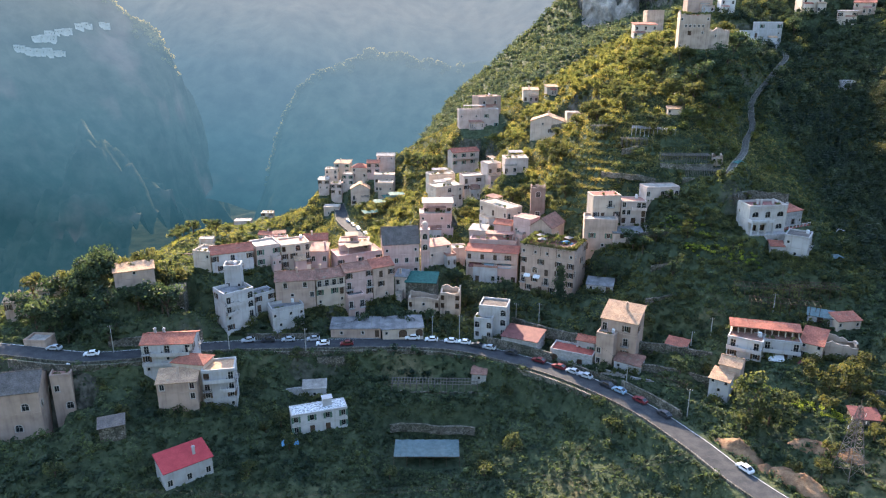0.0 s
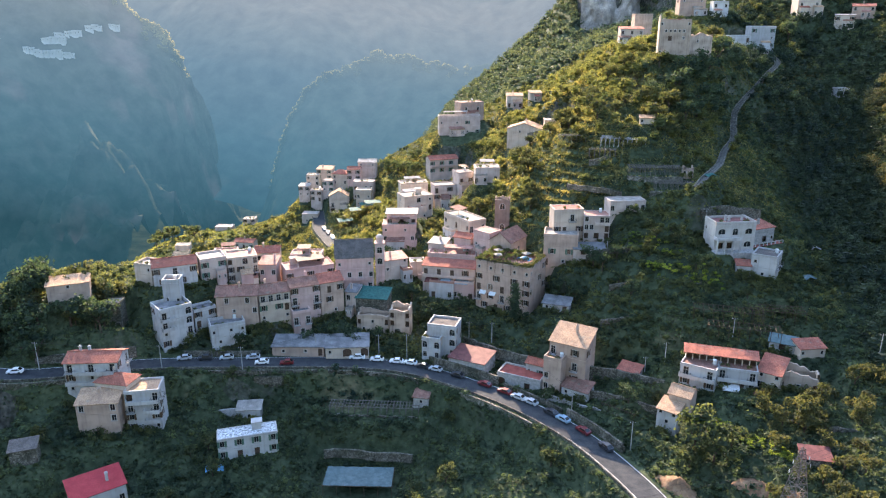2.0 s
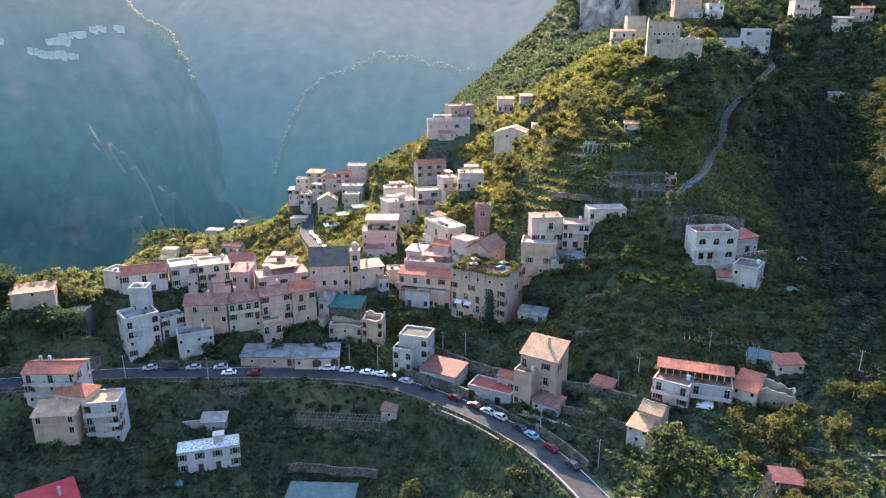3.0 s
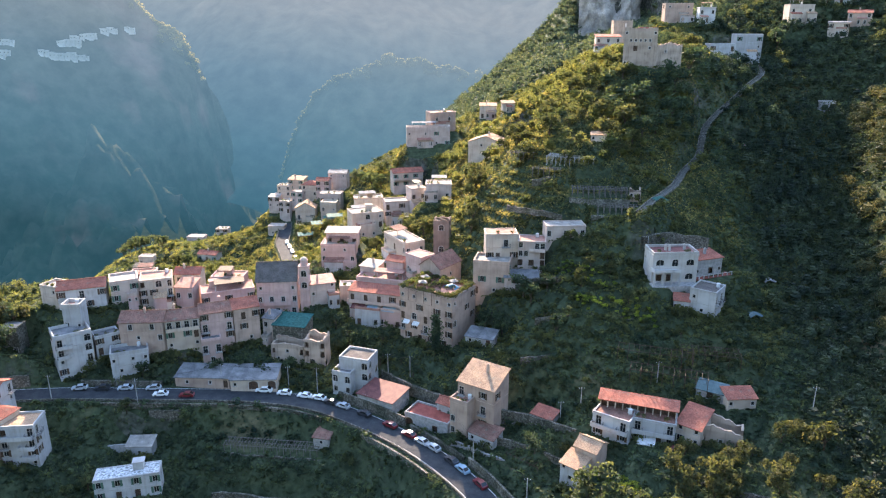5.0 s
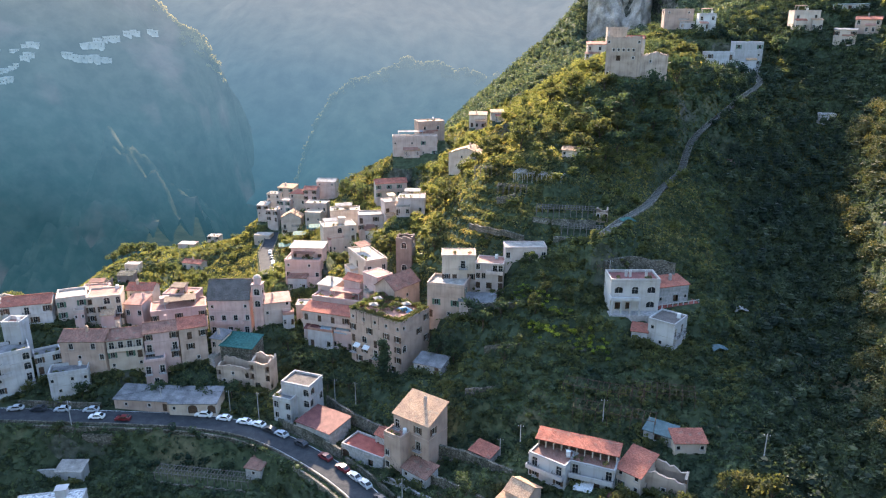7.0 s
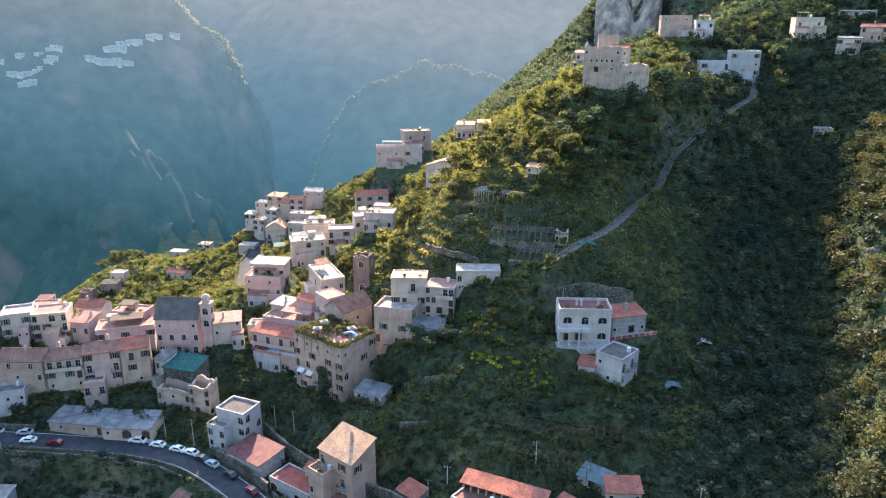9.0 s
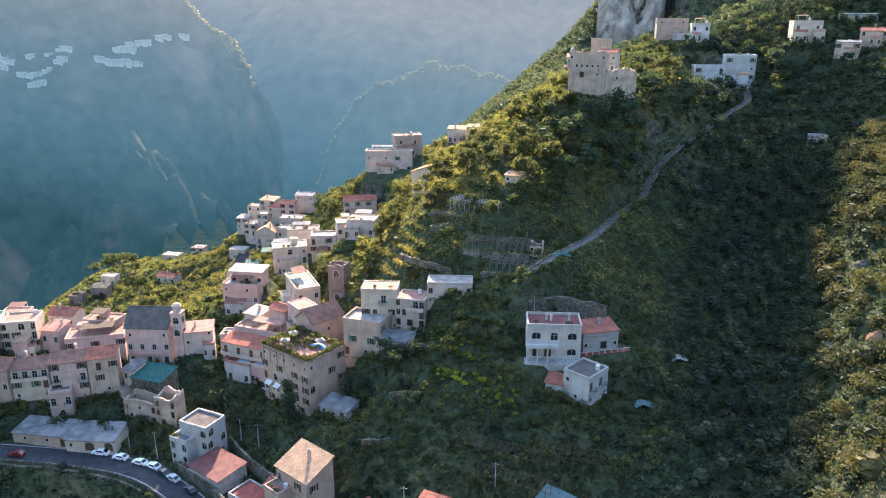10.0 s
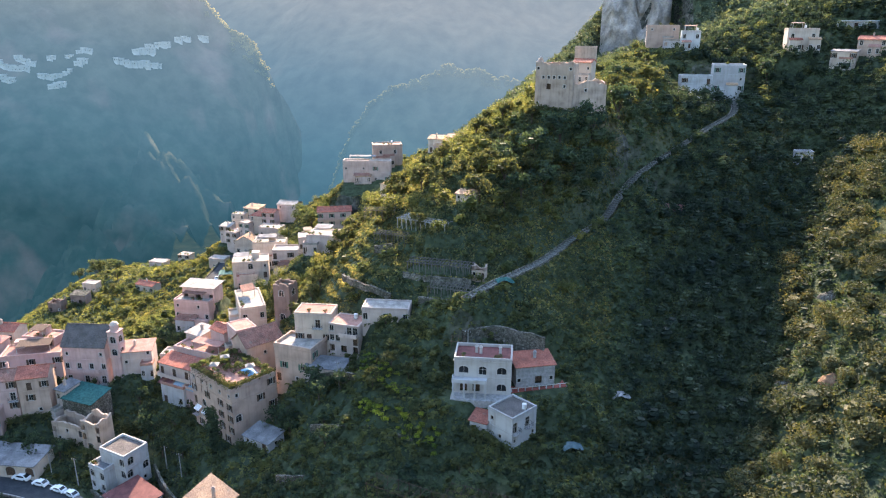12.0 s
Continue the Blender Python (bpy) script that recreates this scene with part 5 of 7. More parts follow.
        slab(roof, (-ov, -ov, H - 0.1), (m, -ov, H + rise), (m, d + ov, H + rise), (-ov, d + ov, H - 0.1))
        slab(roof, (m, -ov, H + rise), (w + ov, -ov, H - 0.1), (w + ov, d + ov, H - 0.1), (m, d + ov, H + rise))
        wall.tri((0, 0, H), (w, 0, H), (m, 0, H + rise - 0.15))
        wall.tri((0, d, H), (m, d, H + rise - 0.15), (w, d, H))
    else:
        m, k = d / 2, min(d / 2, w / 2 - 0.3)
        slab(roof, (-ov, -ov, H), (w + ov, -ov, H), (w - k, m, H + rise), (k, m, H + rise))
        slab(roof, (w + ov, d + ov, H), (-ov, d + ov, H), (k, m, H + rise), (w - k, m, H + rise))
        slab(roof, (w + ov, -ov, H), (w + ov, d + ov, H), (w - k, m, H + rise), (w - k, m, H + rise))
        slab(roof, (-ov, d + ov, H), (-ov, -ov, H), (k, m, H + rise), (k, m, H + rise))
    for z, u0, u1, out in DECKS.get(s["label"], ()):
        dk = Shape()
        dk.box(u0, -out, z - 0.18, u1, -0.002, z)
        dk.box(u0, -out, z, u1, -out + 0.12, z + 0.9)
        dk.box(u0, -out + 0.12, z, u0 + 0.12, -0.002, z + 0.9)
        dk.box(u1 - 0.12, -out + 0.12, z, u1, -0.002, z + 0.9)
        part("balcony", dk.mesh("balcony", s["wall"]), root, label="long balcony with a solid plastered parapet")
    part("wall", wall.mesh("wall", s["wall"]), root)
    part("roof", roof.mesh("roof", s["cover"]), root)
    n = s["chimneys"] or (1 if kind != "flat" and s["kind"] == "house" and rng.random() < 0.6 else 0)
    for i in range(n):
        ch = Shape()
        x, y = w * rng.uniform(0.2, 0.8), d * rng.uniform(0.4, 0.7)
        ch.box(x - 0.3, y - 0.3, H - 0.3, x + 0.3, y + 0.3, H + rise + 1.0)
        ch.box(x - 0.38, y - 0.38, H + rise + 1.0, x + 0.38, y + 0.38, H + rise + 1.1)
        ch.box(x - 0.2, y - 0.2, H + rise + 1.1, x + 0.2, y + 0.2, H + rise + 1.35)
        part("chimney", ch.mesh("chimney", s["wall"]), root)
    return root


rng = random.Random(5)
for k, s in enumerate(SITES):
    if s["kind"] in ("house", "villa", "palazzo", "church"):
        s["shutters"] = (WOOD, None, GREENWOOD, WOOD, None)[k % 5]
    build_house(s, rng)

# ---- plants ----
def leaf_cloud(centres, radii, cards, size, rg, squash=0.8, lobes=5, loose=0.55):
    """Leaf cards over lumpy crowns: vertices and quads for many crowns at once."""
    centres, radii = np.asarray(centres, float), np.asarray(radii, float)
    n = len(centres)
    lob = rg.normal(size=(n, lobes, 3))
    lob /= np.linalg.norm(lob, axis=2)[:, :, None]
    lob[:, :, 2] = np.abs(lob[:, :, 2]) * 0.9 - 0.25
    lob *= 0.55
    which = rg.integers(0, lobes, (n, cards))
    c = np.take_along_axis(lob, which[:, :, None], 1)
    dr = rg.normal(size=(n, cards, 3))
    dr[:, :, 2] += 0.25
    dr /= np.linalg.norm(dr, axis=2)[:, :, None]
    p = c + dr * (0.42 + 0.16 * rg.random((n, cards, 1)))
    p[:, :, 2] *= squash
    p = centres[:, None] + p * radii[:, None, None]
    nrm = dr + rg.normal(size=dr.shape) * loose
    nrm /= np.linalg.norm(nrm, axis=2)[:, :, None]
    t = np.cross(nrm, rg.normal(size=dr.shape))
    t /= np.linalg.norm(t, axis=2)[:, :, None]
    b = np.cross(nrm, t)
    sz = (np.asarray(size) * (0.6 + 0.8 * rg.random((n, cards)))[:, :])[:, :, None] if np.ndim(size) == 0 else (np.asarray(size)[:, None] * (0.6 + 0.8 * rg.random((n, cards))))[:, :, None]
    fold = nrm * sz * 0.25
    v = np.stack([p - t * sz * 0.5, p - b * sz * 0.42 + fold, p + t * sz * 0.5, p + b * sz * 0.42 + fold], 2).reshape(-1, 3)
    return v, np.arange(len(v)).reshape(-1, 4)


def core_cloud(centres, radii, squash=0.75):
    """Dark inner bodies of the crowns, so that no light shows through their middle."""
    u = np.array([(math.cos(a) * math.cos(e), math.sin(a) * math.cos(e), math.sin(e)) for e in (-0.6, 0.2, 0.95) for a in np.arange(6) * math.pi / 3 + e])
    q = [(k * 6 + i, k * 6 + (i + 1) % 6, (k + 1) * 6 + (i + 1) % 6, (k + 1) * 6 + i) for k in range(2) for i in range(6)] + [(12, 13, 14, 15), (12, 15, 16, 17)]
    v = np.asarray(centres)[:, None] + u[None] * np.array((1, 1, squash)) * np.asarray(radii)[:, None, None] * 0.46
    q = (np.array(q)[None] + np.arange(len(v))[:, None, None] * 18).reshape(-1, 4)
    return v.reshape(-1, 3), q


def free(x, y, gap=1.2):
    ok = np.ones(x.shape, bool)
    for s in SITES + PADS:
        ok &= footprint(s, x, y) > gap
    for line, g in ((ROAD_LINE, 4.6), (STEP_LINE, 1.4), (LANE_LINE, 4.2)):
        ok &= along(line, x, y)[0] > g + gap * 0.4
    return ok


rg = np.random.default_rng(11)


def scatter(x0, x1, y0, y1, spacing, keep, gap):
    gx, gy = np.meshgrid(np.arange(x0, x1, spacing), np.arange(y0, y1, spacing))
    x = (gx + rg.uniform(-0.45, 0.45, gx.shape) * spacing).ravel()
    y = (gy + rg.uniform(-0.45, 0.45, gx.shape) * spacing).ravel()
    ok = (rg.random(x.shape) < keep(x, y)) & free(x, y, gap)
    return x[ok], y[ok]


def stuff(name, x, y, r, cards, size, material, label, lift=0.55, squash=0.8, category="bushes", lobes=5, loose=0.55):
    z = ground_height(x, y) + r * lift
    c = np.stack([x, y, z], 1)
    v, q = leaf_cloud(c, r, cards, size, rg, squash, lobes, loose)
    v2, q2 = core_cloud(c, r, squash)
    q = np.vstack([q, q2 + len(v)])
    return tagged(new(name, quads_mesh(name, np.vstack([v, v2]), q, material)), label, category, kind="stuff")


def rim_wood(name, x, y, z, r, material, label):
    c = np.stack([x, y, z + r * 0.4], 1)
    v, q = leaf_cloud(c, r, 26, 3.6, rg, 0.8)
    return tagged(new(name, quads_mesh(name, v, q, material)), label, "trees", kind="stuff")


x = np.concatenate([rg.uniform(-640, -425, 150), rg.uniform(-470, -418, 50)])
y = 1150 + rg.normal(0, 9, x.shape)
# Rim trees: haze in the emission, base colour brightened for the lit edge.
rim_wood("far_crest_wood", x, y, massif(x, y), rg.uniform(3, 7, x.shape), haze("hazed_crest_leaves", (0.02, 0.022, 0.012), (0.055, 0.048, 0.025), 0.8, (0.0, 0.0, 0.0), 1.0), "sunlit trees along the crest of the far mountain")
x = np.concatenate([rg.uniform(-236, 30, 190), rg.uniform(-240, -195, 60)])
y = np.interp(x, [-320, -228, -200, -106, -6, 240], [900, 960, 1015, 1077, 1031, 1090]) + rg.normal(0, 7, x.shape)
# Knoll crest trees carry the same haze glow in their emission.
rim_wood("far_crest_wood", x, y, knoll(x, y), rg.uniform(2.5, 5, x.shape), haze("hazed_knoll_leaves", (0.012, 0.014, 0.009), (0.026, 0.025, 0.016), 0.9, (0.0, 0.0, 0.0), 1.0), "sunlit trees along the crest of the far knoll")

east = lambda x, y: smooth01((x - 124 - 0.10 * (y - 200)) / 14)
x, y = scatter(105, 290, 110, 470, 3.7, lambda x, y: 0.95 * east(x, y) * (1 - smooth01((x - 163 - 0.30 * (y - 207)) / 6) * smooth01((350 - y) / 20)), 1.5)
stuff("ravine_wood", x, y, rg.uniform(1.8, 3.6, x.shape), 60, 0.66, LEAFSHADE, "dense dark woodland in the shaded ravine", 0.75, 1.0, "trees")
x, y = scatter(125, 250, 130, 350, 6.4, lambda x, y: 0.95 * smooth01((x - 153 - 0.30 * (y - 207)) / 6) * smooth01((350 - y) / 20), 1.5)
stuff("woodland", x, y, rg.uniform(2.4, 5.6, x.shape), 400, 0.52, LEAFWOOD, "sunlit mixed woodland on the ravine's far slope", 0.62, 0.95, "trees", 8, 0.34)
x, y = scatter(125, 250, 130, 350, 4.2, lambda x, y: 0.6 * smooth01((x - 153 - 0.30 * (y - 207)) / 6) * smooth01((350 - y) / 20), 1.5)
stuff("woodland_understorey", x, y, rg.uniform(1.0, 2.2, x.shape), 60, 0.52, LEAFDARK, "green shrubs between the trees of the sunlit slope", 0.5, 0.9, "bushes", 5, 0.4)
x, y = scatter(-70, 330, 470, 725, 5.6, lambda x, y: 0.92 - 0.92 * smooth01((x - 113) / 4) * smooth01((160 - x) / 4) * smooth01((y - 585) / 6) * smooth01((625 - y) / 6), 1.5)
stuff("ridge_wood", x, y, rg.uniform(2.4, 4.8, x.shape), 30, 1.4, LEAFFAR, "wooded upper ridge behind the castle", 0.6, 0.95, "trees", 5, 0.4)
meadow = lambda x, y: np.maximum(np.exp(-((x - 61) / 14) ** 2 - ((y - 274) / 20) ** 2), np.exp(-((x - 80) / 17) ** 2 - ((y - 256) / 7) ** 2))
x, y = scatter(-20, 128, 252, 470, 4.4, lambda x, y: (1 - east(x, y)) * np.clip(0.35 + 1.1 * fractal(x / 26, y / 26, 3, 63), 0.03, 1) * (1 - 0.9 * meadow(x, y)), 3.4)
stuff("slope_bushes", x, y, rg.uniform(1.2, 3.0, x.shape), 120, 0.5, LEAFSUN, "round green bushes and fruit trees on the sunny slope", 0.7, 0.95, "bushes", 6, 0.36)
for x0, x1, y0, y1, gap, share, r0, r1, material, label in (
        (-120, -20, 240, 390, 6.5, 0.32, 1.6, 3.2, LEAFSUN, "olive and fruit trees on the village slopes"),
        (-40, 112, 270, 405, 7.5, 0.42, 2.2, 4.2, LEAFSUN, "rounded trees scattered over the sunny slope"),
        (96, 133, 296, 321, 4.6, 0.8, 2.4, 4.6, LEAFDARK, "dark trees crowding below the castle"),
        (128, 165, 330, 385, 6.0, 0.5, 2.2, 4.4, LEAFDARK, "dark trees beside the upper stairway"),
        (120, 250, 380, 440, 7.0, 0.5, 1.8, 3.4, LEAF, "trees between the upper gardens")):
    x, y = scatter(x0, x1, y0, y1, gap, lambda x, y: share * (1 - 0.9 * meadow(x, y)), 5.0 if y0 < 300 else 3.4)
    stuff("scattered_trees", x, y, rg.uniform(r0, r1, x.shape), 220, 0.52, material, label, 0.85, 1.0, "trees", 8, 0.34)
x, y = scatter(-200, 145, 204, 475, 3.2, lambda x, y: (1 - 0.8 * meadow(x, y)) * (1 - east(x, y)) * np.clip(0.62 + 0.55 * fractal(x / 30, y / 30, 3, 61), 0.12, 1) * (1 - 0.55 * smooth01((y - 246) / 12)), 0.5)
stuff("scrub", x, y, rg.uniform(0.7, 1.9, x.shape) * (1 + 0.5 * value_noise(x / 18, y / 18, 4)), 27, 0.68, LEAF, "low green scrub on the terraces")
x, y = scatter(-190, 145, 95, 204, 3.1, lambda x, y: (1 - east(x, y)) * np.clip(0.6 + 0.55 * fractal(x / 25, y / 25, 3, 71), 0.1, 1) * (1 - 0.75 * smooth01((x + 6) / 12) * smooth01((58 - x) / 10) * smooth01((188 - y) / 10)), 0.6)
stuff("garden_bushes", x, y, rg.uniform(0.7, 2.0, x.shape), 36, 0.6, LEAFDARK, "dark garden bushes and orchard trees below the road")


def undergrowth(name, x0, x1, y0, y1, per, size, material, label, seed, flat=1.0):
    """Loose leaves and grass tufts over the open ground."""
    n = int((x1 - x0) * (y1 - y0) * per)
    x, y = rg.uniform(x0, x1, n), rg.uniform(y0, y1, n)
    ok = (value_noise(x / 9, y / 9, seed) + 0.5 * value_noise(x / 3, y / 3, seed + 1) > -0.95) & free(x, y, 0.1)
    x, y = x[ok], y[ok]
    p = np.stack([x, y, ground_height(x, y) + 0.18], 1)
    nrm = rg.normal(size=p.shape) * 0.6 + np.array((0, -0.6 * (1 - flat), flat))
    nrm /= np.linalg.norm(nrm, axis=1)[:, None]
    t = np.cross(nrm, rg.normal(size=p.shape))
    t /= np.linalg.norm(t, axis=1)[:, None]
    b = np.cross(nrm, t)
    sz = size * rg.uniform(0.5, 1.3, len(p))[:, None]
    v = np.stack([p - t * sz, p - b * sz * 0.7 + nrm * sz * 0.4, p + t * sz, p + b * sz * 0.7 + nrm * sz * 0.4], 1).reshape(-1, 3)
    return tagged(new(name, quads_mesh(name, v, np.arange(len(v)).reshape(-1, 4), material)), label, "undergrowth", kind="stuff")


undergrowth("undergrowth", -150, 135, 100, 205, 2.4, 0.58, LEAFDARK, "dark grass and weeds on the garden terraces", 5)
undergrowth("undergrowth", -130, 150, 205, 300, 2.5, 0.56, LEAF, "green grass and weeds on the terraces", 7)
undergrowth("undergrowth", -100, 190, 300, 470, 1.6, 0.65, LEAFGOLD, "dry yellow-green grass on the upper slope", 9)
undergrowth("undergrowth", -190, -55, 225, 430, 1.4, 0.58, LEAFSUN, "green grass and weeds on the edge of the spur", 31, 0.5)
undergrowth("undergrowth", 122, 262, 140, 470, 0.9, 0.9, LEAFDARK, "dark ferns and ivy on the ravine floor", 21)
undergrowth("dry_grass", 25, 132, 246, 420, 4.2, 0.38, DRYGRASS, "sunlit dry grass on the terraces below the castle", 15, 0.45)
undergrowth("dry_grass", 34, 84, 252, 318, 4.0, 0.40, DRYGRASS, "thick golden grass on the open meadow", 27, 0.1)
undergrowth("dry_grass", -70, 25, 246, 400, 2.6, 0.42, DRYGRASS, "sunlit dry grass on the spur above the village", 17, 0.15)
x, y = scatter(54, 128, 186, 250, 2.1, lambda x, y: (1 - east(x, y)) * np.clip(0.3 + 0.8 * fractal(x / 16, y / 9, 3, 65), 0.04, 0.9), 0.3)
stuff("terrace_scrub", x, y, rg.uniform(0.6, 1.5, x.shape), 56, 0.5, LEAF, "dense green scrub and weeds over the vine terraces")
x, y = scatter(78, 96, 145, 170, 1.2, lambda x, y: 0.8 * (np.abs(y - 164 + 1.35 * (x - 83)) < 3.2), 0.3)
stuff("tall_grass", x, y, rg.uniform(0.5, 1.0, x.shape), 40, 0.4, VINESUN, "sunlit yellow-green tall grass on the orchard bank", 0.5, 0.6, "grass")
for x0, y0, tn in ((86, 196, -14), (88, 189, -14), (102, 196, -8)):
    x, y = scatter(x0, x0 + 18, y0 - 5, y0 + 5, 1.3, lambda x, y: 0.6 * (np.abs(y - y0 - 2 - math.tan(math.radians(tn)) * (x - x0)) < 2.2), 0.3)
    stuff("vines", x, y, rg.uniform(0.45, 0.8, x.shape), 34, 0.4, LEAF, "green vines trained over the trellis frames", 2.6, 0.5, "vines")
x, y = scatter(68, 88, 220, 234, 1.1, lambda x, y: 0.9 * (np.abs(y - 231 + 0.72 * (x - 70.8)) < 2.0), 0.3)
stuff("vines", x, y, rg.uniform(0.5, 0.9, x.shape), 40, 0.4, VINESUN, "bright yellow-green vines on a terrace trellis", 1.6, 0.5, "vines")
x, y = scatter(78, 98, 207, 220, 1.2, lambda x, y: 0.75 * (np.abs(y - 216 + 0.39 * (x - 80)) < 2.4), 0.3)
stuff("vines", x, y, rg.uniform(0.5, 1.0, x.shape), 40, 0.4, VINESUN, "bright yellow-green vines on a terrace trellis", 1.2, 0.6, "vines")
bx, by = [], []
for s in SITES:
    if s["kind"] in ("castle", "hut", "garage", "terrace") or "three square" in s["label"] or s["l"][1] < 160:
        continue
    l, r = Vector(s["l"]), Vector(s["r"])
    u = (r - l).normalized()
    for k in np.arange(0, (r - l).length, 1.1):
        if value_noise(np.array([(l.x + k) / 4.0]), np.array([l.y / 4.0]), 77)[0] > -0.15:
            o = rg.uniform(0.7, 2.6)
            bx.append(l.x + u.x * k + u.y * o)
            by.append(l.y + u.y * k - u.x * o)
bx, by = np.array(bx), np.array(by)
ok = free(bx, by, 0.4)
bx, by = bx[ok], by[ok]
stuff("wall_shrubs", bx, by, rg.uniform(0.7, 1.7, bx.shape), 70, 0.42, LEAF, "shrubs and creepers at the foot of the houses", 0.8, 1.0)


def terrace_phase(x, y):
    """Where on its terrace a place lies: 0.5 to 0.75 is the outer edge."""
    h = relief(x, y) + 1.2 * fractal(x / 22, y / 22, 4, 3)
    k = h / 2.7 + 0.5 * value_noise(x / 40, y / 40, 9)
    return k - np.floor(k)


for x0, x1, y0, y1, material, label in ((58, 126, 186, 245, LEAF, "rows of vines along the terrace edges"), (-60, 50, 130, 196, LEAFDARK, "dark vine rows below the road")):
    x, y = scatter(x0, x1, y0, y1, 1.5, lambda x, y: 0.75 * ((terrace_phase(x, y) > 0.45) & (terrace_phase(x, y) < 0.75)), 0.4)
    stuff("hedge_rows", x, y, rg.uniform(0.5, 1.0, x.shape), 26, 0.42, material, label, 0.6, 0.9, "hedges")


def tree_meshes(r, cards, size, material, seed, squash=0.95):
    g = np.random.default_rng(seed)
    lobes = g.normal(size=(6, 3)) * np.array((0.45, 0.45, 0.28)) * r
    rad = r * g.uniform(0.5, 0.75, 6)
    v, q = leaf_cloud(lobes, rad, cards // 6, size, g, squash)
    v2, q2 = core_cloud(lobes, rad * 0.9)
    crown = quads_mesh("crown", np.vstack([v, v2]) + np.array((0, 0, r * 1.35)), np.vstack([q, q2 + len(v)]), material)
    t = Shape()
    t.bar((0, 0, -1.2), (0.05 * r, 0, r * 0.75), 0.09 * r, 7, 0.06 * r)
    for k in range(4):
        a = k * 1.7 + seed
        t.bar((0.05 * r, 0, r * (0.45 + 0.08 * k)), (r * 0.5 * math.cos(a), r * 0.5 * math.sin(a), r * 1.35), 0.045 * r, 5, 0.015 * r)
    return t.mesh("trunk", BARK), crown


TREES = {}
for key, material, r, squash, label in (("olive", LEAF, 2.6, 0.9, "rounded green orchard tree on the hillside"), ("dark", LEAFDARK, 2.8, 1.0, "dark green broadleaf tree among the houses"), ("gold", LEAFGOLD, 2.4, 0.9, "yellow-green sunlit fruit tree in the gardens")):
    for k in range(3):
        root = new("tree")
        tagged(root, label, "tree", "hillside trees")
        tr, cr = tree_meshes(r, 400, 0.48, material, 40 + k, squash)
        part("trunk", tr, root)
        part("crown", cr, root)
        TREES[key, k] = root
used = set()


def plant(key, x, y, scale, rnd):
    k = rnd.randrange(3)
    m = Matrix.Translation((x, y, float(ground_height(np.array([x]), np.array([y]))[0]) - 0.1)) @ Matrix.Rotation(rnd.uniform(0, 6.28), 4, "Z")
    src = TREES[key, k]
    if (key, k) not in used:
        used.add((key, k))
        src.matrix_basis = m @ Matrix.Diagonal((scale, scale, scale, 1))
        return src
    ob = copy_thing(src, m)
    ob.scale = (scale, scale, scale * rnd.uniform(0.9, 1.15))
    return ob


rt = random.Random(3)


def grove(key, x0, x1, y0, y1, n, smin, smax):
    for _ in range(n * 4):
        if n == 0:
            break
        x, y = rt.uniform(x0, x1), rt.uniform(y0, y1)
        if free(np.array([x]), np.array([y]), 2.2)[0]:
            plant(key, x, y, rt.uniform(smin, smax), rt)
            n -= 1


grove("gold", 92, 128, 138, 172, 26, 0.7, 1.25)
grove("gold", 60, 105, 100, 140, 14, 0.7, 1.2)
grove("gold", -110, -80, 195, 215, 8, 0.9, 1.5)
grove("dark", -125, -80, 184, 212, 26, 1.1, 1.9)
grove("gold", -135, -90, 196, 222, 10, 0.9, 1.6)
grove("gold", 40, 95, 266, 330, 22, 0.6, 1.2)
grove("olive", 60, 118, 195, 240, 16, 0.5, 0.9)
grove("dark", -20, 90, 205, 245, 14, 0.6, 1.0)
grove("olive", -100, 60, 130, 195, 22, 0.5, 1.0)
grove("gold", 30, 112, 262, 345, 26, 1.0, 1.7)



# ---- towers and other special buildings ----
def block(name, label, category, x, y, z, turn=0.0):
    root = new(name)
    root.matrix_world = pose(x, y, z, 0, 0, turn)
    return tagged(root, label, category)


def arcade(shape, w, low, high, rows, place, root, wall):
    facade(shape, root, None, w, low, high, rows, place, wall, None)


def four_sides(w, d):
    return (Matrix.Identity(4), w), (Matrix.Translation((w, 0, 0)) @ Matrix.Rotation(math.pi / 2, 4, "Z"), d), (Matrix.Translation((w, d, 0)) @ Matrix.Rotation(math.pi, 4, "Z"), w), (Matrix.Translation((0, d, 0)) @ Matrix.Rotation(-math.pi / 2, 4, "Z"), d)


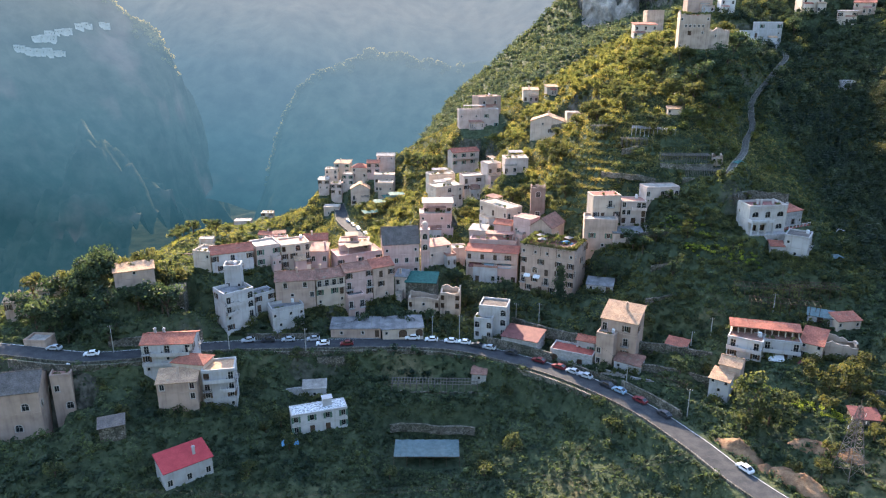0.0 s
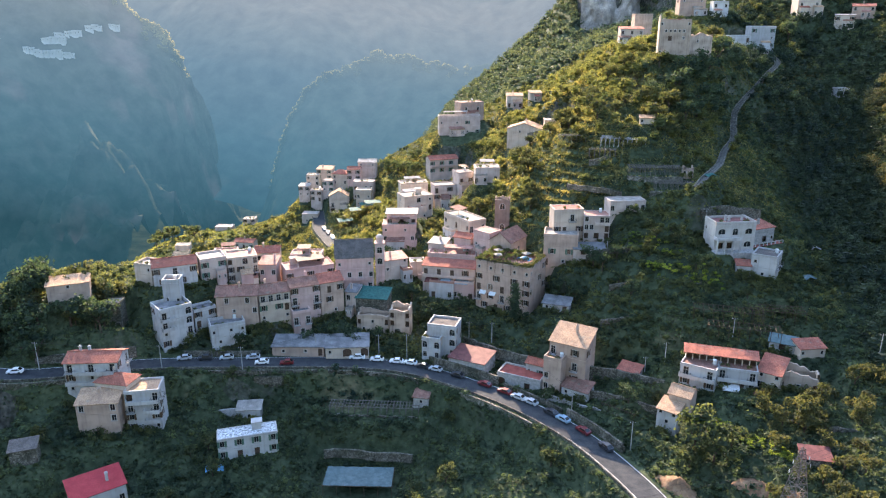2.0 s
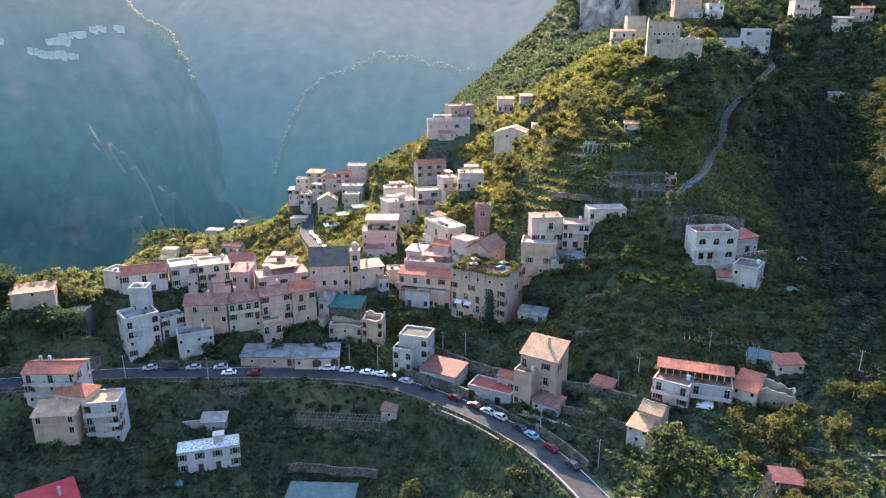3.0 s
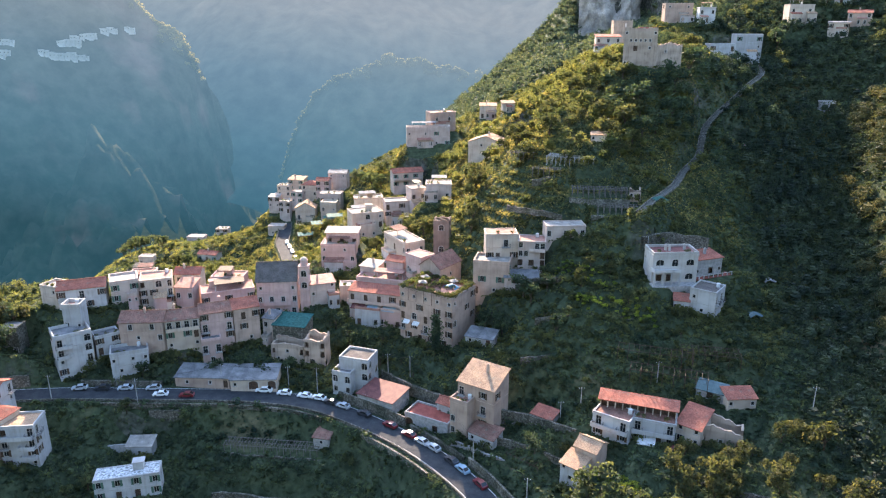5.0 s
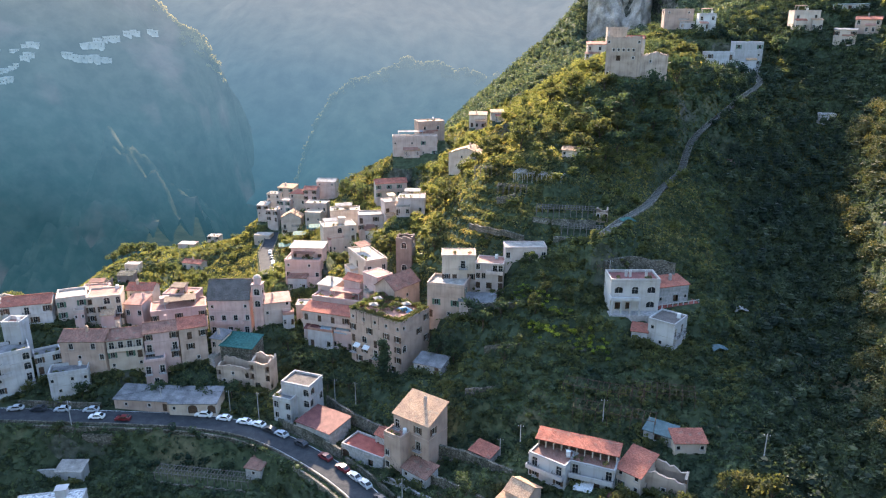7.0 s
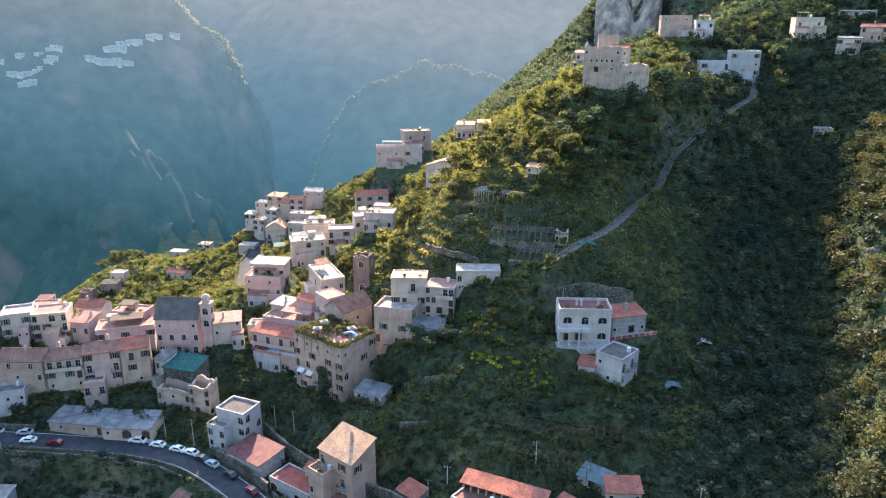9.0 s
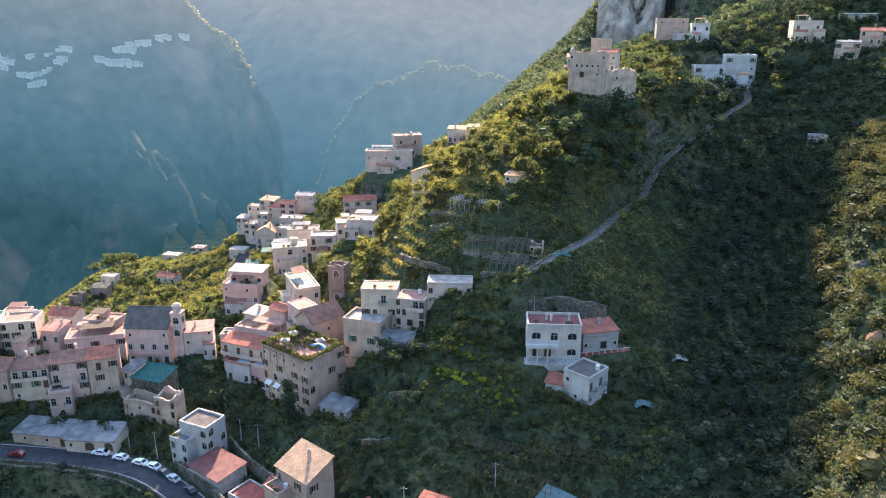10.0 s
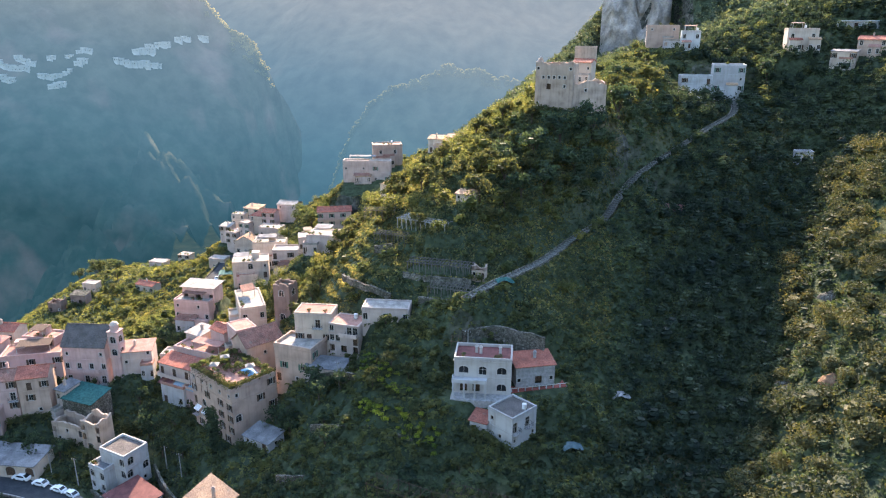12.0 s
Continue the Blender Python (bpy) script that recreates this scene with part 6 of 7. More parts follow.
def bell_tower(x, y, z, h, w, turn):
    root = block("bell_tower", "slender pale bell tower with arched belfry beside the church", "bell tower", x, y, z, turn)
    sh = Shape()
    for place, k in four_sides(w, w):
        arcade(sh, k, -3, h, ["A", "A", ".", "."], place, root, PINK)
    sh.quad((0, 0, h), (w, 0, h), (w, w, h), (0, w, h))
    part("shaft", sh.mesh("shaft", PINK), root)
    for q in (h, h * 0.75, h * 0.5):
        c = Shape()
        c.box(-0.2, -0.2, q - 0.02, w + 0.2, w + 0.2, q + 0.22)
        part("cornice", c.mesh("cornice", PINK), root)
    m, n = w / 2, 8
    lan = Shape()
    ring = lambda r: [(m + r * math.cos(2 * math.pi * (i + 0.5) / n), m + r * math.sin(2 * math.pi * (i + 0.5) / n)) for i in range(n)]
    lan.ring(ring(w * 0.40), h + 0.2, h + 1.9)
    lan.ring(ring(w * 0.46), h + 1.9, h + 2.05)
    part("lantern", lan.mesh("lantern", PINK), root)
    cap = Shape()
    for i in range(n):
        for k in range(4):
            a0, a1 = math.pi / 2 * k / 4, math.pi / 2 * (k + 1) / 4
            p = [(m + w * 0.40 * math.cos(e) * math.cos(2 * math.pi * f / n), m + w * 0.40 * math.cos(e) * math.sin(2 * math.pi * f / n), h + 2.05 + 0.9 * math.sin(e)) for e, f in ((a0, i), (a0, i + 1), (a1, i + 1), (a1, i))]
            cap.quad(*p)
    part("dome", cap.mesh("dome", CREAM, True), root)
    return root


bell_tower(-7.8, 239.6, 9, 15.6, 3.0, 4)


def ruined_tower(x, y, z, h, w, turn):
    root = block("ruined_tower", "square brown brick tower with arched openings and a broken top", "tower", x, y, z, turn)
    sh = Shape()
    for place, k in four_sides(w, w * 0.95):
        arcade(sh, k, -4, h, ["A", ".", "A", "."], place, root, BRICK)
    part("shaft", sh.mesh("shaft", BRICK), root)
    r, blocks = random.Random(4), []
    for i in range(7):
        u = w * i / 7
        blocks.append((u, -0.02, u + w / 7, 0.45, r.uniform(0.1, 1.1)))
        blocks.append((u, w * 0.95 - 0.45, u + w / 7, w * 0.95 + 0.02, r.uniform(0.1, 0.9)))
    for i in range(5):
        u = 0.46 + (w * 0.95 - 0.92) * i / 5
        blocks.append((-0.02, u, 0.45, u + (w * 0.95 - 0.92) / 5, r.uniform(0.1, 0.9)))
        blocks.append((w - 0.45, u, w + 0.02, u + (w * 0.95 - 0.92) / 5, r.uniform(0.1, 0.9)))
    for x0, y0, x1, y1, up in blocks:
        top = Shape()
        top.box(x0, y0, h, x1, y1, h + up)
        part("broken_block", top.mesh("broken_block", BRICK), root)
    fl = Shape()
    fl.box(0.3, 0.3, h - 0.8, w - 0.3, w * 0.95 - 0.3, h - 0.5)
    part("floor_slab", fl.mesh("floor_slab", STONE), root)


ruined_tower(33.2, 262.6, 19, 15.2, 5.4, -4)


def apse(x, y, z, r, h, turn):
    root = block("apse", "half-round ochre apse with a brown half-cone roof on the chapel front", "apse", x, y, z, turn)
    sh, ro, n = Shape(), Shape(), 12
    pts = [(r * math.cos(math.pi + math.pi * i / n), r * math.sin(math.pi + math.pi * i / n)) for i in range(n + 1)]
    for (a, b), (c, d) in zip(pts[:-1], pts[1:]):
        sh.quad((a, b, -3), (c, d, -3), (c, d, h), (a, b, h))
        k = 1.12
        ro.tri((a * k, b * k, h - 0.05), (c * k, d * k, h - 0.05), (0, 0.1, h + r * 0.55))
        ro.quad((a * k, b * k, h - 0.2), (c * k, d * k, h - 0.2), (c * k, d * k, h - 0.05), (a * k, b * k, h - 0.05))
        ro.quad((a, b, h - 0.2), (c, d, h - 0.2), (c * k, d * k, h - 0.2), (a * k, b * k, h - 0.2))
    part("wall", sh.mesh("wall", OCHRE), root)
    part("roof", ro.mesh("roof", BROWN), root)


apse(34.0, 239.4, 15, 1.9, 8.6, -33)
apse(31.9, 240.8, 15, 1.2, 7.4, -33)
apse(36.2, 238.0, 15, 1.2, 7.4, -33)


# ---- walls along terraces and road ----
def stone_wall(points, low, high, thick, label, material=STONE, name="retaining_wall"):
    """A wall along a line of plan points with heights; its crest is uneven."""
    line = spline(points, 1.4)
    r = np.random.default_rng(len(points) * 7 + int(abs(points[0][0])))
    line[:, 2] += 0.4 * value_noise(line[:, 0] / 3.0, line[:, 1] / 3.0, 6) + r.uniform(-0.15, 0.15, len(line))
    return tagged(new(name, strip_box(name, line, -thick / 2, thick / 2, low, high, material)), label, "wall")


def road_part(x0, x1):
    return [tuple(p) for p in ROAD_LINE if x0 < p[0] < x1]


for x0, x1, h in ((-60, -37, 1.4), (9, 30, 2.6), (30, 45, 1.2), (45, 57, 2.2)):
    ln = road_part(x0, x1)
    tagged(new("road_wall", strip_box("road_wall", ln, -5.0, -4.45, -1.0, h, STONE)), "rubble stone retaining wall beside the road", "wall")
stone_wall([(22.5, 214, 2), (30, 207, 2.4), (39, 200.5, 2.8), (45, 196.5, 3)], -2.5, 1.0, 0.6, "long garden wall of grey rubble stone")
stone_wall([(56.0, 190.0, 4.6), (63, 187.4, 5.0), (69, 184.0, 5.4), (75.0, 180.0, 5.8)], -4.5, 1.0, 0.6, "high garden wall of pale rubble stone")
stone_wall([(56, 182, -1.5), (62, 177, -1.2), (66, 172.5, -1)], -2.8, 0.8, 0.6, "stone terrace wall above the road")
stone_wall([(56.0, 182.6, 1.6), (62, 179.0, 1.8), (68, 175.2, 2.2), (72.5, 172.4, 2.6)], -3.5, 0.9, 0.6, "long pale rubble wall below the walled garden")
stone_wall([(86.5, 168.2, 5.4), (94, 164.5, 6), (103, 159.5, 7), (112, 155, 8), (122, 152, 9)], -2.0, 0.5, 0.5, "long terrace wall across the sunlit orchard", STONE)
stone_wall([(97.5, 233.5, 38.6), (103, 237, 39), (109, 237.5, 39), (117, 235.5, 38.6)], -9, 0.2, 0.6, "curved concrete retaining wall behind the villa", STONE)
stone_wall([(83.6, 244.6, 42.2), (91, 244.0, 42.2), (98.6, 243.4, 42.4)], -5, 0.3, 0.7, "high pale rubble terrace wall under the trellis", PALESTONE)
stone_wall([(77.4, 251.6, 45.6), (86, 251.2, 45.6), (96.0, 250.8, 45.8)], -3.6, 0.3, 0.7, "dry stone terrace wall between the trellises", PALESTONE)
stone_wall([(58.0, 257.0, 41.6), (66.0, 250.6, 42.0), (75.0, 247.4, 41.6)], -1.6, 0.2, 0.7, "long grey terrace wall behind the low white house")
stone_wall([(60.6, 226.0, 25.6), (68.0, 226.6, 28.0), (76.0, 224.6, 28.6)], -1.6, 0.3, 0.5, "dry stone terrace edge under the vines")
stone_wall([(66.0, 214.0, 20.4), (78.0, 213.0, 22.6), (92.0, 209.6, 23.4)], -1.8, 0.2, 0.5, "low dry stone terrace wall among the weeds")
stone_wall([(62.0, 203.4, 13.4), (76.0, 203.0, 15.6), (92.0, 201.4, 18.4)], -1.8, 0.2, 0.5, "low dry stone terrace wall among the weeds")
stone_wall([(-16.0, 185.6, -8.4), (-3, 185.2, -8.4), (11.0, 184.6, -8.4)], -3.6, 0.3, 0.6, "dry stone wall under the garden trellis", STONE)
stone_wall([(-15.0, 176.6, -13.6), (-3, 176.0, -13.8), (9.0, 175.4, -14.0)], -2.4, 0.2, 0.5, "low garden terrace wall")
stone_wall([(-48.6, 184.2, -7.4), (-44.6, 184.8, -7.2), (-40.8, 185.2, -7.0)], -2.6, 0.3, 0.4, "white garden wall beside the shed", CONCRETE)
for x0, x1, deep, mat in ((-118, -78, 5.5, STONE), (-52, -19, 4.0, STONE), (-18, 12, 2.6, STONE), (24, 44, 2.2, PALESTONE)):
    tagged(new("road_wall", strip_box("road_wall", road_part(x0, x1), 5.1, 5.6, -deep, 0.2, mat)), "rubble stone wall holding up the valley side of the road", "wall")
stone_wall([(66, 262.2, 49.6), (72, 261, 50.8)], -2.5, -0.3, 0.7, "dry stone terrace wall on the sunny slope")
stone_wall([(50, 330, 48), (60, 318, 52), (72, 312, 56), (84, 312, 62)], -2.5, 0.3, 0.7, "dry stone terrace wall below the farmhouse")
stone_wall([(-95, 184.5, 7), (-82, 190, 6.5), (-72, 195.5, 6)], -3, 1.2, 0.6, "roadside retaining wall under the trees")
for o0, o1 in ((-1.25, -0.99), (0.99, 1.3)):
    tagged(new("stair_wall", strip_box("stair_wall", STEP_LINE, o0, o1, -1.4, 0.6, PALESTONE)), "low pale wall edging the hillside stairway", "wall")
for o0, o1 in ((-3.4, -3.05), (3.05, 3.4)):
    tagged(new("lane_wall", strip_box("lane_wall", LANE_LINE, o0, o1, -3.0, 0.6, STONE)), "low stone wall edging the village lane", "wall")

stone_wall([(44, 184.6, -0.6), (49.6, 181.4, -0.6), (56.0, 177.2, -0.6), (60.5, 175.0, -0.6)], -2.6, 0.5, 0.5, "high concrete terrace wall below the tall house", CONCRETE)
stone_wall([(52, 173.6, -2.0), (57, 167.6, -2.0), (61, 160.5, -2.2)], -1.0, 1.7, 0.5, "stone wall beside the road bend")
# steps of the hillside stairway
stp = Shape()
stp.box(-0.93, -0.34, -0.5, 0.93, 0.34, 0.0)
STEP = stp.mesh("step", surface("worn_stone_step", (0.08, 0.082, 0.075), (0.19, 0.185, 0.165), 1.5, 0.9, 0.4, 0.03))
path_ob = bpy.data.objects["stepped_path"]
for i in range(1, len(STEP_LINE) - 1):
    t = STEP_LINE[i + 1] - STEP_LINE[i - 1]
    part("step", STEP, path_ob, Matrix.Translation((STEP_LINE[i][0], STEP_LINE[i][1], STEP_LINE[i][2] + 0.22)) @ Matrix.Rotation(math.atan2(t[1], t[0]) - math.pi / 2, 4, "Z"))

# arch under the road
rd = block("road_arch", "stone arch pier carrying the road above the gardens", "arch", -37.6, 192.6, -9.6, 3)
sh = Shape()
facade(sh, rd, None, 8.4, -3, 8.6, ["G"], Matrix.Identity(4), STONE, None)
sh.box(0, 0.3, -3, 8.4, 2.4, 8.6)
part("wall", sh.mesh("wall", STONE), rd)

# ---- pergolas, greenhouse net ----
def pergola(x, y, z, turn, w, d, h, nx, ny, cover=None, label="weathered timber pergola frame over a terrace", wood=WOOD, thick=1.0):
    root = block("pergola", label, "pergola", x, y, z, turn)
    for i in range(nx):
        for j in range(ny):
            p = Shape()
            p.bar((w * i / (nx - 1), d * j / (ny - 1), -1.5), (w * i / (nx - 1), d * j / (ny - 1), h), 0.07 * thick, 5)
            part("post", p.mesh("post", wood), root)
    for j in range(ny):
        p = Shape()
        p.bar((-0.3, d * j / (ny - 1), h + 0.06), (w + 0.3, d * j / (ny - 1), h + 0.06), 0.07 * thick, 4)
        part("beam", p.mesh("beam", wood), root)
    for i in range(nx * 2 - 1):
        p = Shape()
        u = w * i / (nx * 2 - 2)
        p.bar((u, -0.3, h + 0.16), (u, d + 0.3, h + 0.16), 0.045 * thick, 4)
        part("rafter", p.mesh("rafter", wood), root)
    if cover:
        c = Shape()
        n = 10
        for i in range(n):
            a, b = w * i / n, w * (i + 1) / n
            c.quad((a, 0, h + 0.26 - 0.1 * (i % 2)), (b, 0, h + 0.26 - 0.1 * ((i + 1) % 2)), (b, d, h + 0.5 - 0.1 * ((i + 1) % 2)), (a, d, h + 0.5 - 0.1 * (i % 2)))
        part("net", c.mesh("net", cover), root, label="stretched plastic net")
    return root


pergola(-13.2, 164.6, -19, 0, 17.6, 7.8, 2.6, 6, 3, BLUENET, "greenhouse frame under a blue-grey net")
pergola(-15.0, 186.6, -8.3, -2, 25, 3.6, 2.0, 15, 3, None, "grey bare pole trellis in the terraced garden", GREYWOOD, 1.5)
pergola(58.5, 177.0, -0.8, -38, 9, 4, 2.4, 5, 2)
for px, py, pt, pw, pd, nx, ny in ((66, 262, -5, 9, 3.5, 6, 3), (58, 276, 10, 9, 3.5, 6, 3)):
    pz = max(float(ground_height(np.array([px + pw * u]), np.array([py + pd * v]))[0]) for u in (0, 0.5, 1) for v in (0, 1))
    pergola(px, py, pz, pt, pw, pd, 1.3, nx, ny, None, "dark bare vine trellis frame on the sunny terraces", GREYWOOD, 1.0)
pergola(78.4, 252.4, 46.2, -3, 17, 4.6, 2.5, 11, 3, None, "dark bare timber trellis above a terrace wall", GREYWOOD, 1.5)
pergola(85.8, 245.6, 42.4, -5, 12.6, 4.4, 2.4, 8, 3, None, "dark bare timber trellis on the lower terrace", GREYWOOD, 1.5)
pergola(70.8, 268.4, 54.6, -16, 15.5, 6.0, 1.5, 11, 4, None, "pale bare vine trellis on the open slope", PALEWOOD, 1.3)
pergola(86, 196, 19, -14, 18, 4, 1.7, 8, 2)
pergola(88, 189, 17, -14, 18, 4, 1.7, 8, 2)
pergola(102, 196, 18.5, -8, 14, 5, 1.7, 6, 3)
for px, py in ((-35, 357), (-31, 366), (-40, 350), (-27, 357)):
    pz = float(ground_height(np.array([px + 3.0]), np.array([py + 3.0]))[0])
    pergola(px, py, pz + 0.6, 20, 8, 6, 2.6, 4, 3, GREENNET, "lemon garden pergola under green netting")
pergola(29.5, 222.6, 22.9, -27, 8, 5, 2.3, 4, 2)
pergola(96, 228.4, 38.2, 9, 3, 3, 0.3, 2, 2)


# ---- cars ----
def car_meshes(colour):
    """A small hatchback: body with a cabin, windows, four wheels, lamps."""
    paint = plain("car_paint", colour, 0.3)
    body = Shape()
    prof = [(-1.95, 0.35), (-2.0, 0.62), (-1.9, 0.86), (-1.0, 0.96), (-0.45, 1.42), (0.95, 1.46), (1.75, 1.0), (1.93, 0.9), (1.95, 0.35)]
    n = len(prof)
    for y, k in ((-0.8, 0), (0.8, 1)):
        for px, pz in prof:
            body.v.append((px, y * (0.86 if pz > 1.1 else 1.0), pz))
    body.f += [tuple(range(n)), tuple(range(2 * n - 1, n - 1, -1))]
    body.f += [(i, n + i, n + (i + 1) % n, (i + 1) % n) for i in range(n)]
    win = Shape()
    for sg in (-1, 1):
        a = [(-0.85, 1.0), (-0.42, 1.36), (0.9, 1.38), (1.4, 1.02)]
        q = [(px, sg * (0.815 if pz < 1.1 else 0.715), pz) for px, pz in a]
        win.quad(*(q if sg < 0 else q[::-1]))
    win.quad((-1.0, -0.66, 0.99), (-1.0, 0.66, 0.99), (-0.48, 0.6, 1.41), (-0.48, -0.6, 1.41))
    win.quad((1.72, 0.66, 1.04), (1.72, -0.66, 1.04), (0.98, -0.6, 1.46), (0.98, 0.6, 1.46))
    wheel = Shape()
    wheel.bar((0, -0.1, 0), (0, 0.1, 0), 0.31, 14)
    lamp = Shape()
    lamp.box(-0.03, -0.16, -0.07, 0.03, 0.16, 0.07)
    return body.mesh("body", paint), win.mesh("car_window", GLASS), wheel.mesh("wheel", RUBBER), lamp.mesh("headlight", LAMPGLASS)


RUBBER = plain("tyre_rubber", (0.02, 0.02, 0.02), 0.8)
LAMPGLASS = plain("lamp_glass", (0.6, 0.6, 0.58), 0.2)
CARS = {k: car_meshes(c) for k, c in (("white", (0.72, 0.72, 0.72)), ("silver", (0.38, 0.40, 0.42)), ("dark", (0.03, 0.033, 0.04)), ("red", (0.14, 0.014, 0.018)), ("blue", (0.22, 0.32, 0.40)))}


def car(x, y, colour, flip=False, size=1.0, line=ROAD_LINE):
    i = int(np.argmin(np.hypot(line[:, 0] - x, line[:, 1] - y)))
    i = min(max(i, 1), len(line) - 2)
    t = line[i + 1] - line[i - 1]
    root = new("car")
    root.matrix_world = Matrix.Translation((x, y, line[i, 2] + 0.005)) @ Matrix.Rotation(math.atan2(t[1], t[0]) + (math.pi if flip else 0), 4, "Z") @ Matrix.Diagonal((size, size, size, 1))
    tagged(root, colour + " small car parked beside the hillside road", "car", "cars along the road")
    b, w, wh, lp = CARS[colour]
    part("body", b, root)
    part("car_window", w, root)
    for wx in (-1.25, 1.2):
        for wy in (-0.72, 0.72):
            part("wheel", wh, root, Matrix.Translation((wx, wy, 0.31)))
    for wy in (-0.55, 0.55):
        part("headlight", lp, root, Matrix.Translation((-1.97, wy, 0.7)))


for x, y, c in ((-3.6, 204.3, "white"), (2.4, 203.5, "white"), (6.6, 202.9, "white"), (10.4, 201.0, "dark"), (14.2, 199.4, "silver"), (20.6, 196.1, "dark"), (28.4, 191.2, "red"), (33.8, 187.4, "red"), (37.4, 184.6, "silver"), (40.6, 182.2, "silver"), (45.4, 177.2, "dark"), (48.2, 174.0, "blue"), (52.6, 168.8, "red"), (57.0, 162.0, "dark"), (-36.6, 198.3, "white"), (-29.4, 198.8, "red"), (-40.0, 201.2, "silver"), (-47.4, 199.7, "silver"), (-53.2, 198.2, "dark"), (-58.8, 196.8, "silver"), (-97.0, 178.6, "white"), (-108, 180.3, "silver"), (68.6, 139.0, "white")):
    car(x, y, c, size=1.02)
car(-9.6, 204.9, "white", size=1.18)
for x, y, c in ((-43.4, 350, "white"), (-47.0, 358, "dark"), (-50.5, 365.5, "blue"), (-38.2, 338.5, "silver")):
    car(x, y, c, line=LANE_LINE)


# ---- poles, wires, pylon ----
def utility_pole(x, y, z, h):
    root = block("utility_pole", "weathered utility pole carrying wires beside the road", "utility pole", x, y, z)
    root["group"] = "utility poles"
    p = Shape()
    p.bar((0, 0, -1), (0, 0, h), 0.15, 8, 0.09)
    part("pole", p.mesh("pole", CONCRETE), root)
    a = Shape()
    a.bar((-0.7, 0, h - 0.4), (0.7, 0, h - 0.4), 0.05, 4)
    part("crossarm", a.mesh("crossarm", STEEL), root)
    for u in (-0.6, 0, 0.6):
        i = Shape()
        i.bar((u, 0, h - 0.36), (u, 0, h - 0.16), 0.05, 6)
        part("insulator", i.mesh("insulator", LAMPGLASS), root)
    return Vector((x, y, z + h - 0.2))


CABLE = plain("black_cable", (0.02, 0.02, 0.022), 0.9)


def wire(a, b, sag, label="thin dark overhead wire between poles"):
    a, b = Vector(a), Vector(b)
    cu = bpy.data.curves.new("wire", "CURVE")
    cu.dimensions, cu.bevel_depth, cu.bevel_resolution = "3D", 0.016, 1
    sp = cu.splines.new("POLY")
    sp.points.add(16)
    for i, p in enumerate(sp.points):
        u = i / 16
        q = a.lerp(b, u)
        p.co = (q.x, q.y, q.z - sag * 4 * u * (1 - u), 1)
    cu.materials.append(CABLE)
    tagged(new("wire", cu), label, "wire", "overhead wires")


gh = lambda x, y: float(ground_height(np.array([float(x)]), np.array([float(y)]))[0])
ROADPOLES = [utility_pole(x, y, gh(x, y), h) for x, y, h in ((-92.4, 181.8, 8.5), (-62.6, 190.0, 7.5), (-41.0, 193.9, 7.5), (-22.4, 206.6, 7), (-3.4, 208.0, 7), (5.2, 206.9, 8), (24.0, 216.6, 7), (31.0, 212.6, 7), (50.6, 176.2, 7.5), (62.8, 161.6, 8))]
for a, b in zip(ROADPOLES[:-1], ROADPOLES[1:]):
    wire(a, b, 0.6)
    wire(a + Vector((0.5, 0.3, 0)), b + Vector((0.5, 0.3, 0)), 0.7)
HILLPOLES = [utility_pole(x, y, gh(x, y), h) for x, y, h in ((76.4, 186.4, 6), (71.8, 188.2, 6), (95.0, 190.0, 6), (126, 176, 8), (67.5, 228, 7), (99, 233, 7))]
wire(HILLPOLES[1], HILLPOLES[2], 0.4)
wire(HILLPOLES[2], HILLPOLES[3], 0.6)
wire(HILLPOLES[0], HILLPOLES[1], 0.3)
wire(HILLPOLES[4], HILLPOLES[5], 0.6)


def pylon(x, y, z, h, w):
    root = block("pylon", "grey steel lattice power pylon on the sunlit slope", "pylon", x, y, z, 20)
    half = lambda u: w / 2 * (1 - u) + 0.28 * u
    corner = lambda i, u: Vector(((-1, 1, 1, -1)[i] * half(u), (-1, -1, 1, 1)[i] * half(u), h * u))
    for i in range(4):
        p = Shape()
        p.bar(corner(i, -0.06), corner(i, 1), 0.09, 4, 0.06)
        part("leg", p.mesh("leg", STEEL), root)
    us = [1 - (1 - k / 9) ** 1.25 for k in range(10)]
    for k in range(9):
        for i in range(4):
            j = (i + 1) % 4
            for p, q in ((corner(i, us[k]), corner(j, us[k + 1])), (corner(j, us[k]), corner(i, us[k + 1])), (corner(i, us[k + 1]), corner(j, us[k + 1]))):
                b = Shape()
                b.bar(p, q, 0.05, 4)
                part("brace", b.mesh("brace", STEEL), root)
    for u, ln in ((0.74, 2.6), (0.86, 2.0)):
        a = Shape()
        a.bar((-ln, 0, h * u), (ln, 0, h * u), 0.06, 4)
        a.bar((-ln, 0, h * u), (0, 0, h * (u + 0.06)), 0.04, 4)
        a.bar((ln, 0, h * u), (0, 0, h * (u + 0.06)), 0.04, 4)
        part("crossarm", a.mesh("crossarm", STEEL), root)
        for sx in (-ln, ln):
            q = Shape()
            q.bar((sx, 0, h * u), (sx, 0, h * u - 0.8), 0.07, 6)
            part("insulator", q.mesh("insulator", LAMPGLASS), root)
    sp = Shape()
    sp.bar((0, 0, h), (0, 0, h + 1.6), 0.08, 4, 0.03)
    part("peak", sp.mesh("peak", STEEL), root)


pylon(88.8, 134.0, gh(88.8, 134.0), 16.0, 4.4)
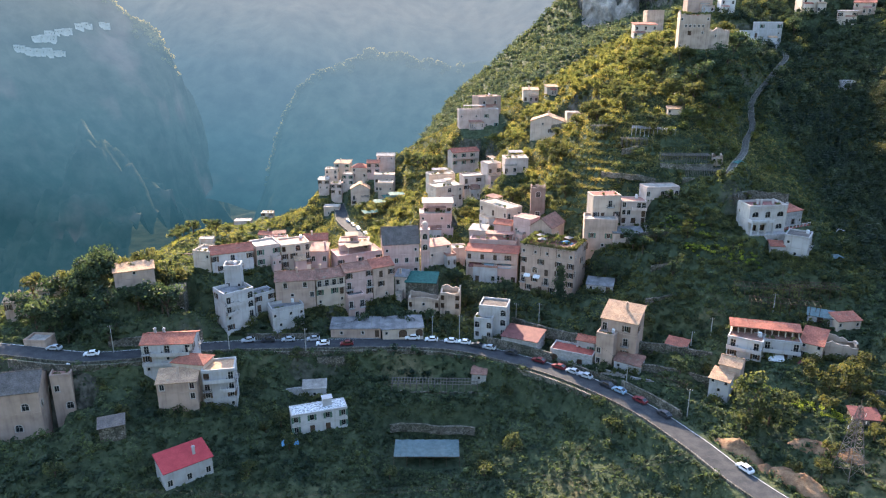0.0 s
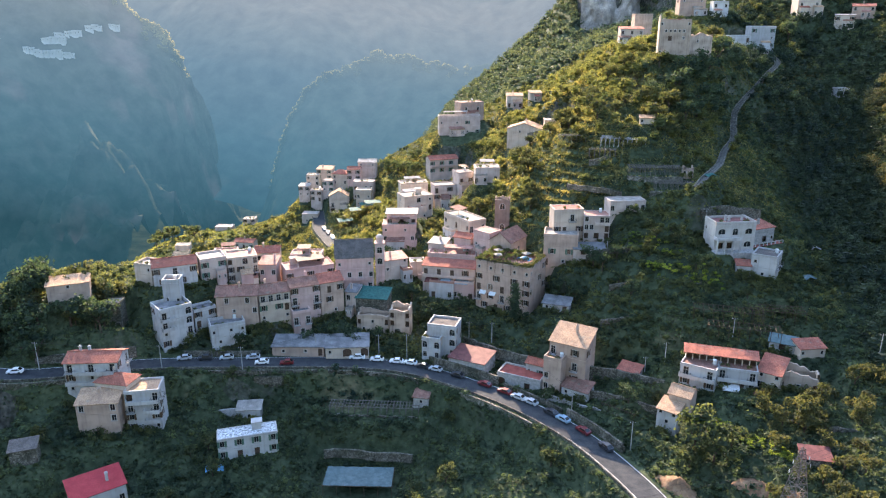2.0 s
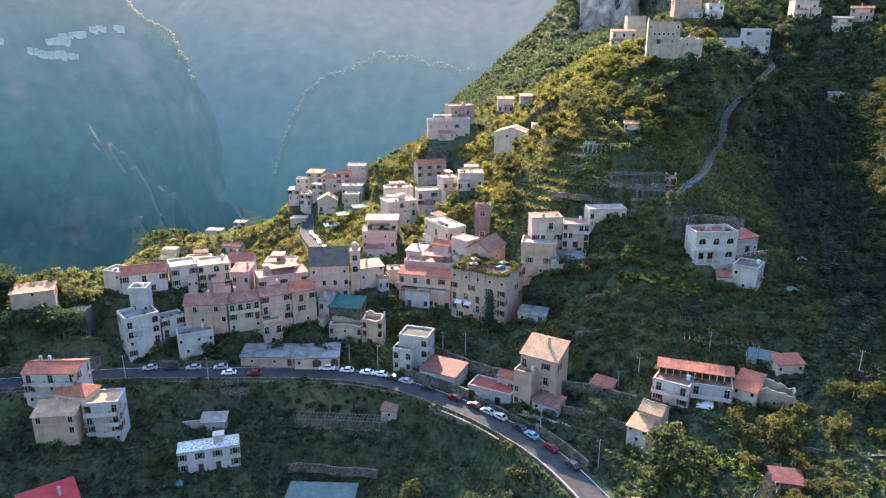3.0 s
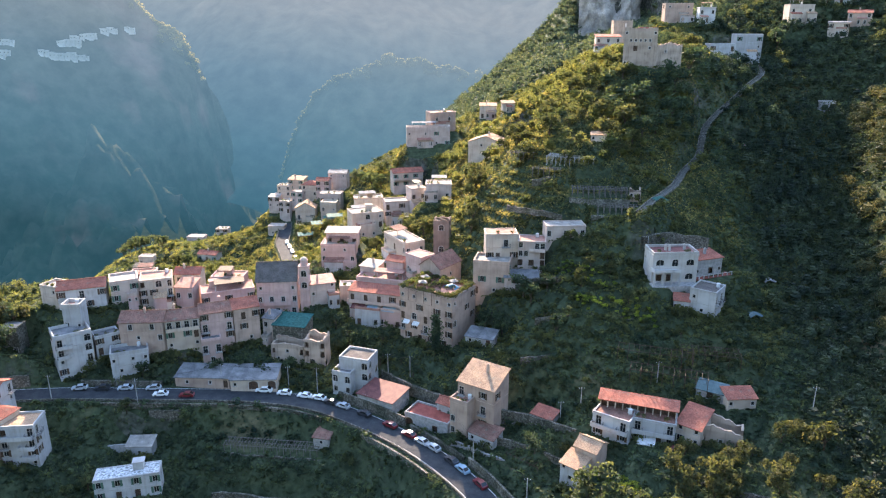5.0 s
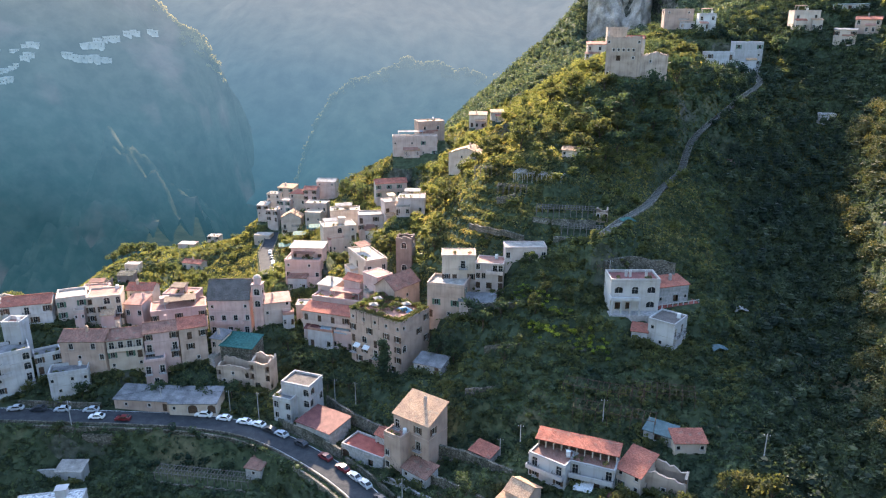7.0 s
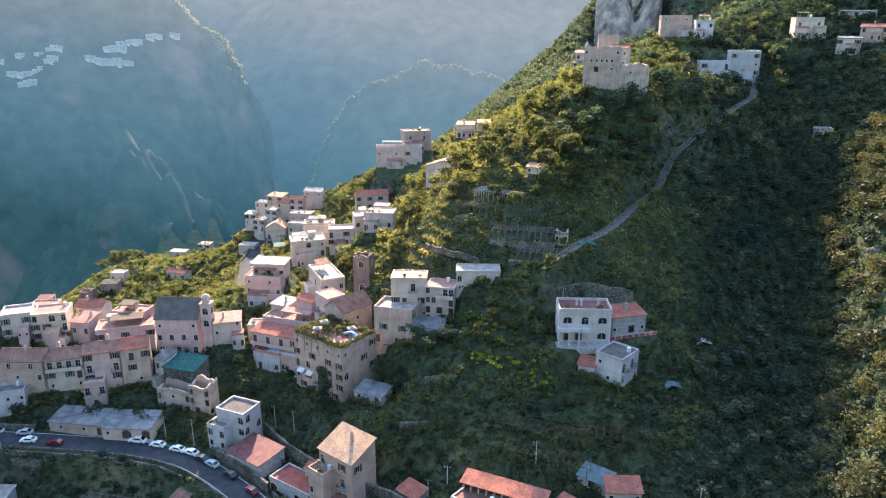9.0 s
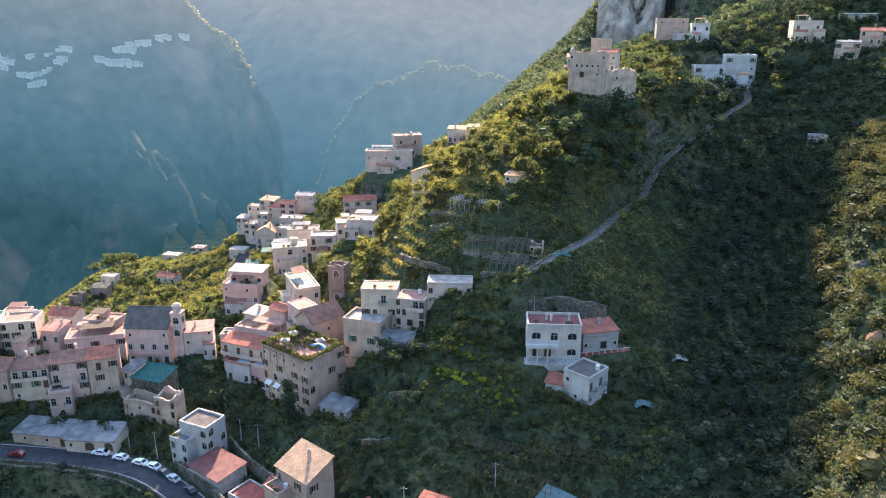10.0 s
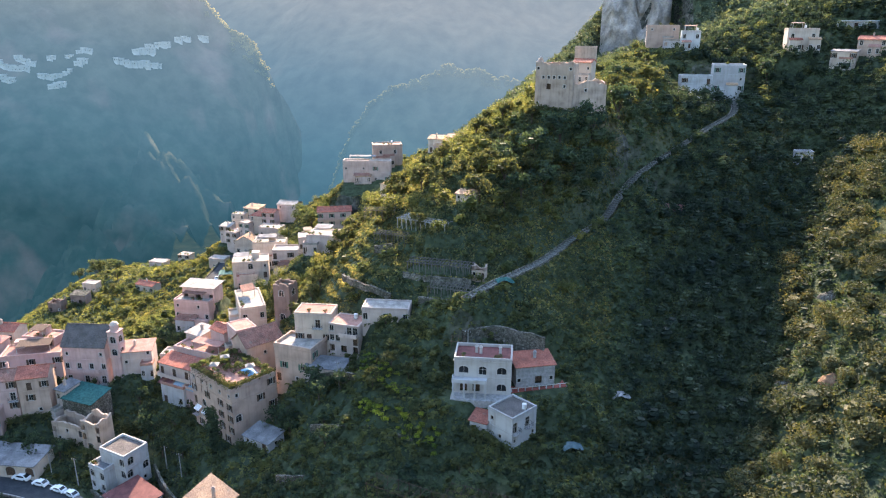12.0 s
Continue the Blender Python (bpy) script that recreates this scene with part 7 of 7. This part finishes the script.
for dz, off in ((12.2, -2.4), (12.2, 2.4), (14.0, 0)):
    wire((88.8 + off, 134 + off * 0.3, gh(88.8, 134) + dz), (-60 + off, 118, 4 + dz * 0.3), 7, "long sagging power line over the valley")
    wire((88.8 + off, 134 + off * 0.3, gh(88.8, 134) + dz), (200 + off, 158, 64), 6, "long sagging power line up the slope")

# ---- earth heaps by the road ----
def heap(x, y, r, h, seed, name="earth_mound", label="heap of dry brown earth and rubble by the road", material=EARTH, turn=-35):
    n, k, z = 22, 7, gh(x, y)
    v, f = [(0, 0, h)], []
    g = random.Random(seed)
    for j in range(1, k + 1):
        u = j / k
        for i in range(n):
            a = 2 * math.pi * i / n
            rr = r * u * (1 + 0.25 * math.sin(2 * a + seed) + g.uniform(-0.08, 0.08))
            px, py = rr * math.cos(a), rr * 0.6 * math.sin(a)
            v.append((px, py, h * (1 - u) ** 1.2 * g.uniform(0.8, 1.15) - (0.8 if j == k else 0)))
    f += [(0, 1 + i, 1 + (i + 1) % n) for i in range(n)]
    f += [(1 + (j - 1) * n + i, 1 + j * n + i, 1 + j * n + (i + 1) % n, 1 + (j - 1) * n + (i + 1) % n) for j in range(1, k) for i in range(n)]
    ob = tagged(new(name, mesh_of(name, v, f, material, True)), label, "earth heap")
    ob.matrix_world = pose(x, y, z, 0, 0, turn)


heap(70.4, 147.4, 5.8, 3.4, 1, turn=-60)
heap(74.4, 140.6, 4.2, 2.2, 5, turn=-58)
heap(79.4, 133.6, 6.4, 2.4, 2, turn=-52)
heap(86.4, 142.6, 5.6, 2.0, 3, turn=-28)
heap(92.4, 138.6, 4.6, 1.6, 4, turn=-30)

# ---- village on the far mountain ----
def far_house(x, y, z, w, d, h, rnd):
    root = block("far_house", "tiny white house of a village on the far mountain", "house", x, y, z, rnd.uniform(14, 26))
    root["group"] = "far village houses"
    b = Shape()
    b.box(0, 0, -4, w, d, h)
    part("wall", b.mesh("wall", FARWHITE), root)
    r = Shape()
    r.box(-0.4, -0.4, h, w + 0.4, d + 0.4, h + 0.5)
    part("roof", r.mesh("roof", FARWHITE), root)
    for i in range(max(2, int(w / 4))):
        q = Shape()
        u = w * (i + 0.5) / max(2, int(w / 4))
        q.box(u - 0.35, -0.06, h * 0.4, u + 0.35, 0.1, h * 0.62)
        part("window", q.mesh("window", GLASS), root)


# White walls of the far village, with haze glow put into their emission.
FARWHITE = haze("hazed_far_wall", (0.20, 0.19, 0.17), (0.32, 0.30, 0.27), 0.85, (0.0, 0.0, 0.0))
rv = random.Random(8)
for ax, ay, bx, by, n in ((-566, 973, -530, 1020, 10), (-560, 979, -538, 1008, 5), (-557.6, 1001, -530, 1046, 9), (-553, 1010, -541, 1026, 5), (-549, 1021, -545, 1027, 2), (-523.5, 1058, -514, 1074, 4), (-505, 1090, -500, 1098, 2), (-633, 903, -601.6, 927, 8), (-612, 898, -602, 906, 4), (-634.9, 929, -630, 934, 2), (-618, 940, -592.9, 960, 5), (-600, 936, -592, 944, 3), (-673.6, 893, -650.4, 902, 8), (-668, 906, -650, 913, 6), (-672, 880, -655, 886, 6), (-690, 886, -676, 890, 5)):
    for i in range(n):
        u = (i + rv.uniform(0.1, 0.9)) / n
        x, y = ax + (bx - ax) * u, ay + (by - ay) * u + rv.uniform(-1.5, 1.5)
        far_house(x, y, float(massif(np.array([x]), np.array([y]))[0]) + 0.5, rv.uniform(5.5, 11.5), 6, rv.uniform(3.0, 6.0), rv)


# ---- single trees ----
for key, x, y, sc in (("gold", -57.6, 215.4, 1.3), ("gold", -86, 212, 1.9), ("gold", -93, 209, 1.7), ("dark", -90, 196, 1.7), ("dark", -98, 193, 1.6), ("dark", -82, 199, 1.4), ("gold", -104, 199, 1.4),
                      ("dark", -26, 211, 0.9), ("dark", -19, 213.5, 1.0), ("dark", -12, 212.5, 1.1), ("dark", -5, 213, 0.9), ("dark", -45, 205.4, 0.8), ("dark", 10, 227, 1.1), ("dark", 15, 224.5, 1.2), ("dark", 21, 226, 0.9), ("gold", 7.5, 224.5, 1.0),
                      ("dark", 5, 233.5, 1.0), ("dark", 52, 224, 1.0), ("dark", 57, 221, 1.2), ("dark", 63, 226, 1.3), ("gold", 82, 226, 0.9), ("gold", 88, 224, 0.8), ("gold", 79, 221, 0.9),
                      ("gold", 93.5, 141.0, 0.9), ("gold", 97.5, 140.2, 1.0), ("gold", 103.0, 143.0, 1.0), ("olive", 76, 156, 1.9), ("olive", 79, 152, 1.5), ("olive", 74, 152.5, 1.4), ("olive", 84, 155.5, 1.3), ("dark", 65, 176, 0.9), ("dark", 44.5, 182.4, 0.8), ("gold", 72, 176.5, 0.7), ("gold", 140, 372, 2.2), ("gold", 131, 346, 1.7), ("gold", 136, 352, 1.8), ("gold", 128, 352, 1.5), ("gold", 92.5, 278.5, 1.8), ("gold", 97, 270, 1.2), ("dark", 104, 282, 1.5), ("dark", 110, 288, 1.6),
                      ("dark", 118, 300, 1.8), ("dark", 112, 312, 2.0), ("dark", 122, 318, 2.0), ("dark", 130, 330, 2.0), ("dark", 105, 300, 1.8), ("dark", 186, 396, 1.8), ("gold", 11.5, 266, 1.2), ("gold", 9.5, 284, 1.3), ("gold", 22, 286, 1.3), ("gold", 28, 280, 1.4), ("gold", 33, 276, 1.2), ("olive", -1, 263, 1.0), ("dark", -6, 262, 1.1), ("gold", 46, 262, 1.1),
                      ("olive", -3, 372, 1.5), ("olive", -9, 380, 1.6), ("olive", -14, 388, 1.5), ("olive", -5, 395, 1.4), ("olive", 2, 378, 1.3), ("olive", -20, 396, 1.3), ("olive", -157, 414, 1.8), ("olive", -150, 412, 1.6), ("olive", -163, 418, 1.4), ("olive", -146, 400, 1.5), ("olive", -138, 405, 1.3), ("olive", -131, 396, 1.4), ("olive", -152, 392, 1.2), ("olive", -122, 385, 1.3), ("gold", -112, 372, 1.2), ("olive", -101, 362, 1.3), ("gold", -92, 352, 1.2), ("olive", -84, 340, 1.3), ("gold", -70, 330, 1.2), ("olive", -62, 318, 1.2), ("gold", -50, 306, 1.2),
                      ("gold", -83, 163, 0.9), ("gold", -85, 158, 0.8), ("gold", -56, 135, 0.9), ("gold", 0, 128, 0.9), ("gold", 25, 126, 0.9), ("gold", 36, 132, 0.8), ("gold", 47, 128, 1.0), ("gold", 52, 134, 0.9)):
    plant(key, x, y, sc, rt)
cy = new("cypress")
tagged(cy, "dense dark columnar cypress against the palazzo front", "tree")
cz = gh(38.0, 217.4)
cy.matrix_world = pose(38.0, 217.4, cz - 0.2) @ Matrix.Diagonal((1.45, 1.45, 1.3, 1))
ck = Shape()
ck.bar((0, 0, -1.0), (0, 0, 8.0), 0.22, 7, 0.08)
part("trunk", ck.mesh("trunk", BARK), cy)
cg = np.random.default_rng(77)
cc = [(cg.uniform(-0.3, 0.3), cg.uniform(-0.3, 0.3), 1.0 + 0.75 * k) for k in range(12)]
cr_ = [1.9 - 0.9 * abs(k / 11 - 0.35) ** 1.2 * 1.7 for k in range(12)]
v, q = leaf_cloud(cc, cr_, 90, 0.36, cg, 1.2)
v2, q2 = core_cloud(cc, np.array(cr_) * 1.1, 1.1)
part("crown", quads_mesh("crown", np.vstack([v, v2]), np.vstack([q, q2 + len(v)]), LEAFDARK), cy)


# ---- rooftop and terrace things ----
def pot_meshes(seed):
    g = np.random.default_rng(seed)
    v, q = leaf_cloud([(0, 0, 0.75)], [0.75], 46, 0.34, g)
    t, n = Shape(), 8
    t.bar((0, 0, 0), (0, 0, 0.42), 0.2, n, 0.28)
    return t.mesh("pot", ROOFPINK), quads_mesh("foliage", v, q, LEAFGOLD if seed % 2 else LEAF)


POTS = [pot_meshes(k) for k in range(4)]


def potted_plant(x, y, z, sc, k):
    root = block("potted_plant", "leafy plant in a clay pot on a roof terrace", "plant pot", x, y, z)
    root["group"] = "potted plants on the terraces"
    root.scale = (sc, sc, sc)
    part("pot", POTS[k % 4][0], root)
    part("foliage", POTS[k % 4][1], root)


def on_roof(s, u, v):
    """A place on a site's roof: u along its front, v back from it, in metres."""
    l, r = Vector(s["l"]), Vector(s["r"])
    d = (r - l).normalized()
    return l.x + d.x * u - d.y * v, l.y + d.y * u + d.x * v, s["top"] + 0.02


pal = [s for s in SITES if s["kind"] == "palazzo"][0]
wd_, dp_ = (Vector(pal["r"]) - Vector(pal["l"])).length, pal["depth"]
for i in range(24):
    potted_plant(*on_roof(pal, wd_ * (i + 0.5) / 24, 0.75 + 0.3 * (i % 3)), rt.uniform(0.9, 1.6), i)
for i in range(16):
    potted_plant(*on_roof(pal, wd_ - 0.8 - 0.25 * (i % 2), 1.0 + (dp_ - 2) * i / 16), rt.uniform(0.9, 1.5), i + 1)
for i in range(22):
    potted_plant(*on_roof(pal, wd_ * (i + 0.5) / 22, dp_ - 0.9), rt.uniform(1.0, 1.6), i)
for i in range(14):
    potted_plant(*on_roof(pal, 0.8, 1.0 + (dp_ - 2) * i / 14), rt.uniform(1.0, 1.6), i)
for i in range(14):
    potted_plant(*on_roof(pal, rt.uniform(1.5, wd_ - 2), rt.uniform(1.5, dp_ - 2)), rt.uniform(0.9, 1.7), i)


def parasol(x, y, z):
    root = block("parasol", "open off-white square parasol on a roof terrace", "parasol", x, y, z, rt.uniform(0, 40))
    c = Shape()
    for i in range(4):
        a, b = math.radians(45 + 90 * i), math.radians(135 + 90 * i)
        c.tri((1.7 * math.cos(a), 1.7 * math.sin(a), 2.2), (1.7 * math.cos(b), 1.7 * math.sin(b), 2.2), (0, 0, 2.8))
    part("canopy", c.mesh("canopy", ROOFWHITE), root)
    p = Shape()
    p.bar((0, 0, 0), (0, 0, 2.8), 0.04, 6)
    part("pole", p.mesh("pole", WOOD), root)
    p = Shape()
    p.bar((0, 0, 0), (0, 0, 0.1), 0.35, 10)
    part("base", p.mesh("base", CONCRETE), root)


for u, v in ((6.0, 3.4), (4.0, 7.8), (13.4, 9.2)):
    parasol(*on_roof(pal, u, v))
for i in range(12):
    potted_plant(*on_roof(pal, rt.uniform(2, wd_ - 3), rt.uniform(4, dp_ - 2)), rt.uniform(0.8, 1.4), i)


def tank(x, y, z):
    root = block("water_tank", "small pale water tank on a flat roof", "water tank", x, y, z)
    root["group"] = "roof water tanks"
    b = Shape()
    b.bar((0, 0, 0.3), (0, 0, 1.35), 0.5, 14)
    b.bar((0, 0, 1.35), (0, 0, 1.45), 0.5, 14, 0.2)
    part("tank", b.mesh("tank", LAMPGLASS), root)
    f = Shape()
    f.box(-0.5, -0.5, 0, 0.5, -0.4, 0.3)
    f.box(-0.5, 0.4, 0, 0.5, 0.5, 0.3)
    part("stand", f.mesh("stand", CONCRETE), root)


flat = [s for s in SITES if s["roof"] == "flat" and s["kind"] in ("house", "villa") and s["cover"] is not SPECK]
for k, s in enumerate(flat):
    w = (Vector(s["r"]) - Vector(s["l"])).length
    if k % 3 == 0:
        tank(*on_roof(s, w * rt.uniform(0.6, 0.85), s["depth"] * rt.uniform(0.6, 0.8)))
    if k % 2 == 0:
        for i in range(3):
            potted_plant(*on_roof(s, w * rt.uniform(0.1, 0.9), rt.uniform(0.6, 1.2)), rt.uniform(0.7, 1.1), i + k)


def awning(x, y, z, turn, w, d, material, label):
    root = block("awning", label, "awning", x, y, z, turn)
    c, n = Shape(), 8
    for i in range(n):
        a, b = w * i / n, w * (i + 1) / n
        c.quad((a, -d, -0.75), (b, -d, -0.75), (b, 0, 0), (a, 0, 0))
        c.quad((a, -d, -0.98), (b, -d, -0.98 + (0.06 if i % 2 else -0.04)), (b, -d, -0.75), (a, -d, -0.75))
    part("cloth", c.mesh("cloth", material), root)
    f = Shape()
    f.bar((0, 0, -0.9), (0, -d, -0.78), 0.03, 4)
    part("arm", f.mesh("arm", STEEL), root)
    f = Shape()
    f.bar((w, 0, -0.9), (w, -d, -0.78), 0.03, 4)
    part("arm", f.mesh("arm", STEEL), root)


CLOTH = surface("striped_blue_cloth", (0.24, 0.32, 0.36), (0.34, 0.42, 0.46), 2.5, 0.9, 0.2, 0.01)
CLOTHW = surface("white_cloth", (0.52, 0.52, 0.50), (0.68, 0.68, 0.66), 2.0, 0.9, 0.2, 0.01)
CLOTHR = surface("dark_red_cloth", (0.15, 0.06, 0.055), (0.24, 0.10, 0.09), 2.0, 0.9, 0.2, 0.01)
awning(14.6, 237.9, 13.4, -12, 3.4, 2.0, CLOTH, "blue-grey cloth awning over a terrace")
awning(19.6, 236.8, 13.4, -12, 4.4, 2.2, CLOTH, "blue-grey cloth awning over a terrace")
awning(9.4, 239.0, 13.2, -12, 4.4, 2.2, CLOTHR, "dark red awning over a terrace")
awning(27.6, 227.4, 13.4, -27, 2.2, 1.2, CLOTHW, "white cloth awning over a balcony")
awning(30.6, 225.9, 13.4, -27, 2.2, 1.2, CLOTHW, "white cloth awning over a balcony")
awning(88.6, 176.6, 8.4, -16, 4.0, 2.6, CLOTHW, "white sun awning below the balconies")
awning(95.4, 174.4, 8.0, -16, 3.0, 2.2, CLOTHR, "faded red awning below the balconies")
tp = tagged(new("tarpaulin", mesh_of("tarpaulin", [(x_, y_, 0.25 * math.sin(x_ * 1.3) * math.cos(y_ * 1.7) + 1.2 * math.exp(-((x_ - 2) ** 2 + (y_ - 1.4) ** 2) / 3)) for x_ in np.arange(0, 4.6, 0.5) for y_ in np.arange(0, 3.1, 0.5)], [(i * 7 + j, (i + 1) * 7 + j, (i + 1) * 7 + j + 1, i * 7 + j + 1) for i in range(9) for j in range(6)], surface("blue_tarp", (0.06, 0.20, 0.34), (0.12, 0.30, 0.44), 1.5, 0.5, 0.3, 0.03), True)), "crumpled bright blue tarpaulin beside the farmhouse", "tarpaulin")
tp.matrix_world = pose(-42.6, 163.6, gh(-41, 165) + 0.25, 0, 0, 18)
tq = tagged(new("tarpaulin", tp.data.copy()), "blue-green tarpaulin over a roof terrace pool", "tarpaulin")
tq.matrix_world = pose(*on_roof(pal, 10.5, 7.5), 0, 0, -27)


# ---- rock cliff above the castle ----
def cliff(x, y, z, w, h, turn, seed):
    xs, zs = np.linspace(0, w, 46), np.linspace(0, h, 56)
    gx, gz = np.meshgrid(xs, zs, indexing="ij")
    dy = 3.5 * fractal(gx / 10, gz / 22, 5, seed) + 2.0 * fractal(gx / 4, gz / 9, 4, seed + 5) + 8 * ((gx - w / 2) / w * 2) ** 2 + gz * 0.12
    gz = gz * (0.82 + 0.3 * fractal(gx / 9, gx * 0, 4, seed + 2))
    v = np.stack([gx, dy, gz], -1).reshape(-1, 3)
    idx = np.arange(len(xs) * len(zs)).reshape(len(xs), len(zs))
    q = np.stack([idx[:-1, :-1], idx[1:, :-1], idx[1:, 1:], idx[:-1, 1:]], -1).reshape(-1, 4)
    ob = tagged(new("rock_cliff", quads_mesh("rock_cliff", v, q, LIMESTONE, True)), "pale weathered limestone cliff above the castle", "cliff", kind="structure")
    ob.matrix_world = pose(x, y, z, 0, 0, turn)


LIMESTONE = surface("limestone", (0.22, 0.19, 0.16), (0.48, 0.41, 0.345), 0.12, 0.95, 0.9, 0.6)
cliff(113, 600, 84, 46, 70, 0, 3)
heap(177, 228.5, 3.0, 1.8, 11, "rock_outcrop", "brown rock outcrop on the wooded slope", EARTH)
heap(184, 262, 3.0, 1.6, 12, "rock_outcrop", "grey rock outcrop on the wooded slope", STONE)
heap(172, 240, 2.6, 1.5, 13, "rock_outcrop", "grey rock outcrop on the wooded slope", STONE)
for x, y, zz, mt, lb in ((133.6, 232.4, 0.4, CONCRETE, "torn white plastic sheet in the ravine"), (124.0, 213.6, 0.5, BLUENET, "pale blue-green plastic sheet on the slope"), (103.5, 247.6, 0.6, GREENNET, "green plastic sheet beside the stairway")):
    tr_ = tagged(new("plastic_sheet", tp.data.copy()), lb, "plastic sheet")
    tr_.data.materials[0] = mt
    tr_.matrix_world = pose(x, y, gh(x + 2, y + 1.4) + zz, 0, 0, 25)

# veranda of the white villa
ve = block("veranda", "white columned veranda with a railed balcony above", "veranda", 98.3, 221.4, 29.4, math.degrees(math.atan2(1.6, 12.7)))
d_ = Shape()
d_.box(-0.3, -2.6, 3.7, 7.4, -0.02, 3.95)
d_.box(-0.3, -2.6, 3.95, 7.4, -2.45, 4.6)
d_.box(-0.3, -2.45, 3.95, -0.15, -0.02, 4.6)
part("balcony_deck", d_.mesh("balcony_deck", WHITE), ve)
f_ = Shape()
f_.box(-0.6, -3.2, -4.0, 12.4, -0.02, 0.0)
part("terrace_floor", f_.mesh("terrace_floor", CONCRETE), ve)
for u in (0.0, 2.4, 4.8, 7.2):
    c_ = Shape()
    c_.box(u - 0.2, -2.55, 0.0, u + 0.2, -2.15, 3.7)
    part("column", c_.mesh("column", WHITE), ve)

# red terrace beside the villa, with a low white balustrade
vt = block("side_terrace", "red-tiled side terrace with a low white balustrade", "terrace", 110.8, 224.2, 29.3, 25.5)
f_ = Shape()
f_.box(0, 0, -3.0, 13.6, 4.2, 0.12)
part("paving", f_.mesh("paving", ROOFRED), vt)
f_ = Shape()
f_.box(0, 0.02, 0.95, 13.6, 0.18, 1.07)
part("handrail", f_.mesh("handrail", FRAME), vt)
for k in range(9):
    f_ = Shape()
    f_.box(0.1 + 1.66 * k, 0.0, 0.12, 0.32 + 1.66 * k, 0.2, 0.95)
    part("baluster", f_.mesh("baluster", WHITE), vt)

# planting along the palazzo's roof edges and over its trellis
gx = np.concatenate([np.linspace(0.5, wd_ - 0.5, 30), np.full(16, wd_ - 0.7), rg.uniform(1, wd_ * 0.55, 16)])
gy = np.concatenate([np.full(30, 0.55), np.linspace(0.8, dp_ - 0.8, 16), rg.uniform(1.5, dp_ - 2, 16)])
rp = np.array([on_roof(pal, a, b) for a, b in zip(gx, gy)])
rp[:, 2] += np.concatenate([np.full(46, 0.5), np.full(16, 2.0)])
v, q = leaf_cloud(rp, rg.uniform(0.5, 0.95, len(rp)), 60, 0.34, rg, 0.8)
tagged(new("roof_garden_plants", quads_mesh("roof_garden_plants", v, q, LEAFSUN)), "climbers and hedging along the palazzo's roof terrace", "plants", kind="stuff")
